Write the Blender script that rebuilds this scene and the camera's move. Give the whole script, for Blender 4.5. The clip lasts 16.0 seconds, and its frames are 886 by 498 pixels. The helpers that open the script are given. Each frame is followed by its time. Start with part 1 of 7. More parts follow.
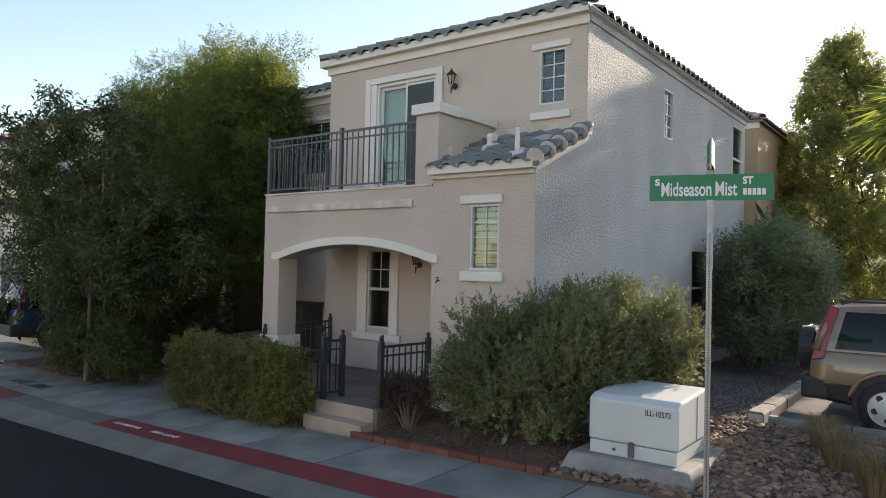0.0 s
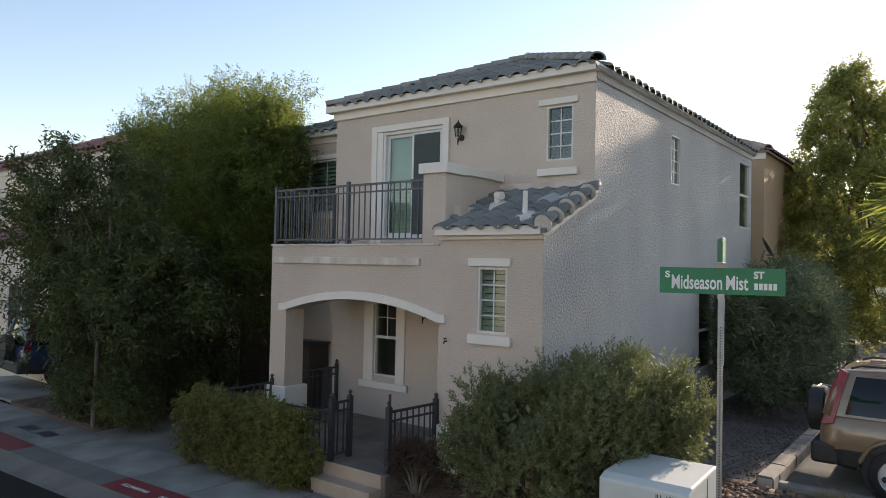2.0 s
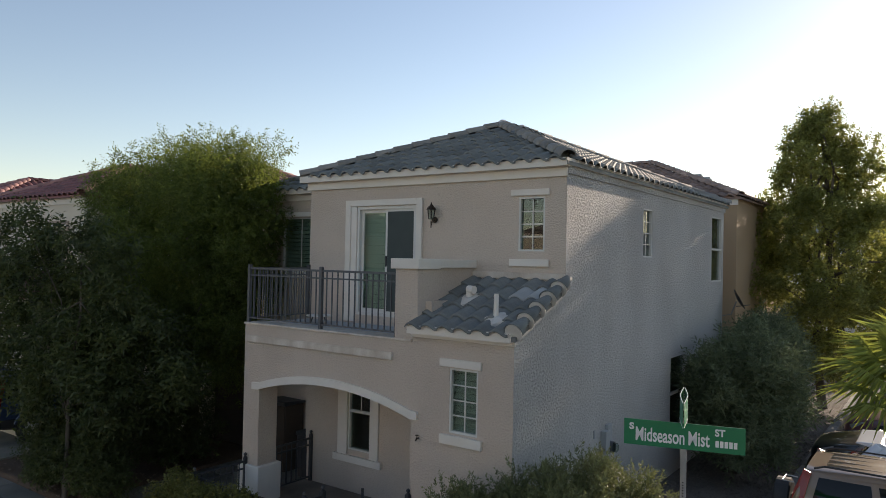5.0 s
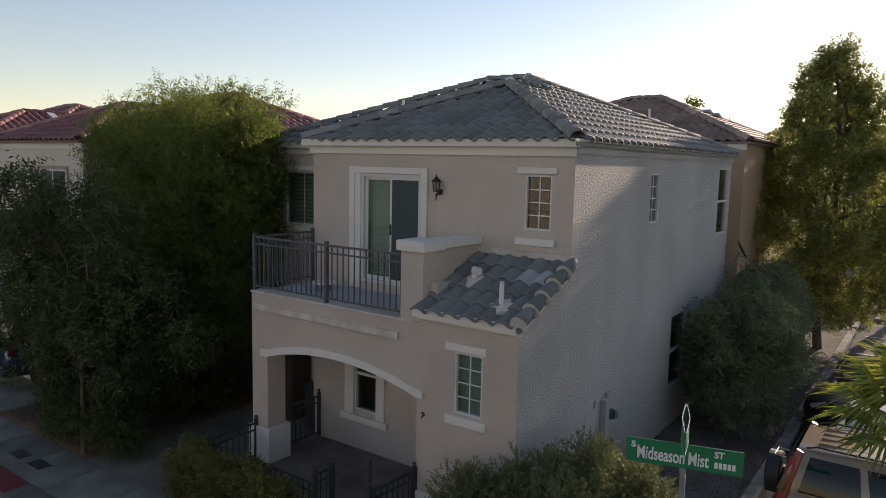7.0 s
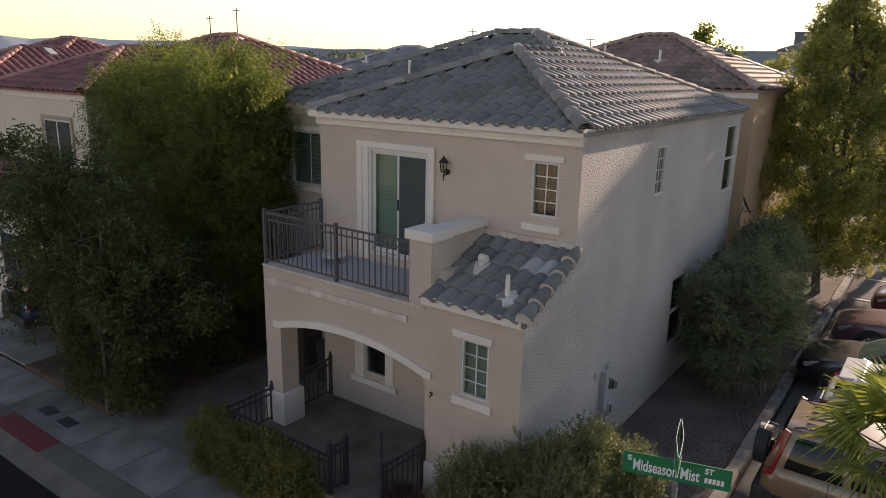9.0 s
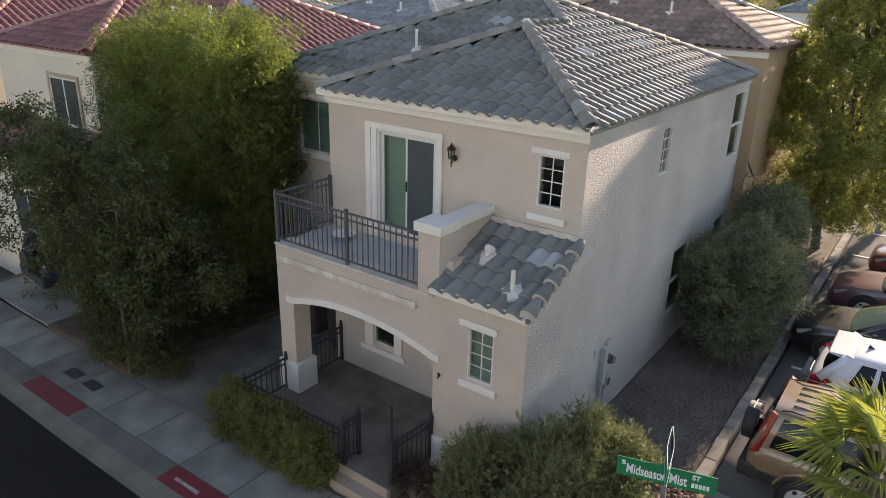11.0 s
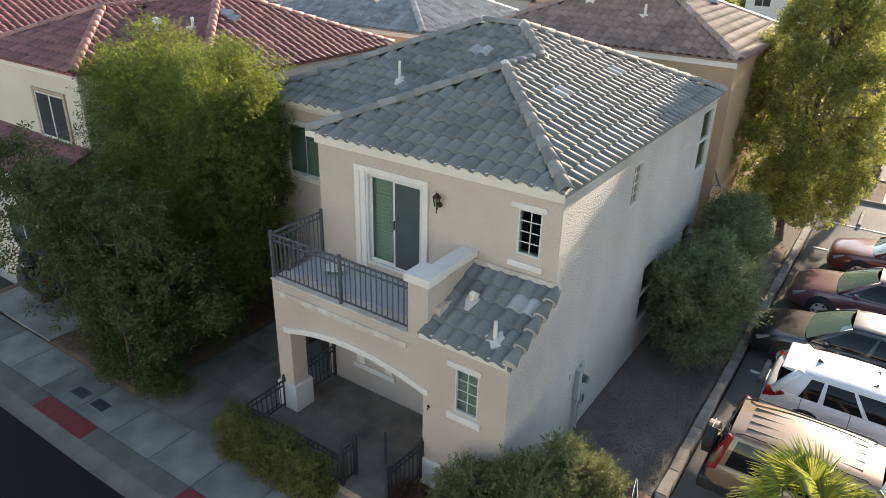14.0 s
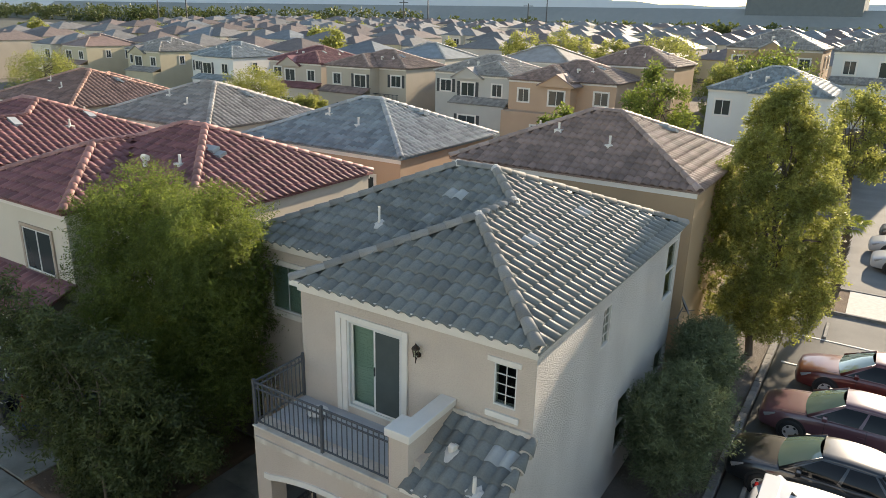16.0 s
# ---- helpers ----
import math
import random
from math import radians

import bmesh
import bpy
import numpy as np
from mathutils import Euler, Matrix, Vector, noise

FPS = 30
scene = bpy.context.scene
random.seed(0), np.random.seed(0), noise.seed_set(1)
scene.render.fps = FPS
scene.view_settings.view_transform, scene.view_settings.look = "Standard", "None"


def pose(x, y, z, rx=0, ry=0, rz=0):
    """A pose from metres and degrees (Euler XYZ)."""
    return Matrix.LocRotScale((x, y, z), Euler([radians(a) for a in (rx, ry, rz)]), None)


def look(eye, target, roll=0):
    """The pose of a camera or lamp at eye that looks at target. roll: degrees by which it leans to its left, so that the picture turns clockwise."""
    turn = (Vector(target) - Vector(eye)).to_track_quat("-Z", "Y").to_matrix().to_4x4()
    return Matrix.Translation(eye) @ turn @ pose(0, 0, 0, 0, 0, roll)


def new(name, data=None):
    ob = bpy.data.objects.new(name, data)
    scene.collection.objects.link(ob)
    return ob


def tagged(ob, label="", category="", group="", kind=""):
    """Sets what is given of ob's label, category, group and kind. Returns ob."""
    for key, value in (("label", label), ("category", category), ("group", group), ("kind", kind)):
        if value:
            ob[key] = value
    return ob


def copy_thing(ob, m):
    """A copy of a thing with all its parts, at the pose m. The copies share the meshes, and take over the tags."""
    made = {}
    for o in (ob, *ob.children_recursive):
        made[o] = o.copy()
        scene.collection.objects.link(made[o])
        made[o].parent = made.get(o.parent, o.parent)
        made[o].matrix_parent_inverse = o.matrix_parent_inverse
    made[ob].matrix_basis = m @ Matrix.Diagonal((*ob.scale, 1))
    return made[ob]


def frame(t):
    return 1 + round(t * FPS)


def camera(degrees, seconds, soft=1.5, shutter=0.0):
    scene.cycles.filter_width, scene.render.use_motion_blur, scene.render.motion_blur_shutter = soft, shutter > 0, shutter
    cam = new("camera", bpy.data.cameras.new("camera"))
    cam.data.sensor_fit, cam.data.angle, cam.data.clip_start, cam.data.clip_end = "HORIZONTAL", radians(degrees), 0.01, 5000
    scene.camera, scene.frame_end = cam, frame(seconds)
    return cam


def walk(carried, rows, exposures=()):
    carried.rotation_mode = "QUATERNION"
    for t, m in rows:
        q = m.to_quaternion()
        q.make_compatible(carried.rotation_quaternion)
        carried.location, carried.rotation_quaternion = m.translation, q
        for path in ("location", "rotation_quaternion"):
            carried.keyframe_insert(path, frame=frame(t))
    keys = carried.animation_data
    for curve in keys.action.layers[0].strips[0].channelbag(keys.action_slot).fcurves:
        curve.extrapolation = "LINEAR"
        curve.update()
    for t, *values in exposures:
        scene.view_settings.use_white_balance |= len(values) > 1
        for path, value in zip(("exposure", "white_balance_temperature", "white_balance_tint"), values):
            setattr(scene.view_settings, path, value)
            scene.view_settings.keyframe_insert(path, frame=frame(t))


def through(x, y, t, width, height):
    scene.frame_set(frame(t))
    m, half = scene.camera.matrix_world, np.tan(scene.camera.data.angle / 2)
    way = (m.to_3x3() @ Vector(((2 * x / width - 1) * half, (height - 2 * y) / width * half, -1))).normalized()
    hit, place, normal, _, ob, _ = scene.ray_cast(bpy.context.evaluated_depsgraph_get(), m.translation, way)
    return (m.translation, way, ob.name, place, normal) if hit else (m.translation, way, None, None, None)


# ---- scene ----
cam = camera(64.9, 16.0, soft=0.75)
PATH = [
    (0, (4.64, -8.2, 2.514), (3.437, -6.603, 2.559), 1.3),
    (0.5, (4.606, -8.212, 2.724), (3.398, -6.619, 2.772), 1.3),
    (1, (4.58, -8.242, 2.919), (3.37, -6.65, 2.969), 1.3),
    (1.5, (4.563, -8.271, 3.152), (3.353, -6.679, 3.202), 1.2),
    (2, (4.584, -8.248, 3.382), (3.372, -6.657, 3.432), 1.2),
    (2.5, (4.638, -8.207, 3.592), (3.437, -6.608, 3.644), 1.2),
    (3, (4.684, -8.185, 3.803), (3.497, -6.577, 3.855), 1.2),
    (3.5, (4.688, -8.194, 4.071), (3.51, -6.578, 4.121), 1.1),
    (4, (4.705, -8.209, 4.339), (3.527, -6.594, 4.395), 1.1),
    (4.2, (4.71, -8.242, 4.47), (3.535, -6.624, 4.525), 1.1),
    (6.3, (4.617, -8.21, 5.658), (3.456, -6.587, 5.531), 1.2),
    (6.5, (4.591, -8.193, 5.78), (3.431, -6.571, 5.614), 1.3),
    (7, (4.565, -8.202, 6.102), (3.408, -6.589, 5.859), 1.3),
    (7.5, (4.534, -8.226, 6.408), (3.38, -6.623, 6.1), 1.2),
    (8, (4.519, -8.213, 6.725), (3.37, -6.619, 6.35), 1.3),
    (8.5, (4.508, -8.219, 7.039), (3.367, -6.636, 6.601), 1.3),
    (9, (4.491, -8.239, 7.358), (3.358, -6.669, 6.855), 1.3),
    (11.3, (4.391, -8.318, 8.777), (3.31, -6.82, 8.011), 1.4),
    (11.5, (4.371, -8.344, 8.948), (3.303, -6.854, 8.148), 1.3),
    (12, (4.398, -8.492, 9.183), (3.35, -7.017, 8.331), 1.3),
    (12.5, (4.446, -8.554, 9.44), (3.406, -7.078, 8.58), 1.3),
    (13, (4.446, -8.573, 9.727), (3.415, -7.089, 8.869), 1.3),
    (13.5, (4.416, -8.55, 10.073), (3.395, -7.059, 9.215), 1.3),
    (14, (4.379, -8.549, 10.48), (3.369, -7.05, 9.623), 1.4),
    (14.5, (4.34, -8.552, 10.853), (3.343, -7.044, 9.997), 1.4),
    (15, (4.348, -8.542, 11.216), (3.351, -7.009, 10.406), 1.3),
    (15.5, (4.396, -8.569, 11.519), (3.398, -7.008, 10.764), 1.3),
    (16, (4.4, -8.617, 11.863), (3.387, -7.012, 11.234), 1.3),
]
# exposure follows the clip's own automatic exposure
EXPOSURES = [(0.0, 1.12, 7350, 17), (1.5, 0.97, 7350, 18), (3.5, 0.53, 7300, 17), (4.2, 0.42, 7250, 16), (6.5, 0.03, 7450, 22), (8.0, 0.27, 7750, 25), (9.0, 0.42, 8050, 27), (11.5, 1.24, 7850, 19), (12.5, 1.36, 7850, 18), (14.5, 1.37, 7750, 14), (15.5, 1.27, 7720, 13), (16.0, 1.05, 7700, 12)]
walk(cam, [(t, look(eye, target, roll)) for t, eye, target, roll in PATH], EXPOSURES)

# ---- light ----
SUN_AZ, SUN_EL = 7.5, 18.0
world = bpy.data.worlds.new("sky")
scene.world = world
world.use_nodes = True
wn, wl = world.node_tree.nodes, world.node_tree.links
sky = wn.new("ShaderNodeTexSky")
sky.sky_type, sky.sun_disc = "NISHITA", False
sky.sun_elevation, sky.sun_rotation = radians(SUN_EL), radians(SUN_AZ)
sky.air_density, sky.dust_density, sky.ozone_density = 1.0, 0.18, 1.2
wl.new(sky.outputs[0], wn["Background"].inputs[0])
wn["Background"].inputs[1].default_value = 0.15
sun_data = bpy.data.lights.new("sun", "SUN")
sun_data.energy, sun_data.angle, sun_data.color = 5.0, radians(0.6), (1.0, 0.9, 0.76)
sun = new("sun", sun_data)
sun_dir = Vector((math.sin(radians(SUN_AZ)) * math.cos(radians(SUN_EL)), math.cos(radians(SUN_AZ)) * math.cos(radians(SUN_EL)), math.sin(radians(SUN_EL))))
sun.matrix_world = look(sun_dir * 60, (0, 0, 0))


# ---- materials ----
def material(name, dark, light, rough=0.8, scale=3.0, grain=60.0, bump=0.2, metal=0.0, spread=0.0, spec=0.5, stretch=(1, 1, 1), dist=0.01, speckle=0.5):
    """Two colours mixed by a broad and a fine noise, with fine relief; spread varies alike pieces."""
    mat = bpy.data.materials.new(name)
    mat.use_nodes = True
    n, l = mat.node_tree.nodes, mat.node_tree.links
    b = n["Principled BSDF"]
    co, mp = n.new("ShaderNodeTexCoord"), n.new("ShaderNodeMapping")
    mp.inputs["Scale"].default_value = stretch
    l.new(co.outputs["Object"], mp.inputs["Vector"])
    broad, fine, mix, add = n.new("ShaderNodeTexNoise"), n.new("ShaderNodeTexNoise"), n.new("ShaderNodeMix"), n.new("ShaderNodeMath")
    broad.inputs["Scale"].default_value, broad.inputs["Detail"].default_value = scale, 5
    fine.inputs["Scale"].default_value, fine.inputs["Detail"].default_value = grain, 3
    for t in (broad, fine):
        l.new(mp.outputs[0], t.inputs["Vector"])
    add.operation = "MULTIPLY_ADD"
    add.inputs[1].default_value = speckle
    l.new(fine.outputs[0], add.inputs[0])
    half = n.new("ShaderNodeMath")
    half.operation = "MULTIPLY_ADD"
    half.inputs[1].default_value, half.inputs[2].default_value = 1.6 - speckle * 0.6, -0.3 - speckle * 0.2
    l.new(broad.outputs[0], half.inputs[0])
    l.new(half.outputs[0], add.inputs[2])
    mix.data_type = "RGBA"
    mix.inputs[6].default_value, mix.inputs[7].default_value = (*dark, 1), (*light, 1)
    l.new(add.outputs[0], mix.inputs[0])
    out = mix.outputs[2]
    if spread:
        info, hsv, ma = n.new("ShaderNodeObjectInfo"), n.new("ShaderNodeHueSaturation"), n.new("ShaderNodeMapRange")
        geo, plus, fr = n.new("ShaderNodeNewGeometry"), n.new("ShaderNodeMath"), n.new("ShaderNodeMath")
        plus.operation, fr.operation = "ADD", "FRACT"
        l.new(info.outputs["Random"], plus.inputs[0])
        l.new(geo.outputs["Random Per Island"], plus.inputs[1])
        l.new(plus.outputs[0], fr.inputs[0])
        ma.inputs["To Min"].default_value, ma.inputs["To Max"].default_value = 1 - spread, 1 + spread
        l.new(fr.outputs[0], ma.inputs["Value"])
        l.new(ma.outputs[0], hsv.inputs["Value"])
        l.new(out, hsv.inputs["Color"])
        out = hsv.outputs[0]
    l.new(out, b.inputs["Base Color"])
    b.inputs["Roughness"].default_value, b.inputs["Metallic"].default_value = rough, metal
    b.inputs["Specular IOR Level"].default_value = spec
    if bump:
        bp = n.new("ShaderNodeBump")
        bp.inputs["Strength"].default_value, bp.inputs["Distance"].default_value = bump, dist
        l.new(fine.outputs[0], bp.inputs["Height"])
        l.new(bp.outputs[0], b.inputs["Normal"])
    return mat


def leaf_material(name, dark, light, through=0.35):
    mat = material(name, dark, light, 0.55, 0.8, 6.0, 0, spread=0.3, spec=0.35)
    n, l = mat.node_tree.nodes, mat.node_tree.links
    b = n["Principled BSDF"]
    tr, ad = n.new("ShaderNodeBsdfTranslucent"), n.new("ShaderNodeMixShader")
    glow = n.new("ShaderNodeHueSaturation")
    glow.inputs["Hue"].default_value, glow.inputs["Saturation"].default_value, glow.inputs["Value"].default_value = 0.492, 1.05, 1.7
    l.new(b.inputs["Base Color"].links[0].from_socket, glow.inputs["Color"])
    l.new(glow.outputs[0], tr.inputs["Color"])
    ad.inputs[0].default_value = through
    l.new(b.outputs[0], ad.inputs[1])
    l.new(tr.outputs[0], ad.inputs[2])
    l.new(ad.outputs[0], n["Material Output"].inputs["Surface"])
    return mat


def glass_material(name, tint, rough=0.03, coat=1.0):
    mat = bpy.data.materials.new(name)
    mat.use_nodes = True
    b = mat.node_tree.nodes["Principled BSDF"]
    b.inputs["Base Color"].default_value = (*tint, 1)
    b.inputs["Roughness"].default_value, b.inputs["Specular IOR Level"].default_value = rough, 0.3 + 0.5 * coat
    b.inputs["Coat Weight"].default_value, b.inputs["Coat Roughness"].default_value = coat, 0.02
    return mat


def clear_glass(name):
    mat = bpy.data.materials.new(name)
    mat.use_nodes = True
    n, l = mat.node_tree.nodes, mat.node_tree.links
    tr, gl, mx, fr = n.new("ShaderNodeBsdfTransparent"), n.new("ShaderNodeBsdfGlossy"), n.new("ShaderNodeMixShader"), n.new("ShaderNodeLayerWeight")
    tr.inputs[0].default_value = (0.72, 0.8, 0.76, 1)
    gl.inputs["Roughness"].default_value = 0.02
    fr.inputs[0].default_value = 0.5
    pw, ad = n.new("ShaderNodeMath"), n.new("ShaderNodeMath")
    pw.operation, ad.operation = "POWER", "MULTIPLY_ADD"
    pw.inputs[1].default_value, ad.inputs[1].default_value, ad.inputs[2].default_value = 4.0, 0.8, 0.06
    l.new(fr.outputs["Facing"], pw.inputs[0])
    l.new(pw.outputs[0], ad.inputs[0])
    l.new(ad.outputs[0], mx.inputs[0])
    l.new(tr.outputs[0], mx.inputs[1])
    l.new(gl.outputs[0], mx.inputs[2])
    l.new(mx.outputs[0], n["Material Output"].inputs["Surface"])
    return mat


STUCCO = material("stucco", (0.485, 0.40, 0.33), (0.66, 0.55, 0.46), 0.92, 0.9, 36, 0.75, dist=0.03, spec=0.2, speckle=0.8)
STUCCO_SIDE = material("stucco_coarse", (0.41, 0.392, 0.372), (0.70, 0.675, 0.645), 0.92, 0.6, 37, 1.0, dist=0.07, spec=0.25, speckle=0.95, stretch=(1, 1, 0.75))
TRIM = material("painted_trim", (0.68, 0.62, 0.55), (0.80, 0.74, 0.67), 0.85, 2.5, 80, 0.3, spec=0.25)
TRIM_WORN = material("weathered_trim", (0.40, 0.31, 0.24), (0.80, 0.74, 0.66), 0.9, 3.5, 60, 0.4, spec=0.2, speckle=0.3, stretch=(1, 1, 0.5))
TILE = material("concrete_roof_tile", (0.085, 0.092, 0.088), (0.26, 0.268, 0.255), 0.62, 1.3, 26, 0.35, spread=0.17, spec=0.5)
TILE_PALE = material("pale_replacement_tile", (0.30, 0.315, 0.32), (0.42, 0.435, 0.44), 0.8, 2, 40, 0.3, spread=0.12)
RIDGE = material("ridge_tile_concrete", (0.15, 0.145, 0.135), (0.33, 0.315, 0.295), 0.8, 1.5, 40, 0.35, spread=0.2)
GUTTER = material("gutter_concrete", (0.075, 0.072, 0.06), (0.19, 0.183, 0.155), 0.9, 1.5, 60, 0.35)
BROWN_BLOCK = material("dark_brown_block", (0.045, 0.034, 0.026), (0.095, 0.07, 0.052), 0.9, 2.0, 50, 0.4)
MORTAR = material("white_mortar", (0.48, 0.44, 0.40), (0.66, 0.62, 0.57), 0.9, 6, 60, 0.5)
VINYL = material("white_vinyl", (0.60, 0.58, 0.54), (0.70, 0.68, 0.64), 0.45, 3, 40, 0)
IRON = material("dark_painted_steel", (0.028, 0.029, 0.032), (0.05, 0.05, 0.055), 0.45, 6, 90, 0.1, spec=0.5)
IRON_GREY = material("grey_painted_steel", (0.07, 0.072, 0.078), (0.11, 0.112, 0.118), 0.5, 6, 90, 0.1)
PLASTIC_GREY = material("dark_grey_plastic", (0.05, 0.05, 0.052), (0.085, 0.085, 0.088), 0.6, 6, 100, 0.1)
BRONZE = material("bronze_metal", (0.03, 0.022, 0.016), (0.07, 0.045, 0.03), 0.4, 10, 80, 0.2, metal=0.6)
GLASS = clear_glass("window_glass")
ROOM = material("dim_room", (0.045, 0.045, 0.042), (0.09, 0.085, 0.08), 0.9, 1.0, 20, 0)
BLIND = material("pale_green_blind", (0.42, 0.47, 0.40), (0.55, 0.60, 0.52), 0.7, 1.5, 20, 0.05)
SHUTTER = material("cream_shutter", (0.55, 0.52, 0.45), (0.66, 0.63, 0.56), 0.6, 2, 30, 0.05)
SCREEN = material("grey_insect_screen", (0.045, 0.058, 0.055), (0.075, 0.09, 0.085), 0.85, 2, 200, 0.1)
CONCRETE = material("pavement_concrete", (0.085, 0.083, 0.072), (0.33, 0.32, 0.28), 0.9, 1.1, 60, 0.35, spread=0.2, speckle=0.4, spec=0.3)
KERB = material("kerb_concrete", (0.13, 0.125, 0.115), (0.28, 0.27, 0.25), 0.9, 5, 70, 0.6, spread=0.2)
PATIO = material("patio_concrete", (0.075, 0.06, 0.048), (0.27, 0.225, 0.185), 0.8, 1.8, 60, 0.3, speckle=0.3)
STEP = material("tan_step_concrete", (0.33, 0.25, 0.19), (0.48, 0.38, 0.30), 0.9, 3, 60, 0.3)
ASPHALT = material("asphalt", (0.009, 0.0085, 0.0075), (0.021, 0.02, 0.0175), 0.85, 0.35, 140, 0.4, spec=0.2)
ASPHALT_LOT = material("worn_asphalt", (0.12, 0.117, 0.108), (0.235, 0.23, 0.21), 0.9, 0.5, 140, 0.5)
RED_PAINT = material("red_kerb_paint", (0.125, 0.016, 0.018), (0.26, 0.03, 0.032), 0.7, 3.0, 60, 0.3)
WHITE_PAINT = material("white_line_paint", (0.5, 0.5, 0.48), (0.75, 0.74, 0.72), 0.8, 5, 60, 0.2)
SOIL = material("bare_soil", (0.075, 0.046, 0.03), (0.18, 0.12, 0.08), 0.95, 1.2, 45, 0.8, dist=0.03)
DESERT = material("desert_ground", (0.04, 0.043, 0.03), (0.085, 0.083, 0.06), 0.95, 0.05, 5, 0.3)
GRAVEL = material("grey_gravel", (0.065, 0.054, 0.045), (0.27, 0.235, 0.2), 0.95, 0.9, 42, 1.0, dist=0.04, speckle=1.1, spread=0.2)
STONE = material("crushed_rock", (0.065, 0.04, 0.028), (0.33, 0.225, 0.16), 0.9, 5, 50, 0.4, spread=0.4)
BRICK = material("red_edging_brick", (0.10, 0.032, 0.026), (0.22, 0.07, 0.052), 0.9, 5, 60, 0.4, spread=0.25)
BARK = material("bark", (0.07, 0.055, 0.04), (0.17, 0.14, 0.11), 0.95, 4, 40, 0.8, stretch=(1, 1, 0.25), dist=0.02)
LEAF_BIG = leaf_material("acacia_leaf", (0.026, 0.042, 0.011), (0.19, 0.235, 0.055), 0.5)
LEAF_FRONT = leaf_material("broad_leaf", (0.022, 0.032, 0.012), (0.115, 0.14, 0.045), 0.3)
LEAF_BUSH = leaf_material("bush_leaf", (0.07, 0.088, 0.034), (0.25, 0.265, 0.12), 0.2)
LEAF_HEDGE = leaf_material("hedge_leaf", (0.065, 0.074, 0.02), (0.21, 0.205, 0.055), 0.3)
LEAF_OLEANDER = leaf_material("oleander_leaf", (0.05, 0.075, 0.036), (0.20, 0.235, 0.125), 0.25)
LEAF_TALL = leaf_material("ash_leaf", (0.105, 0.12, 0.034), (0.30, 0.31, 0.095), 0.48)
LEAF_PALM = leaf_material("palm_leaf", (0.12, 0.16, 0.03), (0.32, 0.34, 0.085), 0.35)
DARK_GRASS = leaf_material("dark_red_grass", (0.035, 0.024, 0.018), (0.13, 0.085, 0.06), 0.2)
DRY_GRASS = leaf_material("dry_grass", (0.16, 0.115, 0.06), (0.33, 0.26, 0.15), 0.25)


# ---- mesh helpers ----
class Shape:
    """Vertices and faces of one mesh."""

    def __init__(self):
        self.v, self.f = [], []

    def add(self, verts, faces, m=None):
        k = len(self.v)
        self.v += [tuple(m @ Vector(p)) for p in verts] if m is not None else [tuple(p) for p in verts]
        self.f += [tuple(k + i for i in f) for f in faces]
        return self

    def box(self, x0, x1, y0, y1, z0, z1, m=None):
        return self.add([(x, y, z) for z in (z0, z1) for y in (y0, y1) for x in (x0, x1)],
                        [(0, 2, 3, 1), (4, 5, 7, 6), (0, 1, 5, 4), (2, 6, 7, 3), (0, 4, 6, 2), (1, 3, 7, 5)], m)

    def tube(self, points, radii, sides=10, m=None, caps=True):
        """A tube through points, with a radius at each."""
        pts = [Vector(p) for p in points]
        verts, faces = [], []
        for i, p in enumerate(pts):
            d = (pts[min(i + 1, len(pts) - 1)] - pts[max(i - 1, 0)]).normalized()
            a = d.orthogonal().normalized() if abs(d.z) < 0.99 else Vector((1, 0, 0))
            a = (a - d * a.dot(d)).normalized()
            b = d.cross(a)
            r = radii[i] if isinstance(radii, (list, tuple)) else radii
            verts += [p + (a * math.cos(2 * math.pi * s / sides) + b * math.sin(2 * math.pi * s / sides)) * r for s in range(sides)]
        for i in range(len(pts) - 1):
            for s in range(sides):
                t = (s + 1) % sides
                faces.append((i * sides + s, i * sides + t, (i + 1) * sides + t, (i + 1) * sides + s))
        if caps:
            faces += [tuple(range(sides))[::-1], tuple((len(pts) - 1) * sides + s for s in range(sides))]
        return self.add(verts, faces, m)

    def prism(self, outline, a, b, axis="y", m=None):
        """An outline of two coordinates drawn out from a to b along an axis."""
        put = {"x": lambda p, t: (t, p[0], p[1]), "y": lambda p, t: (p[0], t, p[1]), "z": lambda p, t: (p[0], p[1], t)}[axis]
        n = len(outline)
        verts = [put(p, t) for t in (a, b) for p in outline]
        faces = [tuple(range(n)), tuple(range(2 * n - 1, n - 1, -1))] + [(i, i + n, (i + 1) % n + n, (i + 1) % n) for i in range(n)]
        return self.add(verts, faces, m)

    def mesh(self, name, mat, smooth=False):
        me = bpy.data.meshes.new(name)
        me.from_pydata(self.v, [], self.f)
        if mat:
            me.materials.append(mat)
        me.polygons.foreach_set("use_smooth", [smooth] * len(me.polygons))
        b = bmesh.new()
        if len(me.polygons) < 30000:
            b.from_mesh(me)
            bmesh.ops.recalc_face_normals(b, faces=b.faces)
            b.to_mesh(me)
        b.free()
        me.update()
        return me


def part(name, shape, mat, parent=None, label="", at=None, bevel=0.0, smooth=False, kind=""):
    """Links a shape as one mesh object under a thing or a part."""
    ob = new(name, shape.mesh(name, mat, smooth) if isinstance(shape, Shape) else shape)
    ob.parent = parent
    if at is not None:
        ob.matrix_basis = at
    if bevel:
        mod = ob.modifiers.new("bevel", "BEVEL")
        mod.width, mod.segments, mod.limit_method = bevel, 2, "ANGLE"
    return tagged(ob, label, kind=kind)


def thing(name, at, label, category, group="", kind=""):
    ob = new(name)
    ob.empty_display_size = 0.1
    ob.matrix_basis = at
    return tagged(ob, label, category, group, kind)


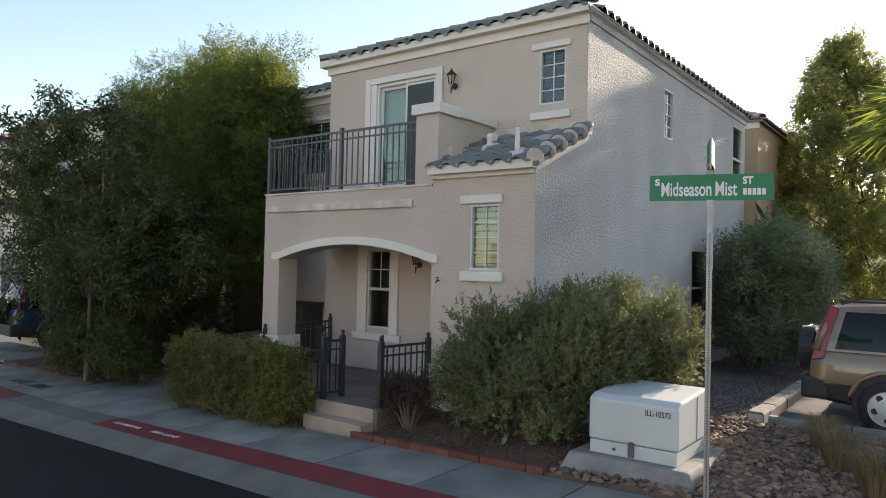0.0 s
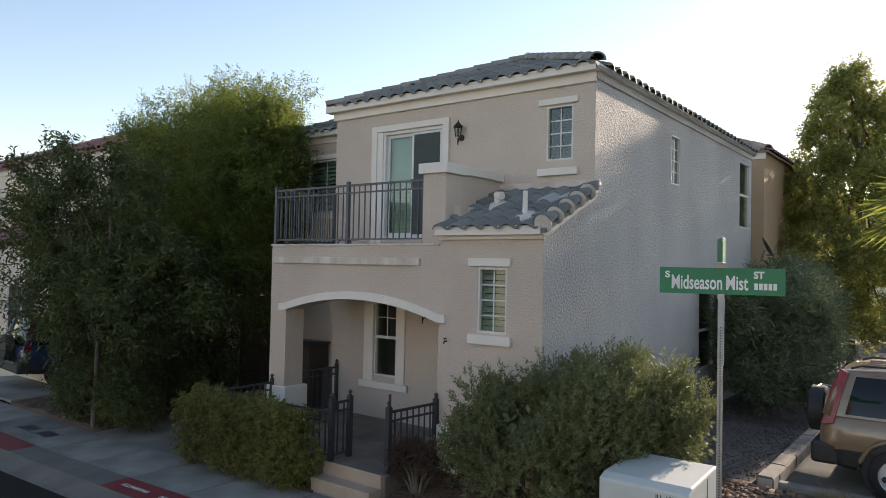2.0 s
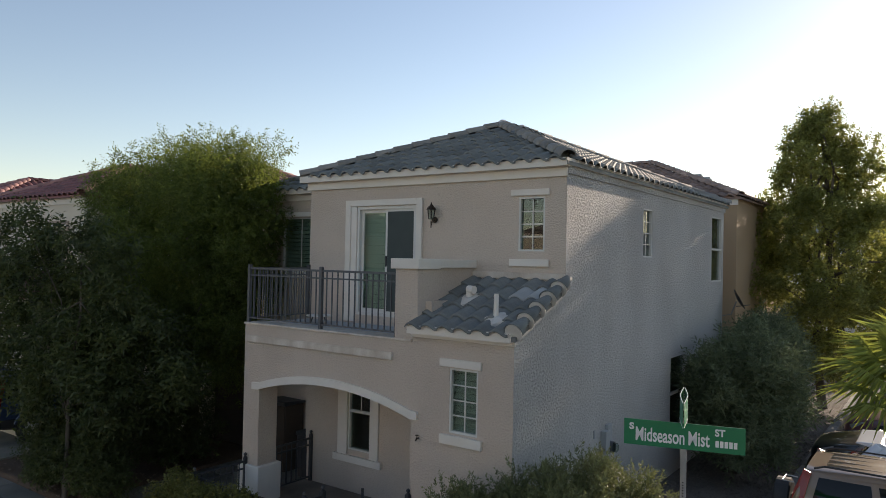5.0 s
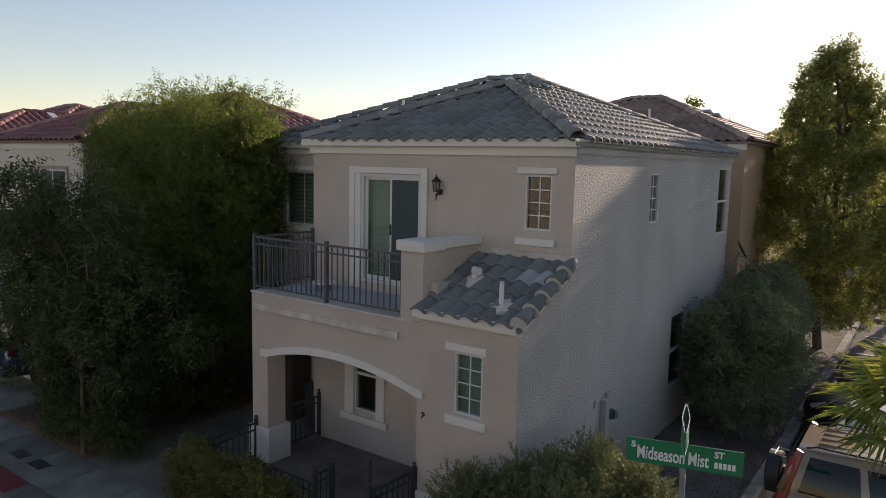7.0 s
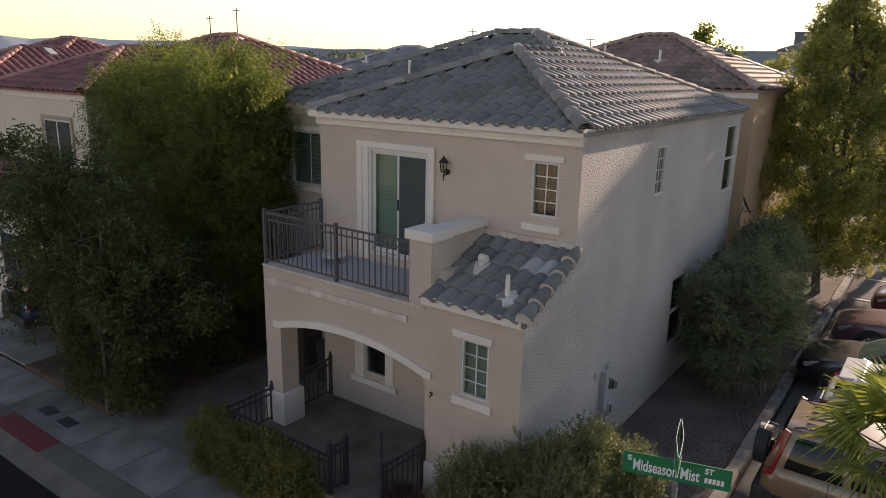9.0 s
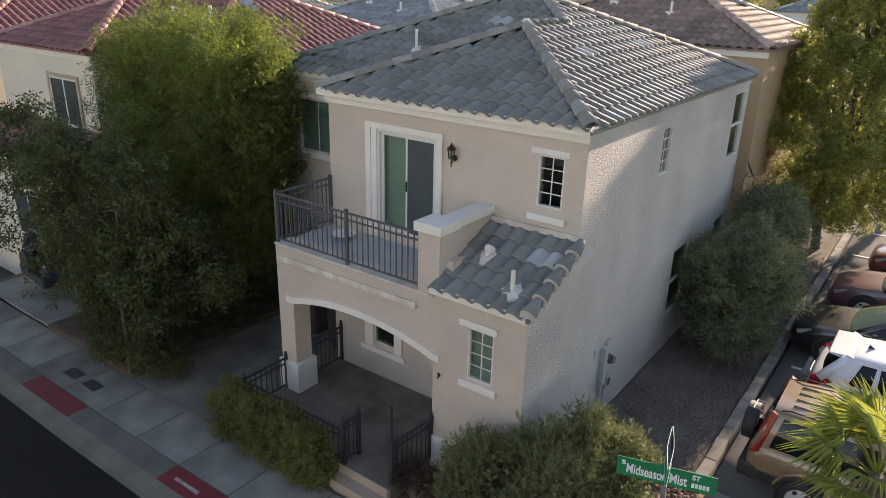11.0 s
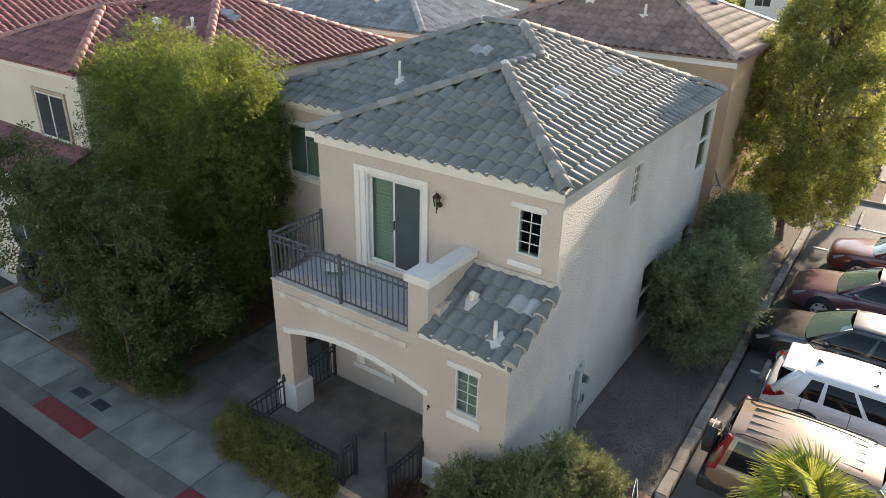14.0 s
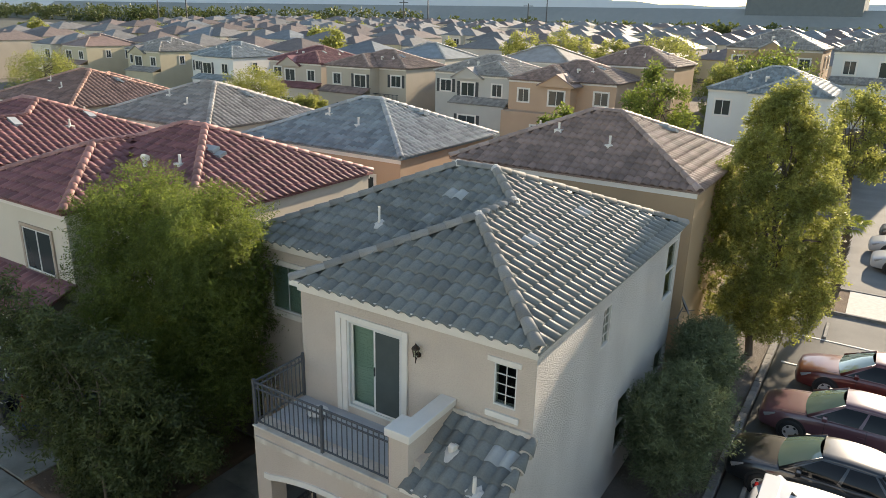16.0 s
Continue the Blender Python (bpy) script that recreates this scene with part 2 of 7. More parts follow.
def panel(u0, u1, w0, w1, t0, t1, holes, axis):
    """A wall with openings. axis x: the wall stands across x between t0 and t1, u is y; axis y: u is x."""
    us = sorted({u0, u1, *[h[0] for h in holes], *[h[1] for h in holes]})
    ws = sorted({w0, w1, *[h[2] for h in holes], *[h[3] for h in holes]})
    us, ws = [u for u in us if u0 <= u <= u1], [w for w in ws if w0 <= w <= w1]

    def solid(i, j):
        if not (0 <= i < len(us) - 1 and 0 <= j < len(ws) - 1):
            return False
        u, w = (us[i] + us[i + 1]) / 2, (ws[j] + ws[j + 1]) / 2
        return not any(h[0] < u < h[1] and h[2] < w < h[3] for h in holes)
    put = (lambda u, t, w: (t, u, w)) if axis == "x" else (lambda u, t, w: (u, t, w))
    s = Shape()
    for i in range(len(us) - 1):
        for j in range(len(ws) - 1):
            if not solid(i, j):
                continue
            a, b, c, d = us[i], us[i + 1], ws[j], ws[j + 1]
            for t in (t0, t1):
                s.add([put(a, t, c), put(b, t, c), put(b, t, d), put(a, t, d)], [(0, 1, 2, 3)])
            for di, dj, e in ((-1, 0, (a, a, c, d)), (1, 0, (b, b, c, d)), (0, -1, (a, b, c, c)), (0, 1, (a, b, d, d))):
                if not solid(i + di, j + dj):
                    s.add([put(e[0], t0, e[2]), put(e[1], t0, e[3]), put(e[1], t1, e[3]), put(e[0], t1, e[2])], [(0, 1, 2, 3)])
    b = bmesh.new()
    for v in s.v:
        b.verts.new(v)
    b.verts.ensure_lookup_table()
    for f in s.f:
        b.faces.new([b.verts[i] for i in f])
    bmesh.ops.remove_doubles(b, verts=b.verts, dist=0.0005)
    s.v, s.f = [tuple(v.co) for v in b.verts], []
    b.verts.index_update()
    s.f = [tuple(v.index for v in f.verts) for f in b.faces]
    b.free()
    return s


# ---- ground ----
def rise(x):
    """The pavement climbs gently towards the parking lot."""
    return min(max(0.027 * (x + 8), 0.0), 0.29)


def ribbon(name, xs, profile, mat, label="", kind="structure", skirt=0.5):
    """A strip along x whose cross-section is a list of (y, height above the slope), with depth below."""
    s = Shape()
    n = len(profile)
    for x in xs:
        for y, h in profile:
            s.v.append((x, y, rise(x) + h))
        s.v.append((x, profile[-1][0], rise(x) - skirt))
        s.v.append((x, profile[0][0], rise(x) - skirt))
    k = n + 2
    for i in range(len(xs) - 1):
        for j in range(k):
            a, b = i * k + j, i * k + (j + 1) % k
            s.f.append((a, b, b + k, a + k))
    s.f += [tuple(range(k)), tuple(range((len(xs) - 1) * k, len(xs) * k))[::-1]]
    return part(name, s, mat, None, label, kind=kind)


XS = [-140, -60, -30, -16, -8, -5, -2.5, 0, 1.5, 2.7, 6, 12, 30, 60]


def far_rise(y):
    """The far estate lies level and then climbs very gently."""
    return float(np.interp(y, [64, 80, 110, 200, 400], [0.0, 0.6, 1.1, 2.4, 5.0]))


g = Shape()
gx = [-4000, -1500, -600, -300, -150, -60, -20, 2.3, 12, 60, 120, 240, 600, 1500, 4000]
gy = [-4000, -1500, -600, -200, -60, 0, 26, 64, 80, 110, 200, 400, 700, 1500, 4000]
for y in gy:
    for x in gx:
        g.v.append((x, y, -0.55 + far_rise(y)))
for j in range(len(gy) - 1):
    for i in range(len(gx) - 1):
        a = j * len(gx) + i
        g.f.append((a, a + 1, a + len(gx) + 1, a + len(gx)))
part("ground", g, DESERT, None, "dry tan desert ground reaching the horizon", kind="structure")
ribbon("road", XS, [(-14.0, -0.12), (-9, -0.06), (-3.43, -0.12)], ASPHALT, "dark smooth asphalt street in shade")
ribbon("kerb", XS, [(-3.43, -0.115), (-3.34, -0.1), (-3.05, 0.0), (-3.0, 0.004)], GUTTER, "grey concrete rolled kerb along the street")
# ---- the house ----
PATIO_Z, SIDE_Z, EAVE, PITCH = 0.52, 0.45, 6.47, 0.42
WY = 1.53                      # upper front wall
house = thing("house", pose(0, 0, 0), "two-storey beige stucco house with grey tile roof and balcony", "house")


def tile_shape(w=0.29, length=0.42, thick=0.03, steps=10):
    """One S-shaped tile: u across, v up the slope, lower edge at v=0."""
    s = Shape()
    prof = []
    for i in range(steps + 1):
        a = i / steps
        prof.append((a * (w + 0.02), 0.064 * max(0.0, math.sin(math.pi * min(1.0, a / 0.72))) ** 0.8 + (0.0 if a < 0.72 else -0.012 * math.sin(math.pi * (a - 0.72) / 0.28)) + 0.008))
    n = len(prof)
    for v, lift in ((0.0, 0.042), (length, 0.0)):
        for u, h in prof:
            s.v.append((u, v, h + lift))
    for v, lift in ((0.0, 0.042 - thick), ):
        for u, h in prof:
            s.v.append((u, v, h + lift))
    for i in range(n - 1):
        s.f.append((i, i + 1, n + i + 1, n + i))
        s.f.append((2 * n + i, 2 * n + i + 1, i + 1, i))
    return s


TILE_MESH = tile_shape().mesh("roof_tile", TILE, True)
TILE_MESH_PALE = tile_shape().mesh("roof_tile", TILE_PALE, True)
CAP = Shape()
for v, r in ((0.0, 0.145), (0.42, 0.115)):
    for i in range(9):
        a = math.pi * i / 8
        CAP.v.append((math.cos(a) * r, v, math.sin(a) * r * 0.85))
for v, r in ((0.0, 0.115), ):
    for i in range(9):
        a = math.pi * i / 8
        CAP.v.append((math.cos(a) * r, v, math.sin(a) * r * 0.85))
for i in range(8):
    CAP.f += [(i, i + 1, 10 + i, 9 + i), (18 + i, 19 + i, i + 1, i)]
CAP_MESH = CAP.mesh("ridge_tile", RIDGE, True)


def slope_basis(o, u, v):
    """The pose of a roof plane: origin at the eave, u along it, v up the slope."""
    u, v = Vector(u).normalized(), Vector(v).normalized()
    w = u.cross(v).normalized()
    return Matrix(((u.x, v.x, w.x, o[0]), (u.y, v.y, w.y, o[1]), (u.z, v.z, w.z, o[2]), (0, 0, 0, 1)))


def inside(p, poly):
    n, hit = len(poly), False
    for i in range(n):
        (x0, y0), (x1, y1) = poly[i], poly[(i + 1) % n]
        if (y0 > p[1]) != (y1 > p[1]) and p[0] < (x1 - x0) * (p[1] - y0) / (y1 - y0) + x0:
            hit = not hit
    return hit


def tile_places(corners, w=0.29, step=0.37):
    """The poses of the tiles on a roof plane, whose first two corners are the eave."""
    c = [Vector(p) for p in corners]
    u = (c[1] - c[0]).normalized()
    nrm = u.cross(c[2] - c[0]).normalized()
    v = nrm.cross(u)
    if v.z < 0:
        v, nrm = -v, -nrm
    base = slope_basis(c[0], u, v)
    flat = [((p - c[0]).dot(u), (p - c[0]).dot(v)) for p in c]
    top = max(p[1] for p in flat)
    lo, hi = min(p[0] for p in flat), max(p[0] for p in flat)
    places = []
    for j in range(int(top / step) + 1):
        for i in range(int(lo / w) - 1, int(hi / w) + 2):
            p = (i * w + w / 2, j * step + step / 2)
            if inside(p, flat):
                places.append(base @ Matrix.Translation((i * w, j * step - 0.04, 0.004)))
    return places


def cap_places(a, b, step=0.37, lift=0.05):
    """Poses of ridge or hip tiles from the lower end a to the upper end b."""
    a, b = Vector(a), Vector(b)
    v = (b - a).normalized()
    u = v.cross(Vector((0, 0, 1))).normalized()
    n = max(1, int((b - a).length / step))
    return [slope_basis(a + v * (i * (b - a).length / n) + Vector((0, 0, lift)), u, v) for i in range(n)]


# roof planes (eave corners first)
RX, LX, FY, MY, BY, ML = 0.095, -5.74, 1.36, 3.0, 11.0, -9.03
WMID = (RX + LX) / 2
wh = (RX - LX) / 2
WZ = EAVE + wh * PITCH
mh = (BY - MY) / 2
MZ, MYR = EAVE + mh * PITCH, (BY + MY) / 2
apexF, joinR = (WMID, FY + wh, WZ), (WMID, MY + wh, WZ)
apexR, apexL = (RX - mh, MYR, MZ), (ML + mh, MYR, MZ)
PLANES = {
    "front_wing": [(LX, FY, EAVE), (RX, FY, EAVE), apexF],
    "right": [(RX, FY, EAVE), (RX, BY, EAVE), apexR, joinR, apexF],
    "wing_left": [(LX, MY, EAVE), (LX, FY, EAVE), apexF, joinR],
    "main_front": [(ML, MY, EAVE), (LX, MY, EAVE), joinR, apexR, apexL],
    "back": [(RX, BY, EAVE), (ML, BY, EAVE), apexL, apexR],
    "left": [(ML, BY, EAVE), (ML, MY, EAVE), apexL],
}
LOWZ, LOWY, LOWTOP = 3.91, -0.15, 1.50
LOW = [(-1.75, LOWY, LOWZ), (0.1, LOWY, LOWZ), (0.1, LOWTOP, LOWZ + (LOWTOP - LOWY) * PITCH), (-1.75, LOWTOP, LOWZ + (LOWTOP - LOWY) * PITCH)]


def deck(name, planes, mat, parent, thick=0.06):
    s = Shape()
    for c in planes:
        n = len(c)
        s.add([*c, *[(p[0], p[1], p[2] - thick) for p in c]], [tuple(range(n)), tuple(range(2 * n - 1, n - 1, -1)), *[(i, (i + 1) % n, (i + 1) % n + n, i + n) for i in range(n)]])
    return part(name, s, mat, parent)


roof = deck("roof", PLANES.values(), TILE, house)
low_roof = deck("lower_roof", [LOW], TILE, house)

# walls
W = 0.2
SIDE_HOLES = [(4.9, 5.42, 5.05, 6.0), (9.78, 10.74, 4.5, 6.14), (6.68, 7.74, 1.32, 2.95), (9.75, 10.75, 1.3, 2.92)]
part("wall", panel(WY + 0.004, 10.9, 0.0, EAVE - 0.02, -W, 0.0, SIDE_HOLES, "x"), STUCCO_SIDE, house, "coarse textured stucco side wall")
s = panel(0.004, WY + 0.004, 0.0, 3.85, -W, 0.0, [], "x")
s.prism([(0.004, 3.85), (WY + 0.004, 3.85), (WY + 0.004, LOWZ + (WY + 0.12) * PITCH), (0.004, LOWZ + 0.03)], -W, 0.0, "x")
part("wall", s, STUCCO_SIDE, house)
FRONT_HOLES = [(-4.33, -2.89, 3.86, 5.89), (-0.84, -0.37, 5.09, 5.96)]
part("wall", panel(-5.6, -0.004, PATIO_Z - 0.1, EAVE - 0.02, WY, WY + W, FRONT_HOLES + [(-4.46, -3.89, 1.3, 2.76)], "y"), STUCCO, house)
part("wall", panel(-1.75, -0.004, 0.0, 3.93, 0.0, W, [(-1.06, -0.57, 2.45, 3.38)], "y"), STUCCO, house)
part("wall", panel(W, WY, 0.3, 4.3, -1.75, -1.75 + W, [], "x"), STUCCO, house)
part("wall", panel(WY + W, 3.2, 0.0, EAVE - 0.02, -5.6, -5.6 + W, [], "x"), STUCCO, house)
part("wall", panel(-8.9, -5.6 + W, 0.0, EAVE - 0.02, 3.2, 3.2 + W, [(-8.3, -7.1, 4.6, 5.85)], "y"), STUCCO, house)
part("wall", panel(3.2 + W, 10.9 - W, 0.0, EAVE - 0.02, -8.9, -8.9 + W, [], "x"), STUCCO, house)
part("wall", panel(-8.9, -W, 0.0, EAVE - 0.02, 10.9 - W, 10.9, [], "y"), STUCCO, house)
# room linings behind the windows, the rooms' dimness put into their dark colour
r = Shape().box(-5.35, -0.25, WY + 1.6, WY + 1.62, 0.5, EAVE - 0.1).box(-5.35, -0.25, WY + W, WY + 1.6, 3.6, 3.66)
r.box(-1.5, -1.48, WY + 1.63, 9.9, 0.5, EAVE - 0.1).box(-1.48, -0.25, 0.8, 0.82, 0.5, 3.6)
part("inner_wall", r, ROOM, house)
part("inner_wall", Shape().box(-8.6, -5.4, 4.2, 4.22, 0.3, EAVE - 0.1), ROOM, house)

DECK = material("grey_deck_coating", (0.36, 0.36, 0.37), (0.48, 0.48, 0.485), 0.8, 1.2, 50, 0.2)
# porch arch, balcony body
CX0, CX1, CB0, ARCH_Z, CROWN = -5.62, -1.75, -5.2, 2.55, 2.815
arc = []
half, sag = (CX1 - CB0) / 2, CROWN - ARCH_Z
rad = (half * half + sag * sag) / (2 * sag)
for i in range(25):
    a = -math.asin(half / rad) + 2 * math.asin(half / rad) * i / 24
    arc.append((CB0 + half + rad * math.sin(a), CROWN - rad + rad * math.cos(a)))
s = Shape().prism([(CX0, PATIO_Z), (CB0, PATIO_Z), *arc, (CX1, 3.69), (CX0, 3.69)], 0.0, 0.42, "y")
part("porch_arch", s, STUCCO, house)
s = Shape().prism([(-5.36, ARCH_Z - 0.004), *[(x, z - 0.004) for x, z in arc], (-1.62, ARCH_Z - 0.004), (-1.62, ARCH_Z + 0.115), *[(x, z + 0.125) for x, z in arc[::-1]], (-5.36, ARCH_Z + 0.115)], -0.045, -0.001, "y")
part("arch_trim", s, TRIM, house, "pale curved stucco band over the porch arch")
part("column_base", Shape().box(-5.68, -5.12, -0.05, 0.48, PATIO_Z, 1.18), TRIM, house, bevel=0.012)
part("pier_base", Shape().box(-1.76, -1.3, -0.05, 0.0, 0.3, 1.05), TRIM, house, bevel=0.01)
part("balcony_floor", Shape().box(-5.6, -1.76, 0.42, WY, 3.42, 3.70), DECK, house)
part("balcony_edge", Shape().box(-5.64, -1.76, -0.02, 0.425, 3.69, 3.725), TRIM_WORN, house, bevel=0.01)
part("porch_ceiling", Shape().box(-5.6, -1.75, 0.42, WY, 3.36, 3.42), STUCCO, house)
part("wall", Shape().box(-5.6, -5.2, 0.42, WY, 2.9, 3.69), STUCCO, house)
part("balcony_trim", Shape().box(-5.55, -2.12, -0.05, 0.0, 3.384, 3.50), TRIM_WORN, house, "weathered pale trim band below the balcony", bevel=0.008)
# pillar and stepped parapet
part("pillar", Shape().box(-2.1, -1.753, 0.0, 0.45, 3.727, 3.95).box(-2.1, -1.67, 0.0, 0.45, 3.95, 4.78).box(-1.93, -1.67, 0.452, WY - 0.003, 3.705, 4.80), STUCCO, house)
part("pillar_cap", Shape().box(-2.16, -1.61, -0.06, 0.5, 4.78, 4.94).box(-1.97, -1.615, 0.5, WY - 0.002, 4.8, 4.935), TRIM, house, "pale stucco coping", bevel=0.012)
# eave friezes
for b in ((-5.66, 0.02, WY - 0.05, WY), (-5.65, -5.6, WY, 3.15), (-8.95, -5.66, 3.15, 3.2)):
    part("eave_trim", Shape().box(*b, 6.25, 6.46), TRIM, house, bevel=0.008)
part("eave_trim", Shape().box(-1.75, 0.03, -0.05, 0.0, 3.775, 3.93), TRIM, house, bevel=0.008)
for b in ((LX - 0.01, RX - 0.02, FY - 0.012, WY - 0.01, EAVE - 0.075, EAVE + 0.05), (ML + 0.05, LX - 0.012, MY - 0.012, 3.18, EAVE - 0.075, EAVE + 0.05), (-1.74, 0.03, LOWY - 0.012, 0.0, LOWZ - 0.075, LOWZ + 0.05), (0.0, RX - 0.02, WY, 10.93, EAVE - 0.06, EAVE + 0.05)):
    part("eave_filler", Shape().box(*b), TRIM, house, "pale mortared filler under the lowest tiles")
part("eave_trim", Shape().box(0.0, 0.03, WY, 10.95, 6.3, 6.46), STUCCO_SIDE, house)
rk = Shape().prism([(-0.06, LOWZ - 0.12), (WY - 0.02, LOWZ - 0.12 + (WY + 0.04) * PITCH), (WY - 0.02, LOWZ + 0.07 + (WY + 0.04) * PITCH), (-0.06, LOWZ + 0.07)], 0.0, 0.04, "x")
part("rake_trim", rk, MORTAR, house)
part("roof_flashing", Shape().box(-1.67, 0.0, WY - 0.06, WY - 0.001, LOWZ + 0.74, LOWZ + 0.84), TRIM_WORN, house, "patched white flashing strip", bevel=0.01)


def slab(name, x0, x1, z0, z1, y, proud, mat, parent, axis="y", sign=-1):
    s = Shape()
    a, b = sorted((y, y + sign * proud))
    s.box(x0, x1, a, b, z0, z1) if axis == "y" else s.box(a, b, x0, x1, z0, z1)
    return part(name, s, mat, parent, bevel=0.008)


def window(parent, u0, u1, z0, z1, y, axis="y", sign=-1, cols=2, rows=4, sash=False, blind=None, grid_half=False, frame_w=0.03):
    """A vinyl window set into its opening: frame, pane, muntins, blind."""
    win = new("window")
    win.parent = parent
    put = (lambda s, a, b, c, d, e, f: s.box(a, b, c, d, e, f)) if axis == "y" else (lambda s, a, b, c, d, e, f: s.box(c, d, a, b, e, f))
    o = lambda d0, d1: sorted((y - sign * d0, y - sign * d1))
    s, fw = Shape(), frame_w
    d = o(-0.012, 0.07)
    for a, b, c, e in ((u0, u0 + fw, z0, z1), (u1 - fw, u1, z0, z1), (u0 + fw, u1 - fw, z0, z0 + fw), (u0 + fw, u1 - fw, z1 - fw, z1)):
        put(s, a, b, *d, c, e)
    if sash:
        m = (z0 + z1) / 2
        put(s, u0 + fw, u1 - fw, *o(0.0, 0.06), m - 0.025, m + 0.025)
    part("window_frame", s, VINYL, win)
    s = Shape()
    put(s, u0 + fw, u1 - fw, *o(0.04, 0.046), z0 + fw, z1 - fw)
    pane = part("pane", s, GLASS, win)
    pane.visible_shadow = False
    s = Shape()
    zlo = (z0 + z1) / 2 if grid_half else z0
    for i in range(1, cols):
        x = u0 + fw + (u1 - u0 - 2 * fw) * i / cols
        put(s, x - 0.009, x + 0.009, *o(0.026, 0.038), zlo + fw, z1 - fw)
    for j in range(1, rows):
        z = zlo + fw + (z1 - zlo - 2 * fw) * j / rows
        put(s, u0 + fw, u1 - fw, *o(0.027, 0.037), z - 0.009, z + 0.009)
    if s.f:
        part("muntins", s, VINYL, win)
    if blind:
        s = Shape()
        n = int((z1 - z0) / 0.09)
        for j in range(n):
            z = z0 + (z1 - z0) * (j + 0.5) / n
            q = Shape()
            put(q, u0, u1, -0.006, 0.006, -0.045, 0.045)
            mid = y - sign * 0.13
            tilt = Matrix.Translation((0, mid, z)) @ Matrix.Rotation(radians(35) * sign, 4, "X") if axis == "y" else Matrix.Translation((mid, 0, z)) @ Matrix.Rotation(-radians(35) * sign, 4, "Y")
            s.add(q.v, q.f, tilt)
        part("blind", s, blind, win)
    return win


window(house, -0.84, -0.37, 5.09, 5.96, WY + 0.02, cols=2, rows=4)
slab("lintel", -0.97, -0.28, 5.975, 6.075, WY, 0.045, TRIM, house)
slab("window_sill", -0.97, -0.275, 4.85, 4.965, WY, 0.06, TRIM, house)
window(house, -1.06, -0.57, 2.45, 3.38, 0.02, cols=2, rows=4, blind=SHUTTER)
slab("lintel", -1.215, -0.505, 3.395, 3.51, 0.0, 0.045, TRIM, house)
slab("window_sill", -1.19, -0.475, 2.29, 2.425, 0.0, 0.06, TRIM, house)
window(house, -4.46, -3.89, 1.3, 2.76, WY + 0.02, cols=2, rows=2, sash=True, grid_half=True)
slab("window_trim", -4.70, -4.46, 1.2, 3.0, WY, 0.04, TRIM, house)
slab("window_trim", -3.89, -3.68, 1.2, 3.0, WY, 0.04, TRIM, house)
slab("window_trim", -4.46, -3.89, 2.76, 3.0, WY, 0.04, TRIM, house)
slab("window_sill", -4.80, -3.60, 1.07, 1.2, WY, 0.06, TRIM, house)
window(house, -8.3, -7.1, 4.6, 5.85, 3.22, cols=2, rows=1, blind=BLIND)
slab("lintel", -8.5, -6.95, 5.87, 5.98, 3.2, 0.045, TRIM, house)
slab("window_sill", -8.45, -6.95, 4.45, 4.59, 3.2, 0.05, TRIM, house)
for i, (a, b, c, d) in enumerate(SIDE_HOLES):
    window(house, a, b, c, d, -0.02, "x", 1, cols=2 if i == 0 else 1, rows=4 if i == 0 else 1, sash=i > 0)
# sliding door
door = new("sliding_door")
door.parent = house
X0, X1, Z0, Z1 = -4.33, -2.89, 3.86, 5.89
for a, b, c, d, pr in ((-4.60, -4.47, 3.73, 6.015, 0.05), (-2.89 + 0.0, -2.76, 3.73, 6.015, 0.05), (-4.47, -2.89, 5.9, 6.015, 0.05)):
    slab("door_trim", a, b, c, d, WY, pr, TRIM, house)
slab("door_trim", -4.47, -4.33, 3.73, 5.9, WY, 0.025, TRIM, house)
s = Shape()
for a, b, c, d in ((X0, X0 + 0.05, Z0, Z1), (X1 - 0.05, X1, Z0, Z1), (X0 + 0.05, X1 - 0.05, Z1 - 0.05, Z1), (X0 + 0.05, X1 - 0.05, Z0, Z0 + 0.05)):
    s.box(a, b, WY + 0.0, WY + 0.12, c, d)
part("door_frame", s, VINYL, door)
XM = -3.63
for a, b, y in ((X0 + 0.05, XM + 0.03, 0.07), (XM - 0.02, X1 - 0.05, 0.03)):
    s = Shape()
    for c, d, e, f in ((a, a + 0.06, Z0 + 0.05, Z1 - 0.05), (b - 0.06, b, Z0 + 0.05, Z1 - 0.05), (a + 0.06, b - 0.06, Z1 - 0.11, Z1 - 0.05), (a + 0.06, b - 0.06, Z0 + 0.05, Z0 + 0.13)):
        s.box(c, d, WY + y, WY + y + 0.035, e, f)
    part("door_leaf", s, VINYL, door)
    pane = part("pane", Shape().box(a + 0.06, b - 0.06, WY + y + 0.014, WY + y + 0.02, Z0 + 0.13, Z1 - 0.11), GLASS, door)
    pane.visible_shadow = False
part("insect_screen", Shape().box(XM + 0.03, X1 - 0.11, WY + 0.024, WY + 0.028, Z0 + 0.1, Z1 - 0.1), SCREEN, door, "grey insect screen over the sliding leaf")
s = Shape()
for j in range(24):
    s.box(X0, XM + 0.1, WY + 0.17, WY + 0.176, Z0 + 0.05 + j * 0.084, Z0 + 0.05 + j * 0.084 + 0.08)
part("blind", s, BLIND, door, "pale green closed blind")
part("door_handle", Shape().box(XM - 0.005, XM + 0.02, WY + 0.0, WY + 0.03, 4.78, 4.98), IRON, door, "black handle", bevel=0.005)
# ---- rails, porch and fixtures of the house ----
BAR_MESHES = {}


def bar_mesh(length, r, mat):
    key = (round(length, 3), r, mat.name)
    if key not in BAR_MESHES:
        BAR_MESHES[key] = Shape().box(-r, r, -r, r, 0, length).mesh("baluster", mat)
    return BAR_MESHES[key]


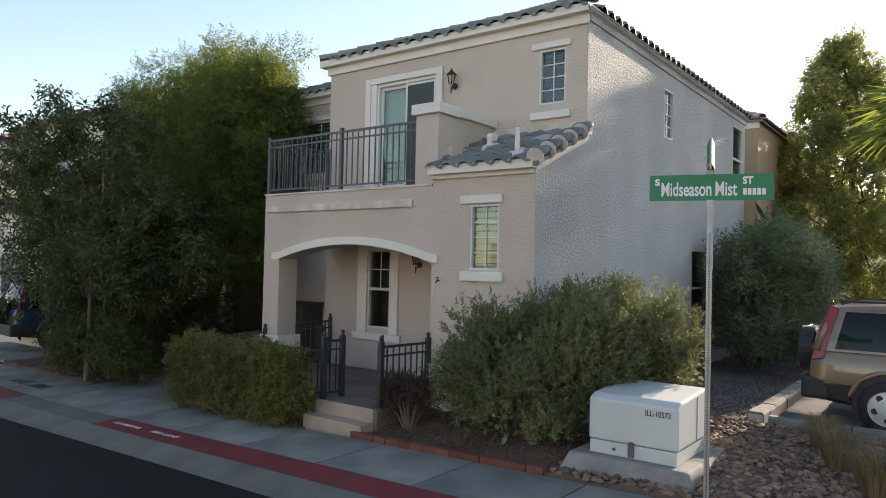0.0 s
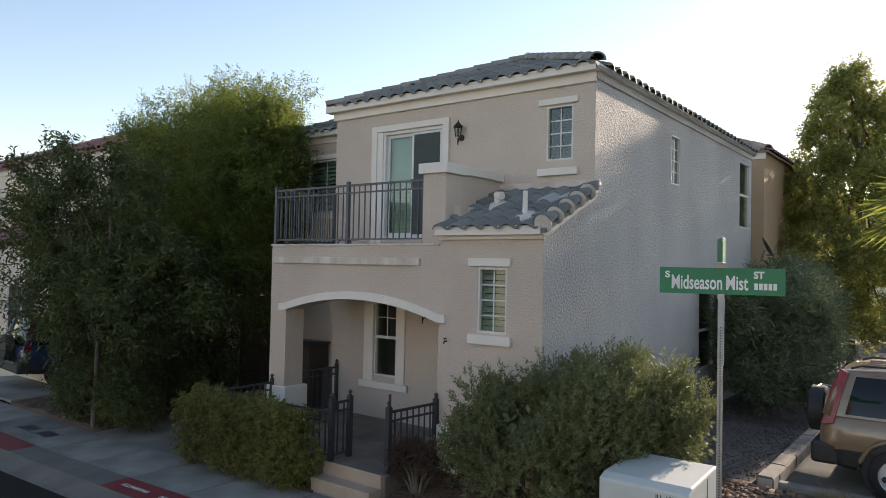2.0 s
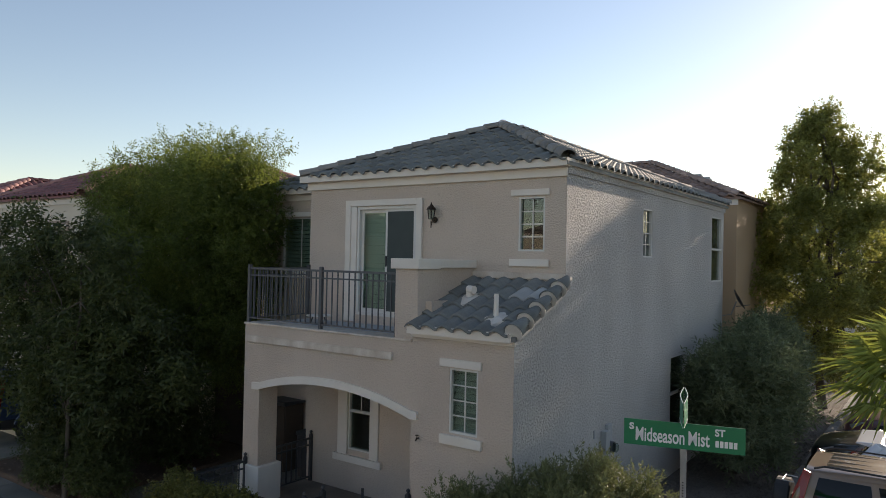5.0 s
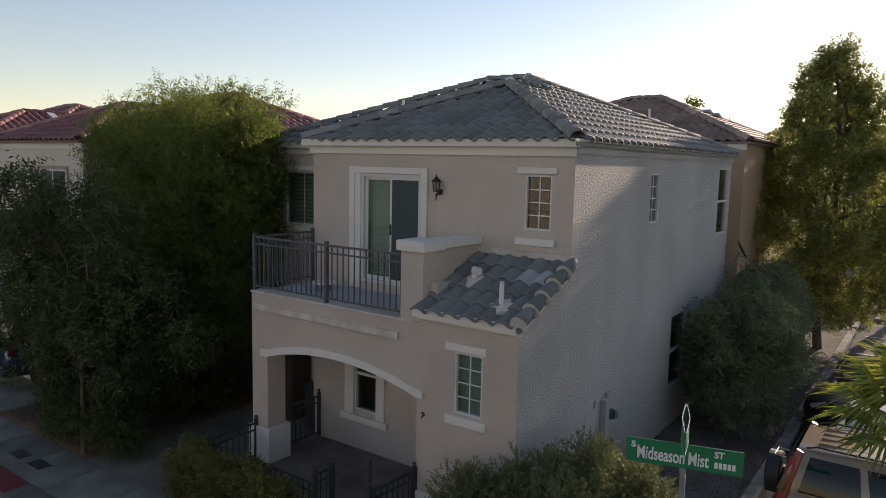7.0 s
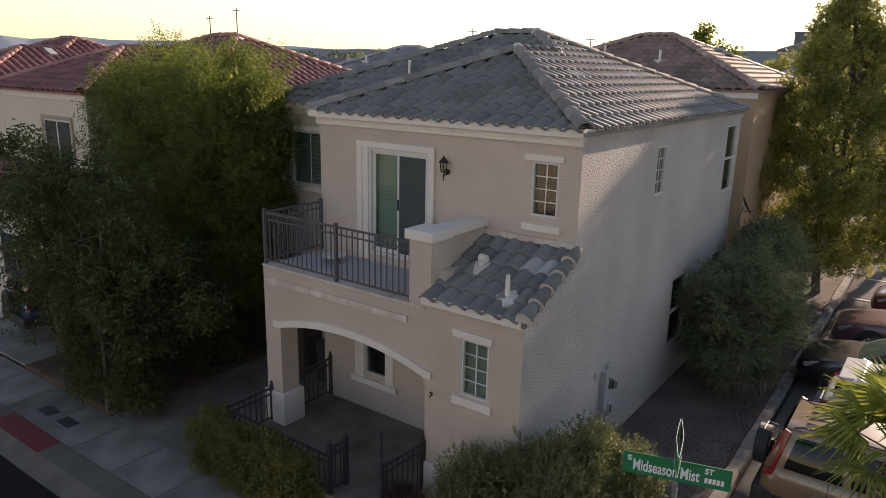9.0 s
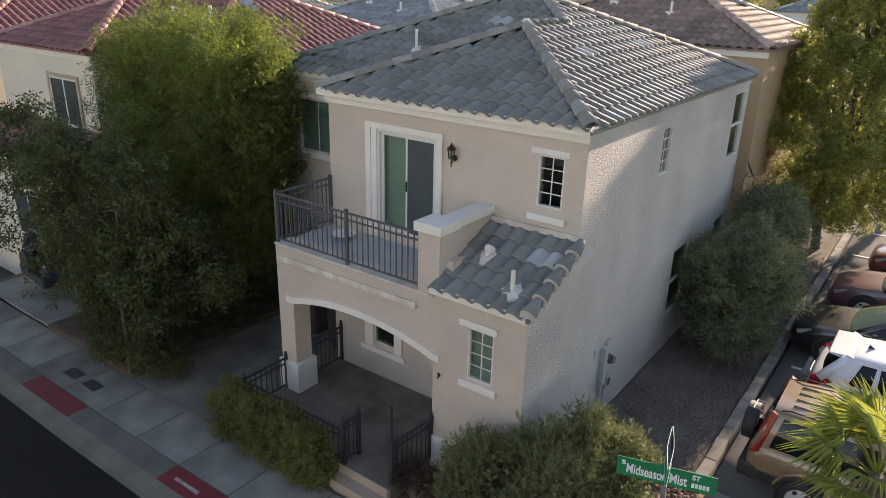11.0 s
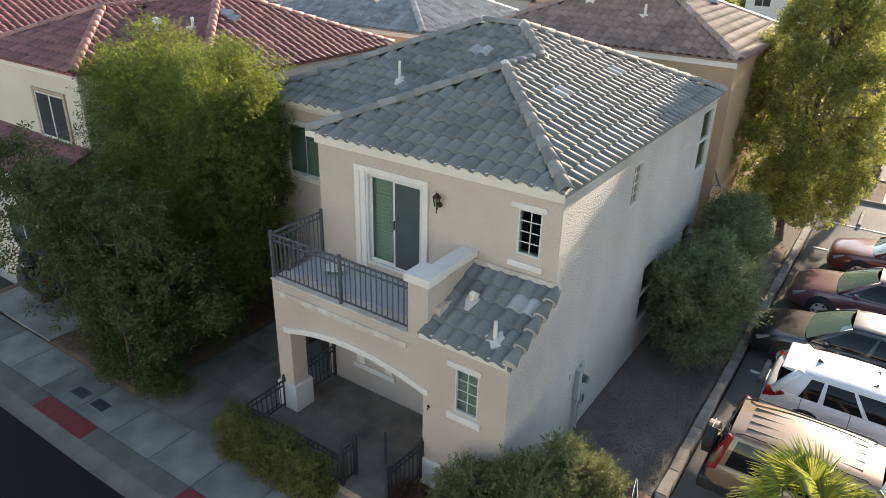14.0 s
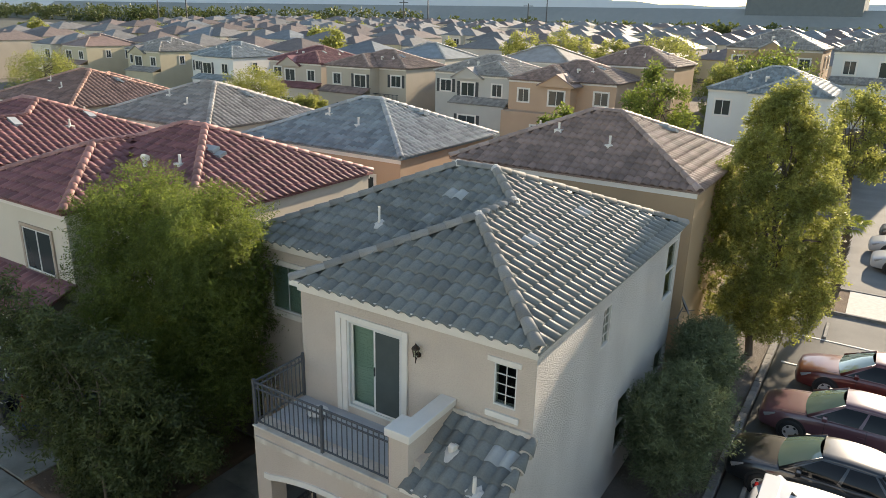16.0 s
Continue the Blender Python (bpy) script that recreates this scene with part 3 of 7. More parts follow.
def rail_run(parent, a, b, z0, z1, mat, gap=0.125, posts=(True, True), post=0.028, finial=0.0, drop=0.12):
    """Rails, balusters and end posts between two points of the plan, in the parent's own coordinates."""
    a, b = Vector((*a, 0)), Vector((*b, 0))
    d = (b - a).normalized()
    length, turn = (b - a).length, Matrix.Rotation(math.atan2(d.y, d.x), 4, "Z")
    base = Matrix.Translation(a) @ turn
    for name, z, h in (("top_rail", z1 - 0.035, 0.035), ("middle_rail", z1 - 0.035 - drop, 0.025), ("bottom_rail", z0 + 0.07, 0.025)):
        part(name, Shape().box(0, length, -0.016, 0.016, z, z + h), mat, parent, at=base)
    n = max(2, round(length / gap))
    for i in range(1, n):
        part("baluster", bar_mesh(z1 - 0.035 - z0 - 0.095, 0.0085, mat), mat, parent, at=base @ Matrix.Translation((length * i / n, 0, z0 + 0.095)))
    for on, x in zip(posts, (0, length)):
        if on:
            s = Shape().box(-post, post, -post, post, z0, z1 + 0.05)
            if finial:
                s.tube([(0, 0, z1 + 0.05), (0, 0, z1 + 0.065), (0, 0, z1 + 0.075), (0, 0, z1 + 0.1), (0, 0, z1 + 0.125), (0, 0, z1 + 0.14)], [0.034, 0.034, 0.014, 0.032, 0.026, 0.006], 8)
            part("post", s, mat, parent, at=base @ Matrix.Translation((x, 0, 0)))


rail = thing("balcony_railing", pose(-5.6, 0.06, 3.70), "dark grey steel balcony railing with thin balusters", "railing")
rail_run(rail, (0, 0), (1.84, 0), 0.02, 1.02, IRON_GREY)
rail_run(rail, (1.84, 0), (3.49, 0), 0.02, 1.02, IRON_GREY, posts=(False, True))
rail_run(rail, (0, 0), (0, 1.44), 0.02, 1.02, IRON_GREY, posts=(False, True))

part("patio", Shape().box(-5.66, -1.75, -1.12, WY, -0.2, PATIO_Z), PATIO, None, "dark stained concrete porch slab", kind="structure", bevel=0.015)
part("steps", Shape().box(-2.95, -1.82, -1.36, -1.121, -0.2, 0.335).box(-2.95, -1.82, -1.13, -1.121, -0.2, PATIO_Z + 0.003), STEP, None, "two tan concrete steps up to the porch", kind="structure", bevel=0.012)
fence = thing("porch_fence", pose(-5.5, -1.08, PATIO_Z), "black steel porch fence with ball finials", "fence")
rail_run(fence, (0, 0), (2.65, 0), 0.0, 0.7, IRON, posts=(True, False), finial=1)
rail_run(fence, (0, 0), (0, 1.05), 0.0, 0.72, IRON, posts=(False, True), finial=1)
rail_run(fence, (2.65, 0.0), (2.66, 0.36), 0.0, 0.85, IRON, posts=(True, True), finial=1, post=0.035)
fence2 = thing("porch_fence", pose(-1.83, -0.98, PATIO_Z), "short black steel fence beside the porch steps", "fence")
rail_run(fence2, (0, 0), (0.08, 0.95), 0.0, 0.85, IRON, finial=1, post=0.035)
fence3 = thing("porch_fence", pose(-5.42, 0.5, PATIO_Z), "black steel railing at the side of the porch", "fence")
rail_run(fence3, (0, 0), (0, 1.0), 0.0, 0.85, IRON, finial=1)
gate = thing("porch_gate", pose(-1.88, -0.93, PATIO_Z + 0.03), "black steel gate standing open above the steps", "gate")
rail_run(gate, (0, 0), (-0.58, 0.68), 0.0, 0.82, IRON, post=0.02)


def lantern(at):
    ob = thing("wall_lantern", at, "small dark bronze wall lantern with clear glass", "lamp")
    s = Shape().tube([(0, 0.0, 0.0), (0, -0.03, 0.0)], 0.055, 12)
    s.tube([(0, -0.03, 0.0), (0, -0.10, -0.06), (0, -0.12, -0.14), (0, -0.12, -0.02)], [0.014, 0.012, 0.01, 0.012], 8)
    part("bracket", s, BRONZE, ob)
    part("lantern_glass", Shape().tube([(0, -0.12, 0.0), (0, -0.12, 0.17)], [0.045, 0.07], 6), GLASS, ob)
    c = Shape()
    for i in range(6):
        a = math.pi * i / 3
        c.tube([(0.045 * math.cos(a), -0.12 + 0.045 * math.sin(a), 0.0), (0.072 * math.cos(a), -0.12 + 0.072 * math.sin(a), 0.17)], 0.006, 4)
    part("cage", c, BRONZE, ob)
    part("cap", Shape().tube([(0, -0.12, 0.17), (0, -0.12, 0.2), (0, -0.12, 0.25), (0, -0.12, 0.27), (0, -0.12, 0.30)], [0.09, 0.075, 0.025, 0.012, 0.004], 8), BRONZE, ob)
    return ob


lantern(pose(-2.5, WY, 5.62))
lantern(pose(-3.2, WY, 2.5))
# electricity meter on the side wall
meter = thing("electricity_meter", pose(0.0, 3.12, 1.0), "grey electricity meter box with conduit on the side wall", "meter")
METAL_BOX = material("weathered_grey_enamel", (0.30, 0.31, 0.31), (0.44, 0.45, 0.45), 0.55, 4, 60, 0.1)
part("box", Shape().box(0.0, 0.11, -0.14, 0.02, 0.28, 1.08), METAL_BOX, meter, bevel=0.01)
part("cover", Shape().box(0.0, 0.07, 0.03, 0.2, 0.42, 1.16), METAL_BOX, meter, "pale cover plate", bevel=0.012)
part("dial_ring", Shape().tube([(0.07, 0.1, 0.78), (0.15, 0.1, 0.78)], [0.1, 0.095], 18), IRON_GREY, meter)
part("dial", Shape().tube([(0.15, 0.1, 0.78), (0.2, 0.1, 0.78), (0.22, 0.1, 0.78)], [0.082, 0.08, 0.055], 16), GLASS, meter)
part("switch_box", Shape().box(0.0, 0.13, 0.06, 0.18, 0.14, 0.4), METAL_BOX, meter, bevel=0.01)
part("switch_flap", Shape().box(0.13, 0.15, 0.08, 0.16, 0.2, 0.36), PLASTIC_GREY, meter, bevel=0.006)
part("conduit", Shape().tube([(0.05, -0.07, 0.28), (0.05, -0.07, -0.6)], 0.026, 8).tube([(0.05, 0.11, 0.14), (0.05, 0.11, -0.6)], 0.022, 8), METAL_BOX, meter)
part("cable_clip", Shape().box(0.0, 0.02, -0.02, 0.02, 0.0, 0.14), METAL_BOX, meter, at=pose(0, -0.42, 1.0))
# hose tap by the porch
tap = thing("hose_tap", pose(-1.6, 0.0, 2.28), "small bronze hose tap on the stucco pier", "tap")
part("body", Shape().tube([(0, 0, 0), (0, -0.05, 0), (0, -0.07, -0.03)], 0.014, 8).tube([(0, -0.04, 0.0), (0, -0.04, 0.04)], 0.006, 6), BRONZE, tap)
part("wheel", Shape().tube([(0, -0.04, 0.04), (0, -0.04, 0.052)], 0.026, 10), BRONZE, tap)
# small table on the balcony
tab = thing("balcony_table", pose(-4.75, 1.0, 3.70), "small round white table on the balcony floor", "table")
part("tabletop", Shape().tube([(0, 0, 0.13), (0, 0, 0.15)], 0.24, 24), VINYL, tab)
for i in range(3):
    a = 2.1 * i
    part("leg", Shape().tube([(0.12 * math.cos(a), 0.12 * math.sin(a), 0.13), (0.17 * math.cos(a), 0.17 * math.sin(a), 0.0)], 0.012, 6), IRON, tab)
# vents on the lower roof


def low_z(y):
    return LOWZ + (y - LOWY) * PITCH + 0.05


def skirt(r, seed):
    random.seed(seed)
    s = Shape()
    rim = [(r * (1 + 0.12 * math.sin(3.1 * i + seed)) * math.cos(2 * math.pi * i / 14), r * (1 + 0.12 * math.sin(3.1 * i + seed)) * math.sin(2 * math.pi * i / 14)) for i in range(14)]
    s.v = [(x, y, y * PITCH + 0.015) for x, y in rim] + [(x * 0.5, y * 0.5, y * 0.5 * PITCH + 0.055) for x, y in rim] + [(x, y, y * PITCH - 0.06) for x, y in rim]
    for i in range(14):
        j = (i + 1) % 14
        s.f += [(i, j, 14 + j, 14 + i), (28 + i, 28 + j, j, i)]
    s.f.append(tuple(range(14, 28)))
    return s


v1 = thing("roof_vent", pose(-1.22, 0.72, low_z(0.72)), "pale hooded roof vent in a mortar patch", "vent")
part("flashing", skirt(0.2, 3), MORTAR, v1)
part("hood", Shape().tube([(0, 0, 0.0), (0, 0, 0.13)], 0.05, 12).tube([(-0.02, 0, 0.16), (0.1, -0.02, 0.15)], 0.062, 12), TRIM, v1)
v2 = thing("roof_vent", pose(-0.42, 0.2, low_z(0.2)), "pale vent pipe in a mortar patch on the tiles", "vent")
part("flashing", skirt(0.17, 5), MORTAR, v2)
part("pipe", Shape().tube([(0, 0, 0), (0, 0, 0.36)], [0.04, 0.032], 12, caps=False).tube([(0, 0, 0), (0, 0, 0.34)], 0.024, 10), TRIM, v2)


def roof_z(x, y):
    """Height of the house's main roof over a place of the plan."""
    main = min(x - ML, RX - x, y - MY, BY - y)
    wing = min(x - LX, RX - x, y - FY, max(0.0, 8 - y))
    return EAVE + max(main, wing, 0) * PITCH + 0.05


for x, y, h, lab in ((-5.6, 4.3, 0.45, "thin pale vent pipe on the roof"), (-4.6, 6.0, 0.05, ""), (-4.35, 5.9, 0.05, "")):
    if h > 0.1:
        v = thing("roof_vent", pose(x, y, roof_z(x, y)), lab, "vent")
        part("flashing", skirt(0.16, 8), MORTAR, v)
        part("pipe", Shape().tube([(0, 0, 0), (0, 0, h)], 0.03, 10), TRIM, v)
# dish on the rear corner
dish = thing("satellite_dish", pose(0.0, 10.9, 3.6), "grey satellite dish on the rear house corner", "dish")
s = Shape()
for k in range(5):
    r = 0.3 * k / 4
    for i in range(16):
        a = 2 * math.pi * i / 16
        s.v.append((r * math.cos(a), r * 1.15 * math.sin(a), r * r * 0.6))
for k in range(4):
    for i in range(16):
        j = (i + 1) % 16
        s.f.append((k * 16 + i, k * 16 + j, k * 16 + 16 + j, k * 16 + 16 + i))
part("reflector", s, IRON_GREY, dish, at=pose(0.32, 0.22, 0.42, 0, 62, 18))
part("arm", Shape().tube([(0.0, -0.05, 0), (0.2, 0.08, 0.05), (0.3, 0.2, 0.38)], 0.02, 8).tube([(0.3, 0.2, 0.25), (0.6, 0.4, 0.3)], 0.012, 6), KERB, dish)
# storage cabinet and waste bin in the recess
store = thing("storage_cabinet", pose(-7.78, 2.86, 0.02), "dark plastic storage cabinet against the shaded wall", "cabinet")
part("body", Shape().box(-0.38, 0.38, -0.26, 0.3, 0.0, 1.5), BROWN_BLOCK, store, bevel=0.02)
part("lid", Shape().prism([(-0.32, 1.5), (0.34, 1.5), (0.34, 1.55), (-0.32, 1.6)], -0.4, 0.4, "x"), IRON, store, bevel=0.015)
for x in (-0.37, 0.01):
    dr_ = part("door", Shape().box(x, x + 0.36, -0.29, -0.26, 0.06, 1.46), BROWN_BLOCK, store, bevel=0.01)
    part("handle", Shape().box(x + (0.3 if x < 0 else 0.03), x + (0.33 if x < 0 else 0.06), -0.315, -0.29, 0.7, 0.9), IRON, dr_)
bin_ = thing("wheeled_bin", pose(-6.5, 2.7, 0.02), "dark plastic wheeled waste bin with closed lid", "bin")
part("body", Shape().prism([(-0.26, 0.1), (0.26, 0.1), (0.3, 1.0), (-0.3, 1.0)], -0.3, 0.3, "y"), IRON, bin_, bevel=0.02)
part("lid", Shape().prism([(-0.32, 1.0), (0.32, 1.0), (0.28, 1.07), (-0.3, 1.09)], -0.33, 0.33, "y"), IRON, bin_, bevel=0.015)
for x in (-0.2, 0.2):
    part("wheel", Shape().tube([(x - 0.03, 0.27, 0.1), (x + 0.03, 0.27, 0.1)], 0.1, 14), IRON, bin_)
# ---- pavement, yards, kerbs ----
ribbon("kerb_top", [x for x in XS if x <= 12], [(-3.0, 0.0), (-2.6, 0.012)], GUTTER, "concrete strip behind the kerb")
ribbon("pavement_bed", XS, [(-2.6, -0.012), (-1.44, -0.004)], SOIL, "bedding under the pavement slabs")


def paint_strip(x0, x1, label):
    xs = [x0] + [x for x in XS if x0 < x < x1] + [x1]
    s = Shape()
    for x in xs:
        for y, h in ((-3.06, 0.003), (-2.995, 0.006), (-2.61, 0.017)):
            s.v.append((x, y, rise(x) + h))
    for i in range(len(xs) - 1):
        for j in range(2):
            s.f.append((i * 3 + j, i * 3 + j + 1, i * 3 + j + 4, i * 3 + j + 3))
    return part("painted_kerb", s, RED_PAINT, None, label, kind="structure")


paint_strip(-10.78, -8.8, "red painted kerb top, worn")
paint_strip(-5.62, 4.0, "red painted kerb top with white lettering")


def text_mesh(name, body, size, mat, width=None, depth=0.002, bold=0.0):
    cu = bpy.data.curves.new(name, "FONT")
    cu.body, cu.size, cu.extrude, cu.offset = body, size, depth, bold
    tmp = bpy.data.objects.new(name, cu)
    scene.collection.objects.link(tmp)
    bpy.context.view_layer.update()
    me = bpy.data.meshes.new_from_object(tmp.evaluated_get(bpy.context.evaluated_depsgraph_get()))
    bpy.data.objects.remove(tmp)
    me.name = name
    me.materials.clear()
    me.materials.append(mat)
    xs = [v.co.x for v in me.vertices]
    if width:
        k = width / (max(xs) - min(xs))
        x0 = min(xs)
        for v in me.vertices:
            v.co.x = (v.co.x - x0) * k
    return me


for word, x0, w in (("NO PARKING", -5.3, 0.66), ("FIRE LANE", -4.32, 0.6)):
    ob = new("kerb_lettering", text_mesh("kerb_lettering", word, 0.115, WHITE_PAINT, w, bold=0.0))
    ob.matrix_basis = Matrix.Translation((x0, -2.9, rise(x0 + w / 2) + 0.02)) @ pose(0, 0, 0, 1.5, -math.degrees(math.atan(0.027)), 0)
    tagged(ob, "white stencilled words on the red kerb", "lettering", kind="structure")

# driveway and yards
part("driveway_bed", Shape().box(-9.08, -6.2, -1.45, 3.2, -0.4, -0.01), SOIL, None, "bedding under the driveway slabs", kind="structure")


def sheet(name, x0, x1, y0, y1, nx, ny, height, mat, label, rough=0.02, skirt=0.6):
    s = Shape()
    for j in range(ny + 1):
        for i in range(nx + 1):
            x, y = x0 + (x1 - x0) * i / nx, y0 + (y1 - y0) * j / ny
            s.v.append((x, y, height(x, y) + rough * (noise.noise((x * 2.3, y * 2.3, 1)) + 0.5 * noise.noise((x * 7, y * 7, 2)))))
    for j in range(ny):
        for i in range(nx):
            a = j * (nx + 1) + i
            s.f.append((a, a + 1, a + nx + 2, a + nx + 1))
    edge = list(range(nx + 1)) + [(j + 1) * (nx + 1) + nx for j in range(ny)] + [ny * (nx + 1) + i for i in range(nx - 1, -1, -1)] + [j * (nx + 1) for j in range(ny - 1, 0, -1)]
    k = len(s.v)
    s.v += [(s.v[e][0], s.v[e][1], -0.54) for e in edge]
    n = len(edge)
    s.f += [(edge[i], edge[(i + 1) % n], k + (i + 1) % n, k + i) for i in range(n)]
    return part(name, s, mat, None, label, smooth=True, kind="structure")


def bed_height(x, y):
    """Planting bed and rock slope: from the pavement up to the yard."""
    t = min(max((y + 1.3) / 1.6, 0), 1)
    return rise(x) * (1 - t) + 0.42 * t + 0.03


sheet("planting_bed", -1.8, 0.95, -1.36, 0.05, 28, 14, bed_height, SOIL, "brown mulch planting bed before the house", 0.025)
sheet("rock_slope", 0.95, 12.0, -1.4, 2.2, 60, 22, bed_height, SOIL, "brown soil slope under the loose rocks", 0.03)
sheet("gravel_yard", -0.05, 2.13, 0.05, 23.0, 16, 120, lambda x, y: SIDE_Z - 0.02, GRAVEL, "grey-brown gravel strip beside the house", 0.02)
sheet("hedge_bed", -5.95, -2.9, -1.4, -1.13, 24, 4, lambda x, y: rise(x) + 0.02, SOIL, "soil strip under the clipped hedge", 0.02)
sheet("garden_bed", -17.0, -9.1, -1.42, 3.4, 40, 24, lambda x, y: 0.05, SOIL, "dark leaf-strewn bed under the trees", 0.05)
sheet("yard", -40.0, -5.0, 3.4, 13.0, 20, 10, lambda x, y: 0.02, GRAVEL, "gravel yards between the houses", 0.03)
sheet("parking_lot", 2.44, 60.0, 2.28, 60.0, 30, 40, lambda x, y: 0.42, ASPHALT_LOT, "grey worn asphalt parking lot", 0.012)
part("yard_wall", Shape().box(-13.4, -9.1, 3.5, 3.66, 0.0, 2.5), BROWN_BLOCK, None, "dark brown block wall between the two houses", kind="structure", bevel=0.01)

# small stones
def stones(name, n, place, size, mat, label, seed, squash=0.6):
    """Loose stones, all in one mesh."""
    rng = np.random.default_rng(seed)
    ico = [(0, 0, 1), (0.89, 0, 0.45), (0.28, 0.85, 0.45), (-0.72, 0.53, 0.45), (-0.72, -0.53, 0.45), (0.28, -0.85, 0.45),
           (0.72, 0.53, -0.45), (-0.28, 0.85, -0.45), (-0.89, 0, -0.45), (-0.28, -0.85, -0.45), (0.72, -0.53, -0.45), (0, 0, -1)]
    tri = [(0, 1, 2), (0, 2, 3), (0, 3, 4), (0, 4, 5), (0, 5, 1), (1, 6, 2), (2, 7, 3), (3, 8, 4), (4, 9, 5), (5, 10, 1),
           (6, 7, 2), (7, 8, 3), (8, 9, 4), (9, 10, 5), (10, 6, 1), (11, 7, 6), (11, 8, 7), (11, 9, 8), (11, 10, 9), (11, 6, 10)]
    base = np.array(ico)
    verts, faces = [], []
    for k in range(n):
        x, y, z = place(rng)
        r = size * rng.uniform(0.45, 1.3)
        p = base * rng.uniform(0.7, 1.3, (12, 1)) * (r, r * rng.uniform(0.6, 1), r * squash)
        a = rng.uniform(0, 6.28)
        c, s_ = math.cos(a), math.sin(a)
        verts.append(np.stack((p[:, 0] * c - p[:, 1] * s_ + x, p[:, 0] * s_ + p[:, 1] * c + y, p[:, 2] + z + r * 0.2), 1))
        faces.append(np.array(tri) + 12 * k)
    me = bpy.data.meshes.new(name)
    me.from_pydata(np.concatenate(verts).tolist(), [], np.concatenate(faces).tolist())
    me.materials.append(mat)
    return part(name, me, mat, None, label, kind="stuff")


def rock_place(rng):
    x, y = rng.uniform(1.0, 8.5), rng.uniform(-1.35, 2.1)
    return x, y, bed_height(x, y)


stones("loose_rock", 7600, rock_place, 0.043, STONE, "loose crushed brown landscaping rock", 4)
stones("gravel", 4600, lambda r: (r.uniform(0.03, 2.08), r.uniform(0.1, 13) ** 1.0, SIDE_Z - 0.01), 0.022, GRAVEL, "fine grey gravel beside the house", 5)


def mulch_place(rng):
    x, y = rng.uniform(-1.75, 0.9), rng.uniform(-1.33, 0.0)
    return x, y, bed_height(x, y)


stones("bark_mulch", 1800, mulch_place, 0.03, SOIL, "brown bark mulch and small stones", 6, 0.4)
stones("leaf_litter", 1500, lambda r: (r.uniform(-16.5, -9.2), r.uniform(-1.4, 2.5), 0.07), 0.03, STONE, "dry leaf litter under the trees", 7, 0.3)

# utility covers in the pavement
for x in (-10.3, -9.5):
    cov = thing("utility_cover", pose(x, -2.12, rise(x) + 0.006), "grey utility meter cover set in the pavement", "cover")
    part("rim", Shape().box(-0.3, 0.3, -0.18, 0.18, -0.02, 0.012), KERB, cov)
    part("lid", Shape().box(-0.25, 0.25, -0.135, 0.135, 0.0, 0.017), IRON, cov)

# transformer cabinet on its pad
PADZ = 0.47
pad = thing("cabinet_pad", pose(1.75, -0.4, 0.1), "sloping grey concrete pad under the utility cabinet", "pad")
s = Shape()
s.add([(-0.82, -0.82, 0), (0.82, -0.82, 0), (0.82, 0.82, 0), (-0.82, 0.82, 0), (-0.66, -0.66, PADZ - 0.1), (0.66, -0.66, PADZ - 0.1), (0.66, 0.7, PADZ - 0.1), (-0.66, 0.7, PADZ - 0.1)],
      [(0, 3, 2, 1), (4, 5, 6, 7), (0, 1, 5, 4), (1, 2, 6, 5), (2, 3, 7, 6), (3, 0, 4, 7)])
part("block", s, KERB, pad, bevel=0.02)
CAB = material("pale_grey_enamel", (0.50, 0.52, 0.49), (0.60, 0.62, 0.585), 0.5, 2.0, 50, 0.05)
cab = thing("utility_cabinet", pose(1.76, -0.43, PADZ), "pale grey-green steel utility cabinet with stencilled code", "cabinet")
part("base", Shape().box(-0.485, 0.485, -0.49, 0.5, 0.0, 0.145), CAB, cab, bevel=0.008)
s = Shape().prism([(-0.5, 0.15), (0.5, 0.15), (0.5, 0.70), (-0.38, 0.65), (-0.5, 0.60)], -0.5, 0.5, "x")
part("hood", s, CAB, cab, bevel=0.025)
part("side_seam", Shape().box(0.5, 0.504, 0.12, 0.128, 0.16, 0.64), IRON_GREY, cab)
part("lock", Shape().tube([(0.0, -0.5, 0.15), (0.0, -0.525, 0.15)], 0.035, 10).box(-0.03, 0.03, -0.53, -0.5, 0.02, 0.14), IRON_GREY, cab)
part("bolt", Shape().tube([(-0.2, -0.488, 0.07), (-0.2, -0.503, 0.07)], 0.02, 8), IRON_GREY, cab)
part("stencil", text_mesh("stencil", "ILL-10573", 0.085, IRON, 0.27, 0.001, 0.001), IRON, cab, "black stencilled code", at=pose(0.15, -0.503, 0.49, 90, 0, 0))

# street sign
SIGN_GREEN = material("green_sign_sheeting", (0.0, 0.16, 0.065), (0.0, 0.2, 0.085), 0.4, 2, 30, 0.0)
SIGN_WHITE = material("white_sign_sheeting", (0.72, 0.73, 0.72), (0.8, 0.8, 0.8), 0.4, 3, 30, 0.0)
GALV = material("galvanised_steel", (0.30, 0.30, 0.30), (0.46, 0.46, 0.45), 0.45, 12, 80, 0.1, metal=0.8)
sign = thing("street_sign", pose(2.70, -1.46, 0.25, 0, 0, 16.2), "green street name sign on a perforated steel post", "sign")
s = Shape()
for a, b, c, d in ((-0.025, 0.025, -0.025, -0.021), (-0.025, 0.025, 0.021, 0.025), (-0.025, -0.021, -0.021, 0.021), (0.021, 0.025, -0.021, 0.021)):
    s.box(a, b, c, d, -0.3, 2.93)
part("post", s, GALV, sign)
hole = Shape()
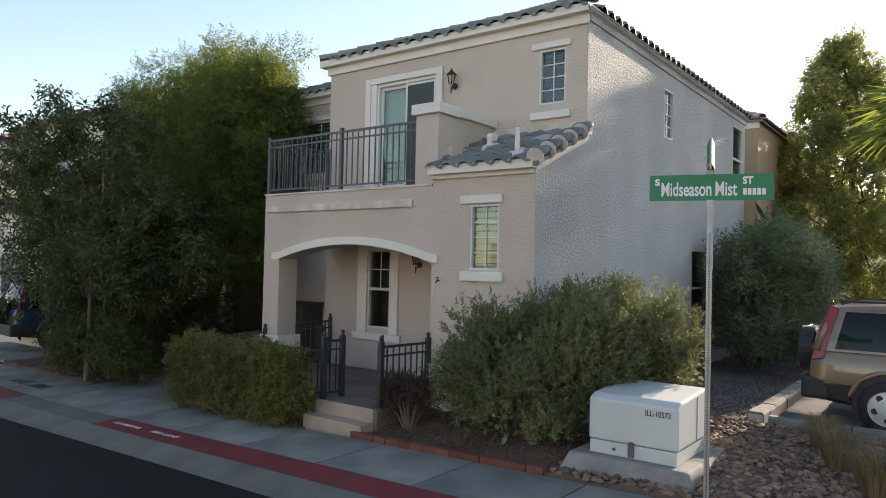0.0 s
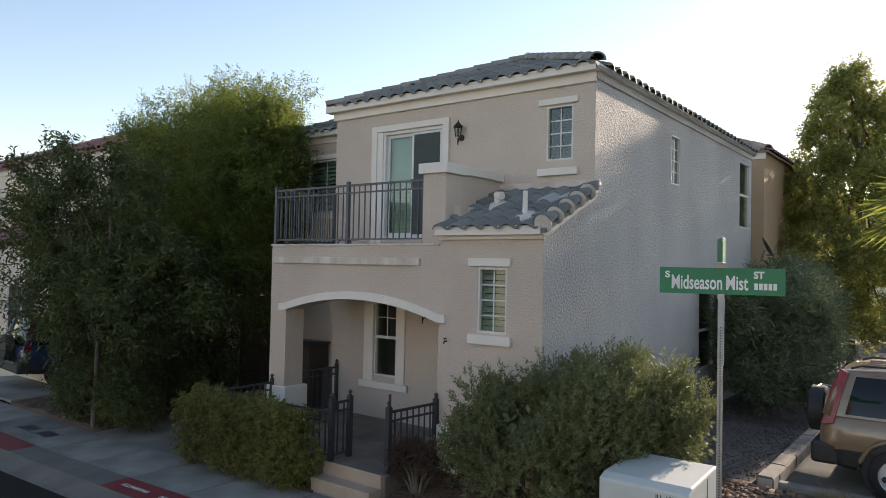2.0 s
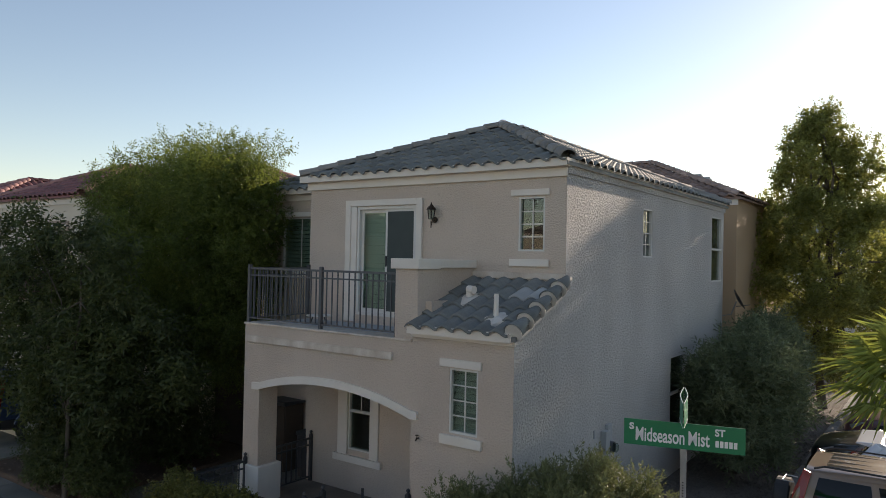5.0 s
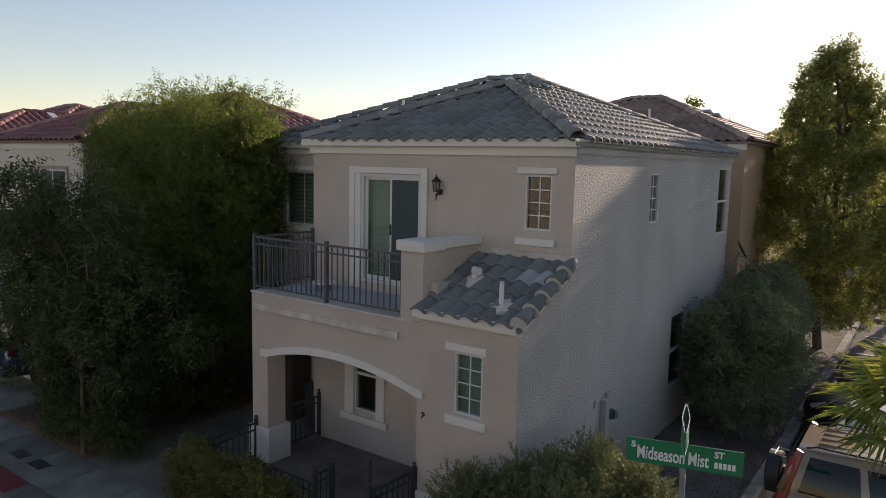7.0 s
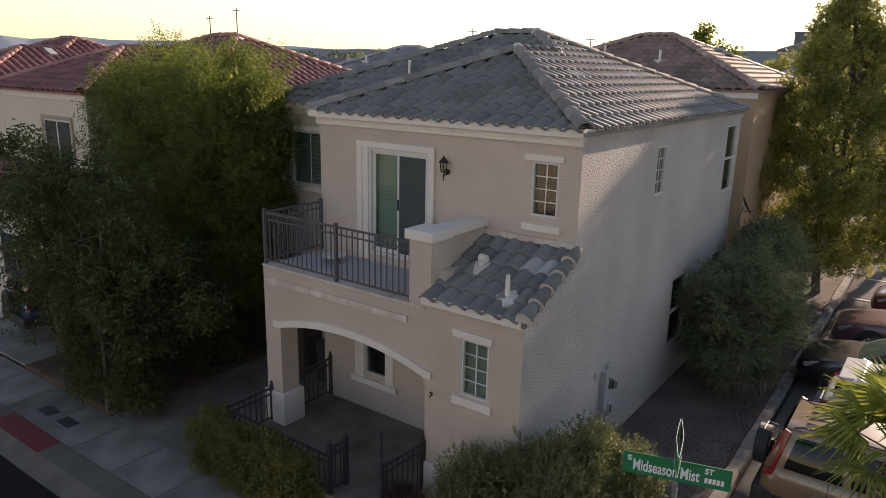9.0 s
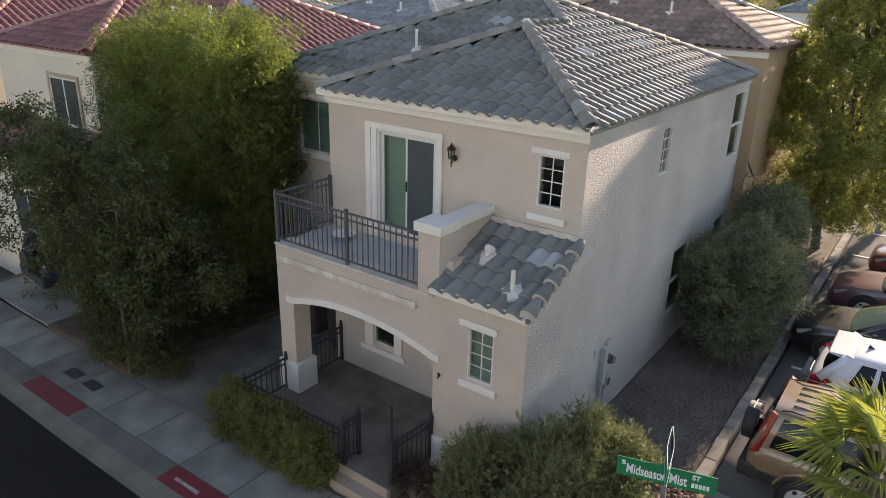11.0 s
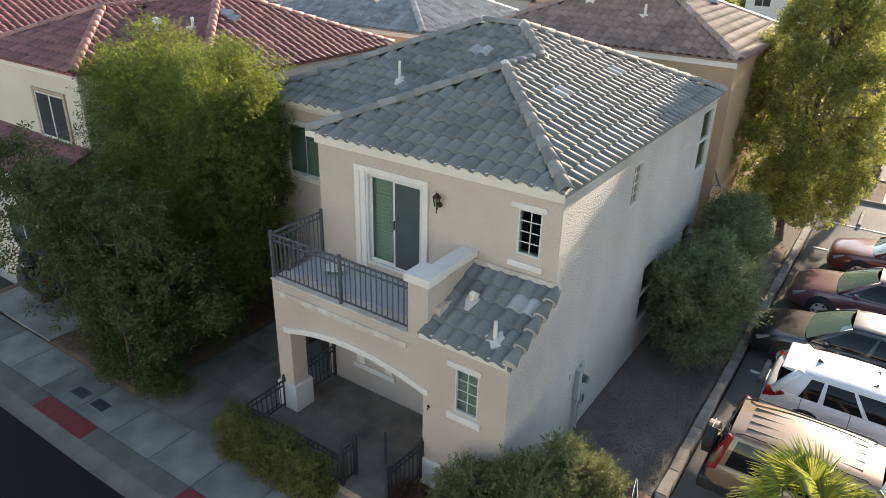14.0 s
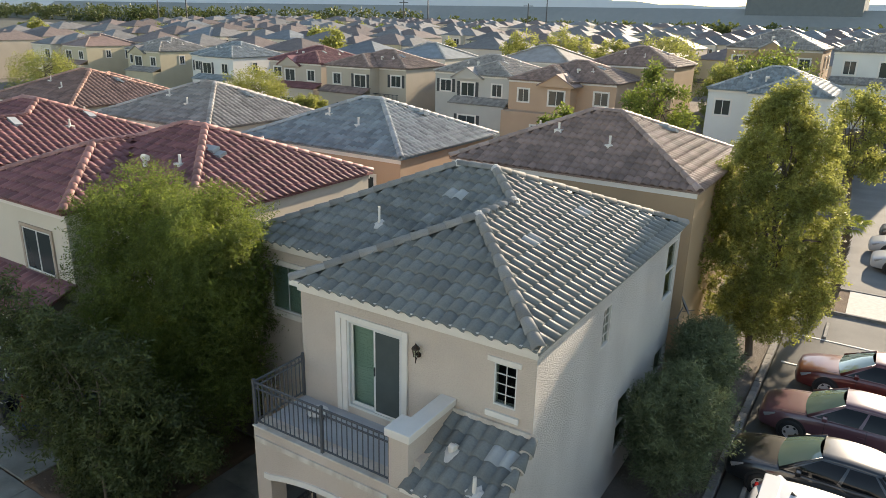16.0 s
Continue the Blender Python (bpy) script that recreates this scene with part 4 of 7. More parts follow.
for i in range(100):
    z = 0.1 + i * 0.0254
    hole.add([(-0.007, -0.0256, z - 0.006), (0.007, -0.0256, z - 0.006), (0.007, -0.0256, z + 0.006), (-0.007, -0.0256, z + 0.006)], [(0, 1, 2, 3)])
    hole.add([(0.0256, -0.007, z - 0.006), (0.0256, 0.007, z - 0.006), (0.0256, 0.007, z + 0.006), (0.0256, -0.007, z + 0.006)], [(0, 1, 2, 3)])
part("punched_holes", hole, IRON, sign, kind="stuff")
blade = part("name_plate", Shape().box(-0.55, 0.545, -0.006, 0.006, 2.925, 3.172), SIGN_GREEN, sign, "green plate with white letters")
for word, x, z, size, w in (("S", -0.50, 3.075, 0.085, 0.045), ("Midseason", -0.44, 2.972, 0.185, 0.45), ("Mist", 0.045, 2.972, 0.185, 0.19), ("ST", 0.28, 3.08, 0.09, 0.09)):
    part("lettering", text_mesh("lettering", word, size, SIGN_WHITE, w, 0.0008, 0.0035), SIGN_WHITE, blade, at=pose(x, -0.0075, z, 90, 0, 0))
for i in range(5):
    part("lettering", Shape().box(0.285 + i * 0.04, 0.315 + i * 0.04, -0.008, -0.0065, 2.975, 3.035), SIGN_WHITE, blade)
part("bracket", Shape().box(-0.03, 0.03, -0.03, 0.03, 2.88, 2.925).box(-0.035, 0.035, -0.012, 0.012, 3.172, 3.22), GALV, sign)
for sg in (-1, 1):
    s = Shape()
    bow = [(-0.42, 0.004), (-0.2, 0.022), (0.0, 0.034), (0.2, 0.022), (0.42, 0.004)]
    s.prism([(sg * (d + 0.002), y) for y, d in bow] + [(sg * d, y) for y, d in bow[::-1]], 3.22, 3.44, "z")
    cross = part("cross_plate", s, SIGN_GREEN, sign, "green cross-street plate seen on edge")
    s = Shape()
    for z in (3.216, 3.436):
        s.prism([(sg * (d + 0.004), y) for y, d in bow] + [(sg * (d - 0.001), y) for y, d in bow[::-1]], z, z + 0.008, "z")
    part("border", s, SIGN_WHITE, cross)
warn = part("notice_plate", Shape().box(0.027, 0.030, -0.15, 0.15, 2.28, 2.88), SIGN_WHITE, sign, "white parking notice plate")
for i in range(5):
    part("writing_bar", Shape().box(0.0302, 0.0306, -0.11, 0.11, 2.36 + i * 0.1, 2.40 + i * 0.1), RED_PAINT, warn)
# ---- plants ----
def leaf_mesh(name, blobs, count, length, width, mat, seed, up=0.25, hollow=0.45, spray=0.8):
    """Many single leaves in clumps (x, y, z, rx, ry, rz)."""
    rng = np.random.default_rng(seed)
    b = np.array(blobs, float)
    w = (b[:, 3] * b[:, 4] * b[:, 5]) ** (2 / 3)
    pick = rng.choice(len(b), count, p=w / w.sum())
    d = rng.normal(size=(count, 3))
    d /= np.linalg.norm(d, axis=1)[:, None]
    r = rng.uniform(0, 1, count) ** hollow
    pos = b[pick, :3] + d * b[pick, 3:] * r[:, None]
    axis = d * 0.7 + rng.normal(size=(count, 3)) * spray + (0, 0, up)
    axis /= np.linalg.norm(axis, axis=1)[:, None]
    side = np.cross(axis, rng.normal(size=(count, 3)))
    side /= np.linalg.norm(side, axis=1)[:, None]
    k = rng.uniform(0.6, 1.25, count)[:, None]
    droop = np.array((0, 0, -0.12)) * length * k
    v = np.stack((pos, pos + axis * length * 0.5 * k + side * width * 0.5 * k, pos + axis * length * k + droop, pos + axis * length * 0.5 * k - side * width * 0.5 * k), 1).reshape(-1, 3)
    me = bpy.data.meshes.new(name)
    me.vertices.add(count * 4)
    me.vertices.foreach_set("co", v.ravel())
    me.loops.add(count * 4)
    me.loops.foreach_set("vertex_index", np.arange(count * 4))
    me.polygons.add(count)
    me.polygons.foreach_set("loop_start", np.arange(count) * 4)
    me.update(calc_edges=True)
    me.materials.append(mat)
    return me


def sprig_mesh(name, blobs, count, per, stem, length, width, mat, seed, up=0.6, splay=0.55, hollow=0.3):
    """Leaves set along many short twigs that grow outwards and upwards from the clumps."""
    rng = np.random.default_rng(seed)
    b = np.array(blobs, float)
    w = (b[:, 3] * b[:, 4] * b[:, 5]) ** (2 / 3)
    pick = rng.choice(len(b), count, p=w / w.sum())
    d = rng.normal(size=(count, 3))
    d /= np.linalg.norm(d, axis=1)[:, None]
    root = b[pick, :3] + d * b[pick, 3:] * (rng.uniform(0, 1, count) ** hollow)[:, None]
    grow = d * 0.7 + rng.normal(size=(count, 3)) * 0.35 + (0, 0, up)
    grow /= np.linalg.norm(grow, axis=1)[:, None]
    a = np.cross(grow, rng.normal(size=(count, 3)))
    a /= np.linalg.norm(a, axis=1)[:, None]
    c = np.cross(grow, a)
    sl = stem * rng.uniform(0.6, 1.3, count)
    i = np.arange(per)
    turn = i * 2.4 + rng.uniform(0, 6.28, count)[:, None]
    t = (i + 0.5) / per
    pos = root[:, None] + grow[:, None] * (sl[:, None] * t)[..., None]
    rad = a[:, None] * np.cos(turn)[..., None] + c[:, None] * np.sin(turn)[..., None]
    axis = grow[:, None] * (1 - splay * (1 - 0.5 * t))[None, :, None] + rad * splay + rng.normal(size=(count, per, 3)) * 0.15
    axis /= np.linalg.norm(axis, axis=2)[..., None]
    side = np.cross(axis, rad + rng.normal(size=(count, per, 3)) * 0.6)
    side /= np.linalg.norm(side, axis=2)[..., None]
    k = rng.uniform(0.7, 1.2, (count, per))[..., None]
    v = np.stack((pos, pos + axis * length * 0.45 * k + side * width * 0.5 * k, pos + axis * length * k + (0, 0, -0.08 * length), pos + axis * length * 0.45 * k - side * width * 0.5 * k), 2).reshape(-1, 3)
    n = count * per
    me = bpy.data.meshes.new(name)
    me.vertices.add(n * 4)
    me.vertices.foreach_set("co", v.ravel())
    me.loops.add(n * 4)
    me.loops.foreach_set("vertex_index", np.arange(n * 4))
    me.polygons.add(n)
    me.polygons.foreach_set("loop_start", np.arange(n) * 4)
    me.update(calc_edges=True)
    me.materials.append(mat)
    return me


def clumps(c, r, n, size, seed, flat=1.0, low=-0.8):
    """Clumps set about an ellipsoid, for an uneven outline with gaps."""
    rng = np.random.default_rng(seed)
    out = []
    while len(out) < n:
        d = rng.normal(size=3)
        d /= np.linalg.norm(d)
        if d[2] < low:
            continue
        k = rng.uniform(0.35, 1.0) ** 0.6
        s = size * rng.uniform(0.6, 1.3)
        out.append((c[0] + d[0] * r[0] * k, c[1] + d[1] * r[1] * k, c[2] + d[2] * r[2] * k, s, s, s * flat))
    return out


def trunk_shape(base, tip, r0, limbs, seed, bend=0.3):
    rng = np.random.default_rng(seed)
    base, tip = Vector(base), Vector(tip)
    s = Shape()
    mid = [base.lerp(tip, t) + Vector((rng.uniform(-bend, bend), rng.uniform(-bend, bend), 0)) * math.sin(math.pi * t) for t in (0, 0.25, 0.5, 0.75, 1)]
    s.tube([base - Vector((0, 0, 0.15)), base + Vector((0, 0, 0.1)), *mid[1:]], [r0 * 1.35, r0, r0 * 0.85, r0 * 0.7, r0 * 0.5, r0 * 0.2], 9)
    for i, e in enumerate(limbs):
        a = mid[1 + i % 3].lerp(mid[2 + i % 3], rng.uniform(0, 1))
        e = Vector(e[:3])
        m = a.lerp(e, 0.5) + Vector((rng.uniform(-0.3, 0.3), rng.uniform(-0.3, 0.3), rng.uniform(0, 0.3)))
        s.tube([a, m, e], [r0 * 0.4, r0 * 0.25, r0 * 0.08], 6)
    return s


def inner(core, length, leaf, ob, seed):
    """Larger leaves added deep in the plant, which close its heart and darken it."""
    if core:
        size = sum((c[3] * c[4] * c[5]) ** (2 / 3) for c in core)
        k = length * 1.8
        part("inner_foliage", leaf_mesh("inner_foliage", core, int(min(9000, 22 * size / (k * k))), k, k * 0.6, leaf, seed + 500, 0.1, 0.3), leaf, ob, kind="stuff")


def tree(name, at, label, blobs, count, length, width, leaf, r0, tip, seed, limbs=14, category="tree", up=0.25, hollow=0.45, twig=None, core=None):
    ob = thing(name, pose(*at), label, category)
    part("trunk", trunk_shape((0, 0, 0), tip, r0, blobs[::max(1, len(blobs) // limbs)], seed), BARK, ob, smooth=True)
    me = sprig_mesh("crown", blobs, count, twig[0], twig[1], length, width, leaf, seed, up, twig[2], hollow) if twig else leaf_mesh("crown", blobs, count, length, width, leaf, seed, up, hollow)
    part("crown", me, leaf, ob, kind="stuff")
    inner(core, length, leaf, ob, seed)
    return ob


def bush(name, at, label, blobs, count, length, width, leaf, seed, up=0.5, stems=10, hollow=0.35, twig=None, core=None):
    ob = thing(name, pose(*at), label, "bush")
    for e in blobs[::max(1, len(blobs) // stems)]:
        part("stem", Shape().tube([(e[0] * 0.1, e[1] * 0.1, -0.1), (e[0] * 0.5, e[1] * 0.5, e[2] * 0.55), e[:3]], [0.03, 0.02, 0.006], 5), BARK, ob)
    me = sprig_mesh("foliage", blobs, count, twig[0], twig[1], length, width, leaf, seed, up, twig[2], hollow) if twig else leaf_mesh("foliage", blobs, count, length, width, leaf, seed, up, hollow)
    part("foliage", me, leaf, ob, kind="stuff")
    inner(core, length, leaf, ob, seed)
    return ob


# spreading tree between the houses
big = clumps((-0.5, 0, 4.7), (3.5, 2.3, 3.0), 230, 0.34, 11, low=-0.85) + clumps((1.2, -0.3, 6.3), (1.6, 1.4, 1.4), 48, 0.4, 12) + clumps((-1.9, 0.0, 6.4), (1.7, 1.5, 1.5), 44, 0.4, 15) + clumps((1.8, -0.5, 4.9), (1.0, 1.2, 2.0), 50, 0.36, 14) + clumps((-0.4, -0.9, 3.3), (3.3, 1.2, 1.6), 110, 0.36, 16) + clumps((2.0, -0.6, 3.7), (0.8, 0.9, 1.5), 36, 0.3, 17) + clumps((2.3, -0.2, 6.5), (0.6, 0.7, 0.6), 12, 0.34, 19) + clumps((0.6, -0.2, 7.0), (2.2, 1.0, 0.7), 12, 0.34, 22) + clumps((1.2, -0.9, 2.6), (2.0, 0.9, 1.2), 50, 0.3, 18)
tree("tree", (-10.4, 2.3, 0.05), "spreading green tree with fine leaves between two houses", big, 31000, 0.082, 0.025, LEAF_BIG, 0.2, (-0.2, 0.2, 5.6), 21, up=0.3, hollow=0.6, twig=(9, 0.26, 0.75), core=[(-0.5, 0, 4.2, 2.9, 1.7, 2.2), (1.6, -0.3, 5.6, 1.4, 1.1, 1.6), (-1.8, 0, 6.2, 1.4, 1.1, 1.3)])
# looser tree at the front of the neighbour's garden
front = clumps((-0.7, 0.4, 3.3), (2.5, 1.0, 1.4), 66, 0.2, 31) + clumps((-1.1, -0.3, 5.0), (0.85, 0.6, 0.95), 30, 0.17, 32) + clumps((0.9, 0.1, 4.7), (0.7, 0.5, 0.8), 24, 0.16, 34) + clumps((0.1, 0.3, 2.0), (2.0, 0.9, 0.9), 50, 0.24, 39) + clumps((-2.6, 0.5, 3.3), (1.9, 1.0, 1.6), 44, 0.19, 40) + clumps((0.9, 0.9, 2.6), (1.5, 0.7, 1.3), 40, 0.24, 49) + clumps((-3.4, 0.2, 4.7), (1.1, 0.7, 1.0), 30, 0.17, 58) + clumps((-4.4, 0.3, 2.9), (1.2, 0.9, 1.5), 20, 0.17, 68) + clumps((-3.0, 0.2, 1.5), (1.6, 0.7, 0.9), 18, 0.17, 69)
tree("tree", (-9.3, -1.35, 0.05), "slender broad-leaved tree with drooping dark leaves", front, 5000, 0.14, 0.042, LEAF_FRONT, 0.05, (0.2, 0.1, 4.9), 33, up=0.4, hollow=0.6, twig=(9, 0.3, 0.9), core=[(-0.2, 0.7, 2.1, 1.4, 0.4, 0.8)])
low = clumps((0, 0, 0.65), (1.75, 0.7, 0.75), 80, 0.3, 35, low=-0.5)
bush("bush", (-9.75, -0.9, 0.05), "dark overgrown shrub under the front trees", low, 5200, 0.075, 0.028, LEAF_FRONT, 36, twig=(10, 0.18, 0.8), core=[(0, 0, 0.55, 1.5, 0.5, 0.55)])
low2 = clumps((0, 0, 0.7), (1.6, 0.9, 1.0), 40, 0.35, 37, low=-0.5)
bush("bush", (-10.4, 1.6, 0.05), "dark shrub in the passage beside the house", low2, 1800, 0.085, 0.03, LEAF_FRONT, 38, twig=(10, 0.2, 0.8), core=[(0, 0, 0.6, 1.3, 0.7, 0.7)])
# large rounded bush at the house corner
rb = clumps((0.55, 0.35, 1.1), (0.8, 0.6, 0.85), 90, 0.19, 59, low=-0.6) + clumps((-0.1, -0.1, 0.8), (1.0, 0.55, 0.9), 90, 0.22, 41, low=-0.7) + clumps((1.1, 1.15, 1.1), (0.75, 0.7, 0.85), 90, 0.22, 42, low=-0.8) + clumps((0.75, 0.3, 1.0), (0.6, 0.5, 0.8), 50, 0.22, 44, low=-0.8)
bush("bush", (0.1, -0.55, 0.32), "large rounded grey-green bush at the house corner", rb, 12500, 0.058, 0.017, LEAF_BUSH, 43, up=0.9, hollow=0.5, twig=(12, 0.15, 0.5), core=[(-0.1, -0.05, 0.7, 0.85, 0.42, 0.75), (1.2, 1.2, 1.0, 0.72, 0.62, 0.75), (0.7, 0.3, 0.9, 0.5, 0.4, 0.7)])
# clipped hedge by the porch
hb = [(x + 0.07 * math.sin(9 * x + z * 7), y + 0.05 * math.sin(5 * x), z + 0.06 * math.sin(4 * x + y * 9), 0.19, 0.16, 0.16) for x in np.linspace(-1.4, 1.2, 12) for y in (-0.2, 0.14) for z in (0.2, 0.5, 0.78, 1.02)]
bush("hedge", (-4.3, -1.42, 0.1), "low clipped green hedge along the porch fence", hb, 5600, 0.045, 0.024, LEAF_HEDGE, 45, up=0.5, hollow=0.5, twig=(8, 0.1, 0.8), core=[(x, -0.03, 0.58, 0.5, 0.26, 0.5) for x in (-1.1, -0.4, 0.4, 1.1)])
# dry shrub by the steps
dr = clumps((0, 0, 0.3), (0.4, 0.3, 0.35), 16, 0.16, 47, low=-0.2)
bush("bush", (-1.45, -0.8, 0.3), "small dark reddish grassy shrub beside the porch steps", dr, 2600, 0.16, 0.012, DARK_GRASS, 48, up=1.0)
# oleanders along the side wall
oa = clumps((0, 0, 1.3), (0.95, 1.2, 1.35), 80, 0.18, 51, low=-0.8) + clumps((0.2, -0.05, 1.45), (1.2, 1.4, 1.65), 34, 0.2, 61, low=-0.4) + clumps((0.5, -0.2, 1.9), (0.8, 1.0, 1.0), 60, 0.15, 55) + clumps((0.3, -0.6, 0.8), (0.8, 0.9, 0.7), 40, 0.22, 56) + clumps((0.85, 0.2, 1.5), (0.7, 1.1, 1.25), 44, 0.16, 60)
bush("oleander", (0.95, 7.85, 0.42), "dense dark green oleander shrub by the side wall", oa, 5600, 0.15, 0.026, LEAF_OLEANDER, 52, up=0.9, hollow=0.5, twig=(10, 0.36, 0.75), core=[(0.1, 0, 1.2, 0.55, 0.75, 0.9)])
ob_ = clumps((0, 0, 1.5), (0.9, 1.6, 1.5), 110, 0.28, 53, low=-0.9) + clumps((0.1, 0.2, 2.4), (0.7, 1.1, 0.8), 50, 0.22, 57)
bush("oleander", (1.05, 10.9, 0.42), "dense oleander shrub further along the side wall", ob_, 5200, 0.15, 0.026, LEAF_OLEANDER, 54, up=0.9, hollow=0.5, twig=(10, 0.36, 0.75), core=[(0, 0, 1.4, 0.6, 1.2, 1.2)])
# tall upright tree
def column(profile, n, size, seed, lean=(0.0, 0.0)):
    """Clumps that fill an upright crown, whose radius over the height is given as (z, r)."""
    rng = np.random.default_rng(seed)
    zs, rs = [p[0] for p in profile], [p[1] for p in profile]
    out = []
    while len(out) < n:
        z = rng.uniform(zs[0], zs[-1])
        r = np.interp(z, zs, rs)
        if rng.uniform(0, max(rs)) > r + 0.2:
            continue
        a, k, q = rng.uniform(0, 6.283), rng.uniform(0.15, 1.0) ** 0.55, size * rng.uniform(0.65, 1.25)
        up = (z - zs[0]) / (zs[-1] - zs[0])
        out.append((lean[0] * up + r * k * math.cos(a), lean[1] * up + r * k * math.sin(a), z, q, q, q * 1.7))
    return out


ta = column(((0.7, 0.8), (1.6, 1.8), (3.0, 2.3), (4.8, 2.2), (6.4, 1.75), (8.0, 1.0), (9.3, 0.4)), 240, 0.28, 61, (-0.2, 0))
for k, (x, y, z0, z1) in enumerate(((-1.0, 0.0, 6.0, 8.9), (-0.3, 0.3, 7.2, 10.1), (0.6, -0.1, 6.5, 9.2), (1.5, 0.2, 4.2, 7.6), (-1.75, 0.2, 3.4, 6.8), (1.2, 0.8, 5.4, 8.4), (-0.4, -1.1, 4.6, 8.2), (1.9, -0.2, 2.6, 5.6))):
    ta += [(b[0] + x, b[1] + y, *b[2:]) for b in column(((z0, 0.58), (z0 + 0.5 * (z1 - z0), 0.46), (z1, 0.06)), 22, 0.19, 620 + k)]
tree("tree", (1.6, 16.9, 0.42), "tall upright tree with yellow-green autumn leaves", ta, 12500, 0.105, 0.055, LEAF_TALL, 0.14, (-0.1, 0, 8.6), 64, 24, up=0.7, hollow=0.6, twig=(9, 0.25, 0.8), core=[(0.0, 0, 4.4, 0.9, 0.8, 2.2)])


def palm(at, seed, label):
    rng = random.Random(seed)
    ob = thing("fan_palm", pose(*at), label, "palm")
    s = Shape().tube([(0, 0, -0.1), (0, 0, 0.4), (0, 0, 1.2), (0.02, 0, 2.6), (0.02, 0, 3.3)], [0.2, 0.19, 0.15, 0.16, 0.08], 12)
    for i in range(190):
        a, z = rng.uniform(0, 6.28), rng.uniform(0.1, 3.15)
        s.tube([(0.15 * math.cos(a), 0.15 * math.sin(a), z), (0.25 * math.cos(a), 0.25 * math.sin(a), z + 0.14)], [0.035, 0.008], 4)
    part("trunk", s, BARK, ob)
    for k in range(17):
        a, el = rng.uniform(0, 6.28), rng.uniform(-12, 80)
        m = Matrix.Translation((0.02, 0, 3.25)) @ Matrix.Rotation(a, 4, "Z") @ Matrix.Rotation(-radians(el), 4, "Y")
        L = rng.uniform(0.38, 0.66)
        f = Shape().tube([(0, 0, 0), (L * 0.5, 0, 0.03), (L, 0, 0)], [0.014, 0.011, 0.008], 4, m)
        n = 26
        for i in range(n):
            t = radians(-105 + 210 * i / (n - 1))
            r = (0.42 + 0.1 * math.cos(t)) * rng.uniform(0.92, 1.05)
            dx, dy = math.cos(t), math.sin(t)
            sag = -0.34 * rng.uniform(0.4, 1.4)
            p0, p1, p2 = (L, 0, 0), (L + dx * r * 0.55, dy * r * 0.55, 0.02), (L + dx * r, dy * r, sag * 0.6)
            wx, wy = -dy * 0.019, dx * 0.019
            f.add([p0, (p1[0] + wx, p1[1] + wy, p1[2] + 0.012), p2, (p1[0] - wx, p1[1] - wy, p1[2] + 0.012), (p1[0], p1[1], p1[2] - 0.012)], [(0, 4, 1), (0, 3, 4), (1, 4, 2), (4, 3, 2)], m)
        part("frond", f, LEAF_PALM, ob)
    return ob


palm((4.62, -0.5, 0.38), 71, "young fan palm with bright green fronds in the rock bed")
palm((3.7, 25.2, 0.42), 72, "fan palm in a bed beyond the parked cars")


def grass(at, n, h, seed, label):
    rng = random.Random(seed)
    ob = thing("ornamental_grass", pose(*at), label, "grass")
    s = Shape()
    for i in range(n):
        a, lean = rng.uniform(0, 6.28), rng.uniform(0.1, 0.9)
        hh = h * rng.uniform(0.5, 1.1)
        c, d = math.cos(a), math.sin(a)
        r0 = rng.uniform(0, 0.12)
        w = 0.003
        r1, r2 = r0 + lean * hh * 0.4, r0 + lean * hh
        s.add([(c * r0 - d * w, d * r0 + c * w, -0.02), (c * r0 + d * w, d * r0 - c * w, -0.02), (c * r1 + d * w, d * r1 - c * w, hh * 0.65), (c * r1 - d * w, d * r1 + c * w, hh * 0.65), (c * r2, d * r2, hh * rng.uniform(0.6, 0.95))], [(0, 1, 2, 3), (3, 2, 4)])
    part("blades", s, DRY_GRASS, ob, kind="stuff")
    return ob


for i, (x, y, n, h) in enumerate(((3.55, 0.3, 800, 0.5), (3.95, -0.35, 900, 0.55), (3.3, 1.1, 700, 0.48), (4.2, 0.7, 800, 0.52), (5.3, -0.2, 800, 0.52))):
    grass((x, y, bed_height(x, y)), n, h, 80 + i, "clump of dry tan ornamental grass among rocks")
# ---- parked cars ----
def paint(name, dark, light, rough=0.3):
    mat = material(name, dark, light, rough, 1.5, 200, 0.0, spec=0.5)
    b = mat.node_tree.nodes["Principled BSDF"]
    b.inputs["Coat Weight"].default_value, b.inputs["Coat Roughness"].default_value = 0.9, 0.06
    return mat


CAR_GLASS = glass_material("dark_car_glass", (0.008, 0.009, 0.01), coat=0.0)
SCREEN_GLASS = glass_material("windscreen_glass", (0.15, 0.22, 0.185))
RUBBER = material("tyre_rubber", (0.015, 0.015, 0.015), (0.03, 0.03, 0.03), 0.8, 10, 90, 0.3)
ALLOY = material("alloy_wheel", (0.5, 0.5, 0.5), (0.64, 0.64, 0.63), 0.35, 8, 80, 0.05, metal=0.25)
PLASTIC = material("black_plastic", (0.02, 0.02, 0.021), (0.036, 0.036, 0.037), 0.6, 6, 120, 0.15)
LAMP_RED = material("red_lamp_lens", (0.2, 0.008, 0.01), (0.28, 0.012, 0.014), 0.15, 8, 60, 0.0)
LAMP_CLEAR = material("clear_lamp_lens", (0.2, 0.2, 0.2), (0.34, 0.34, 0.335), 0.12, 8, 60, 0.0)
WHEELS = {}


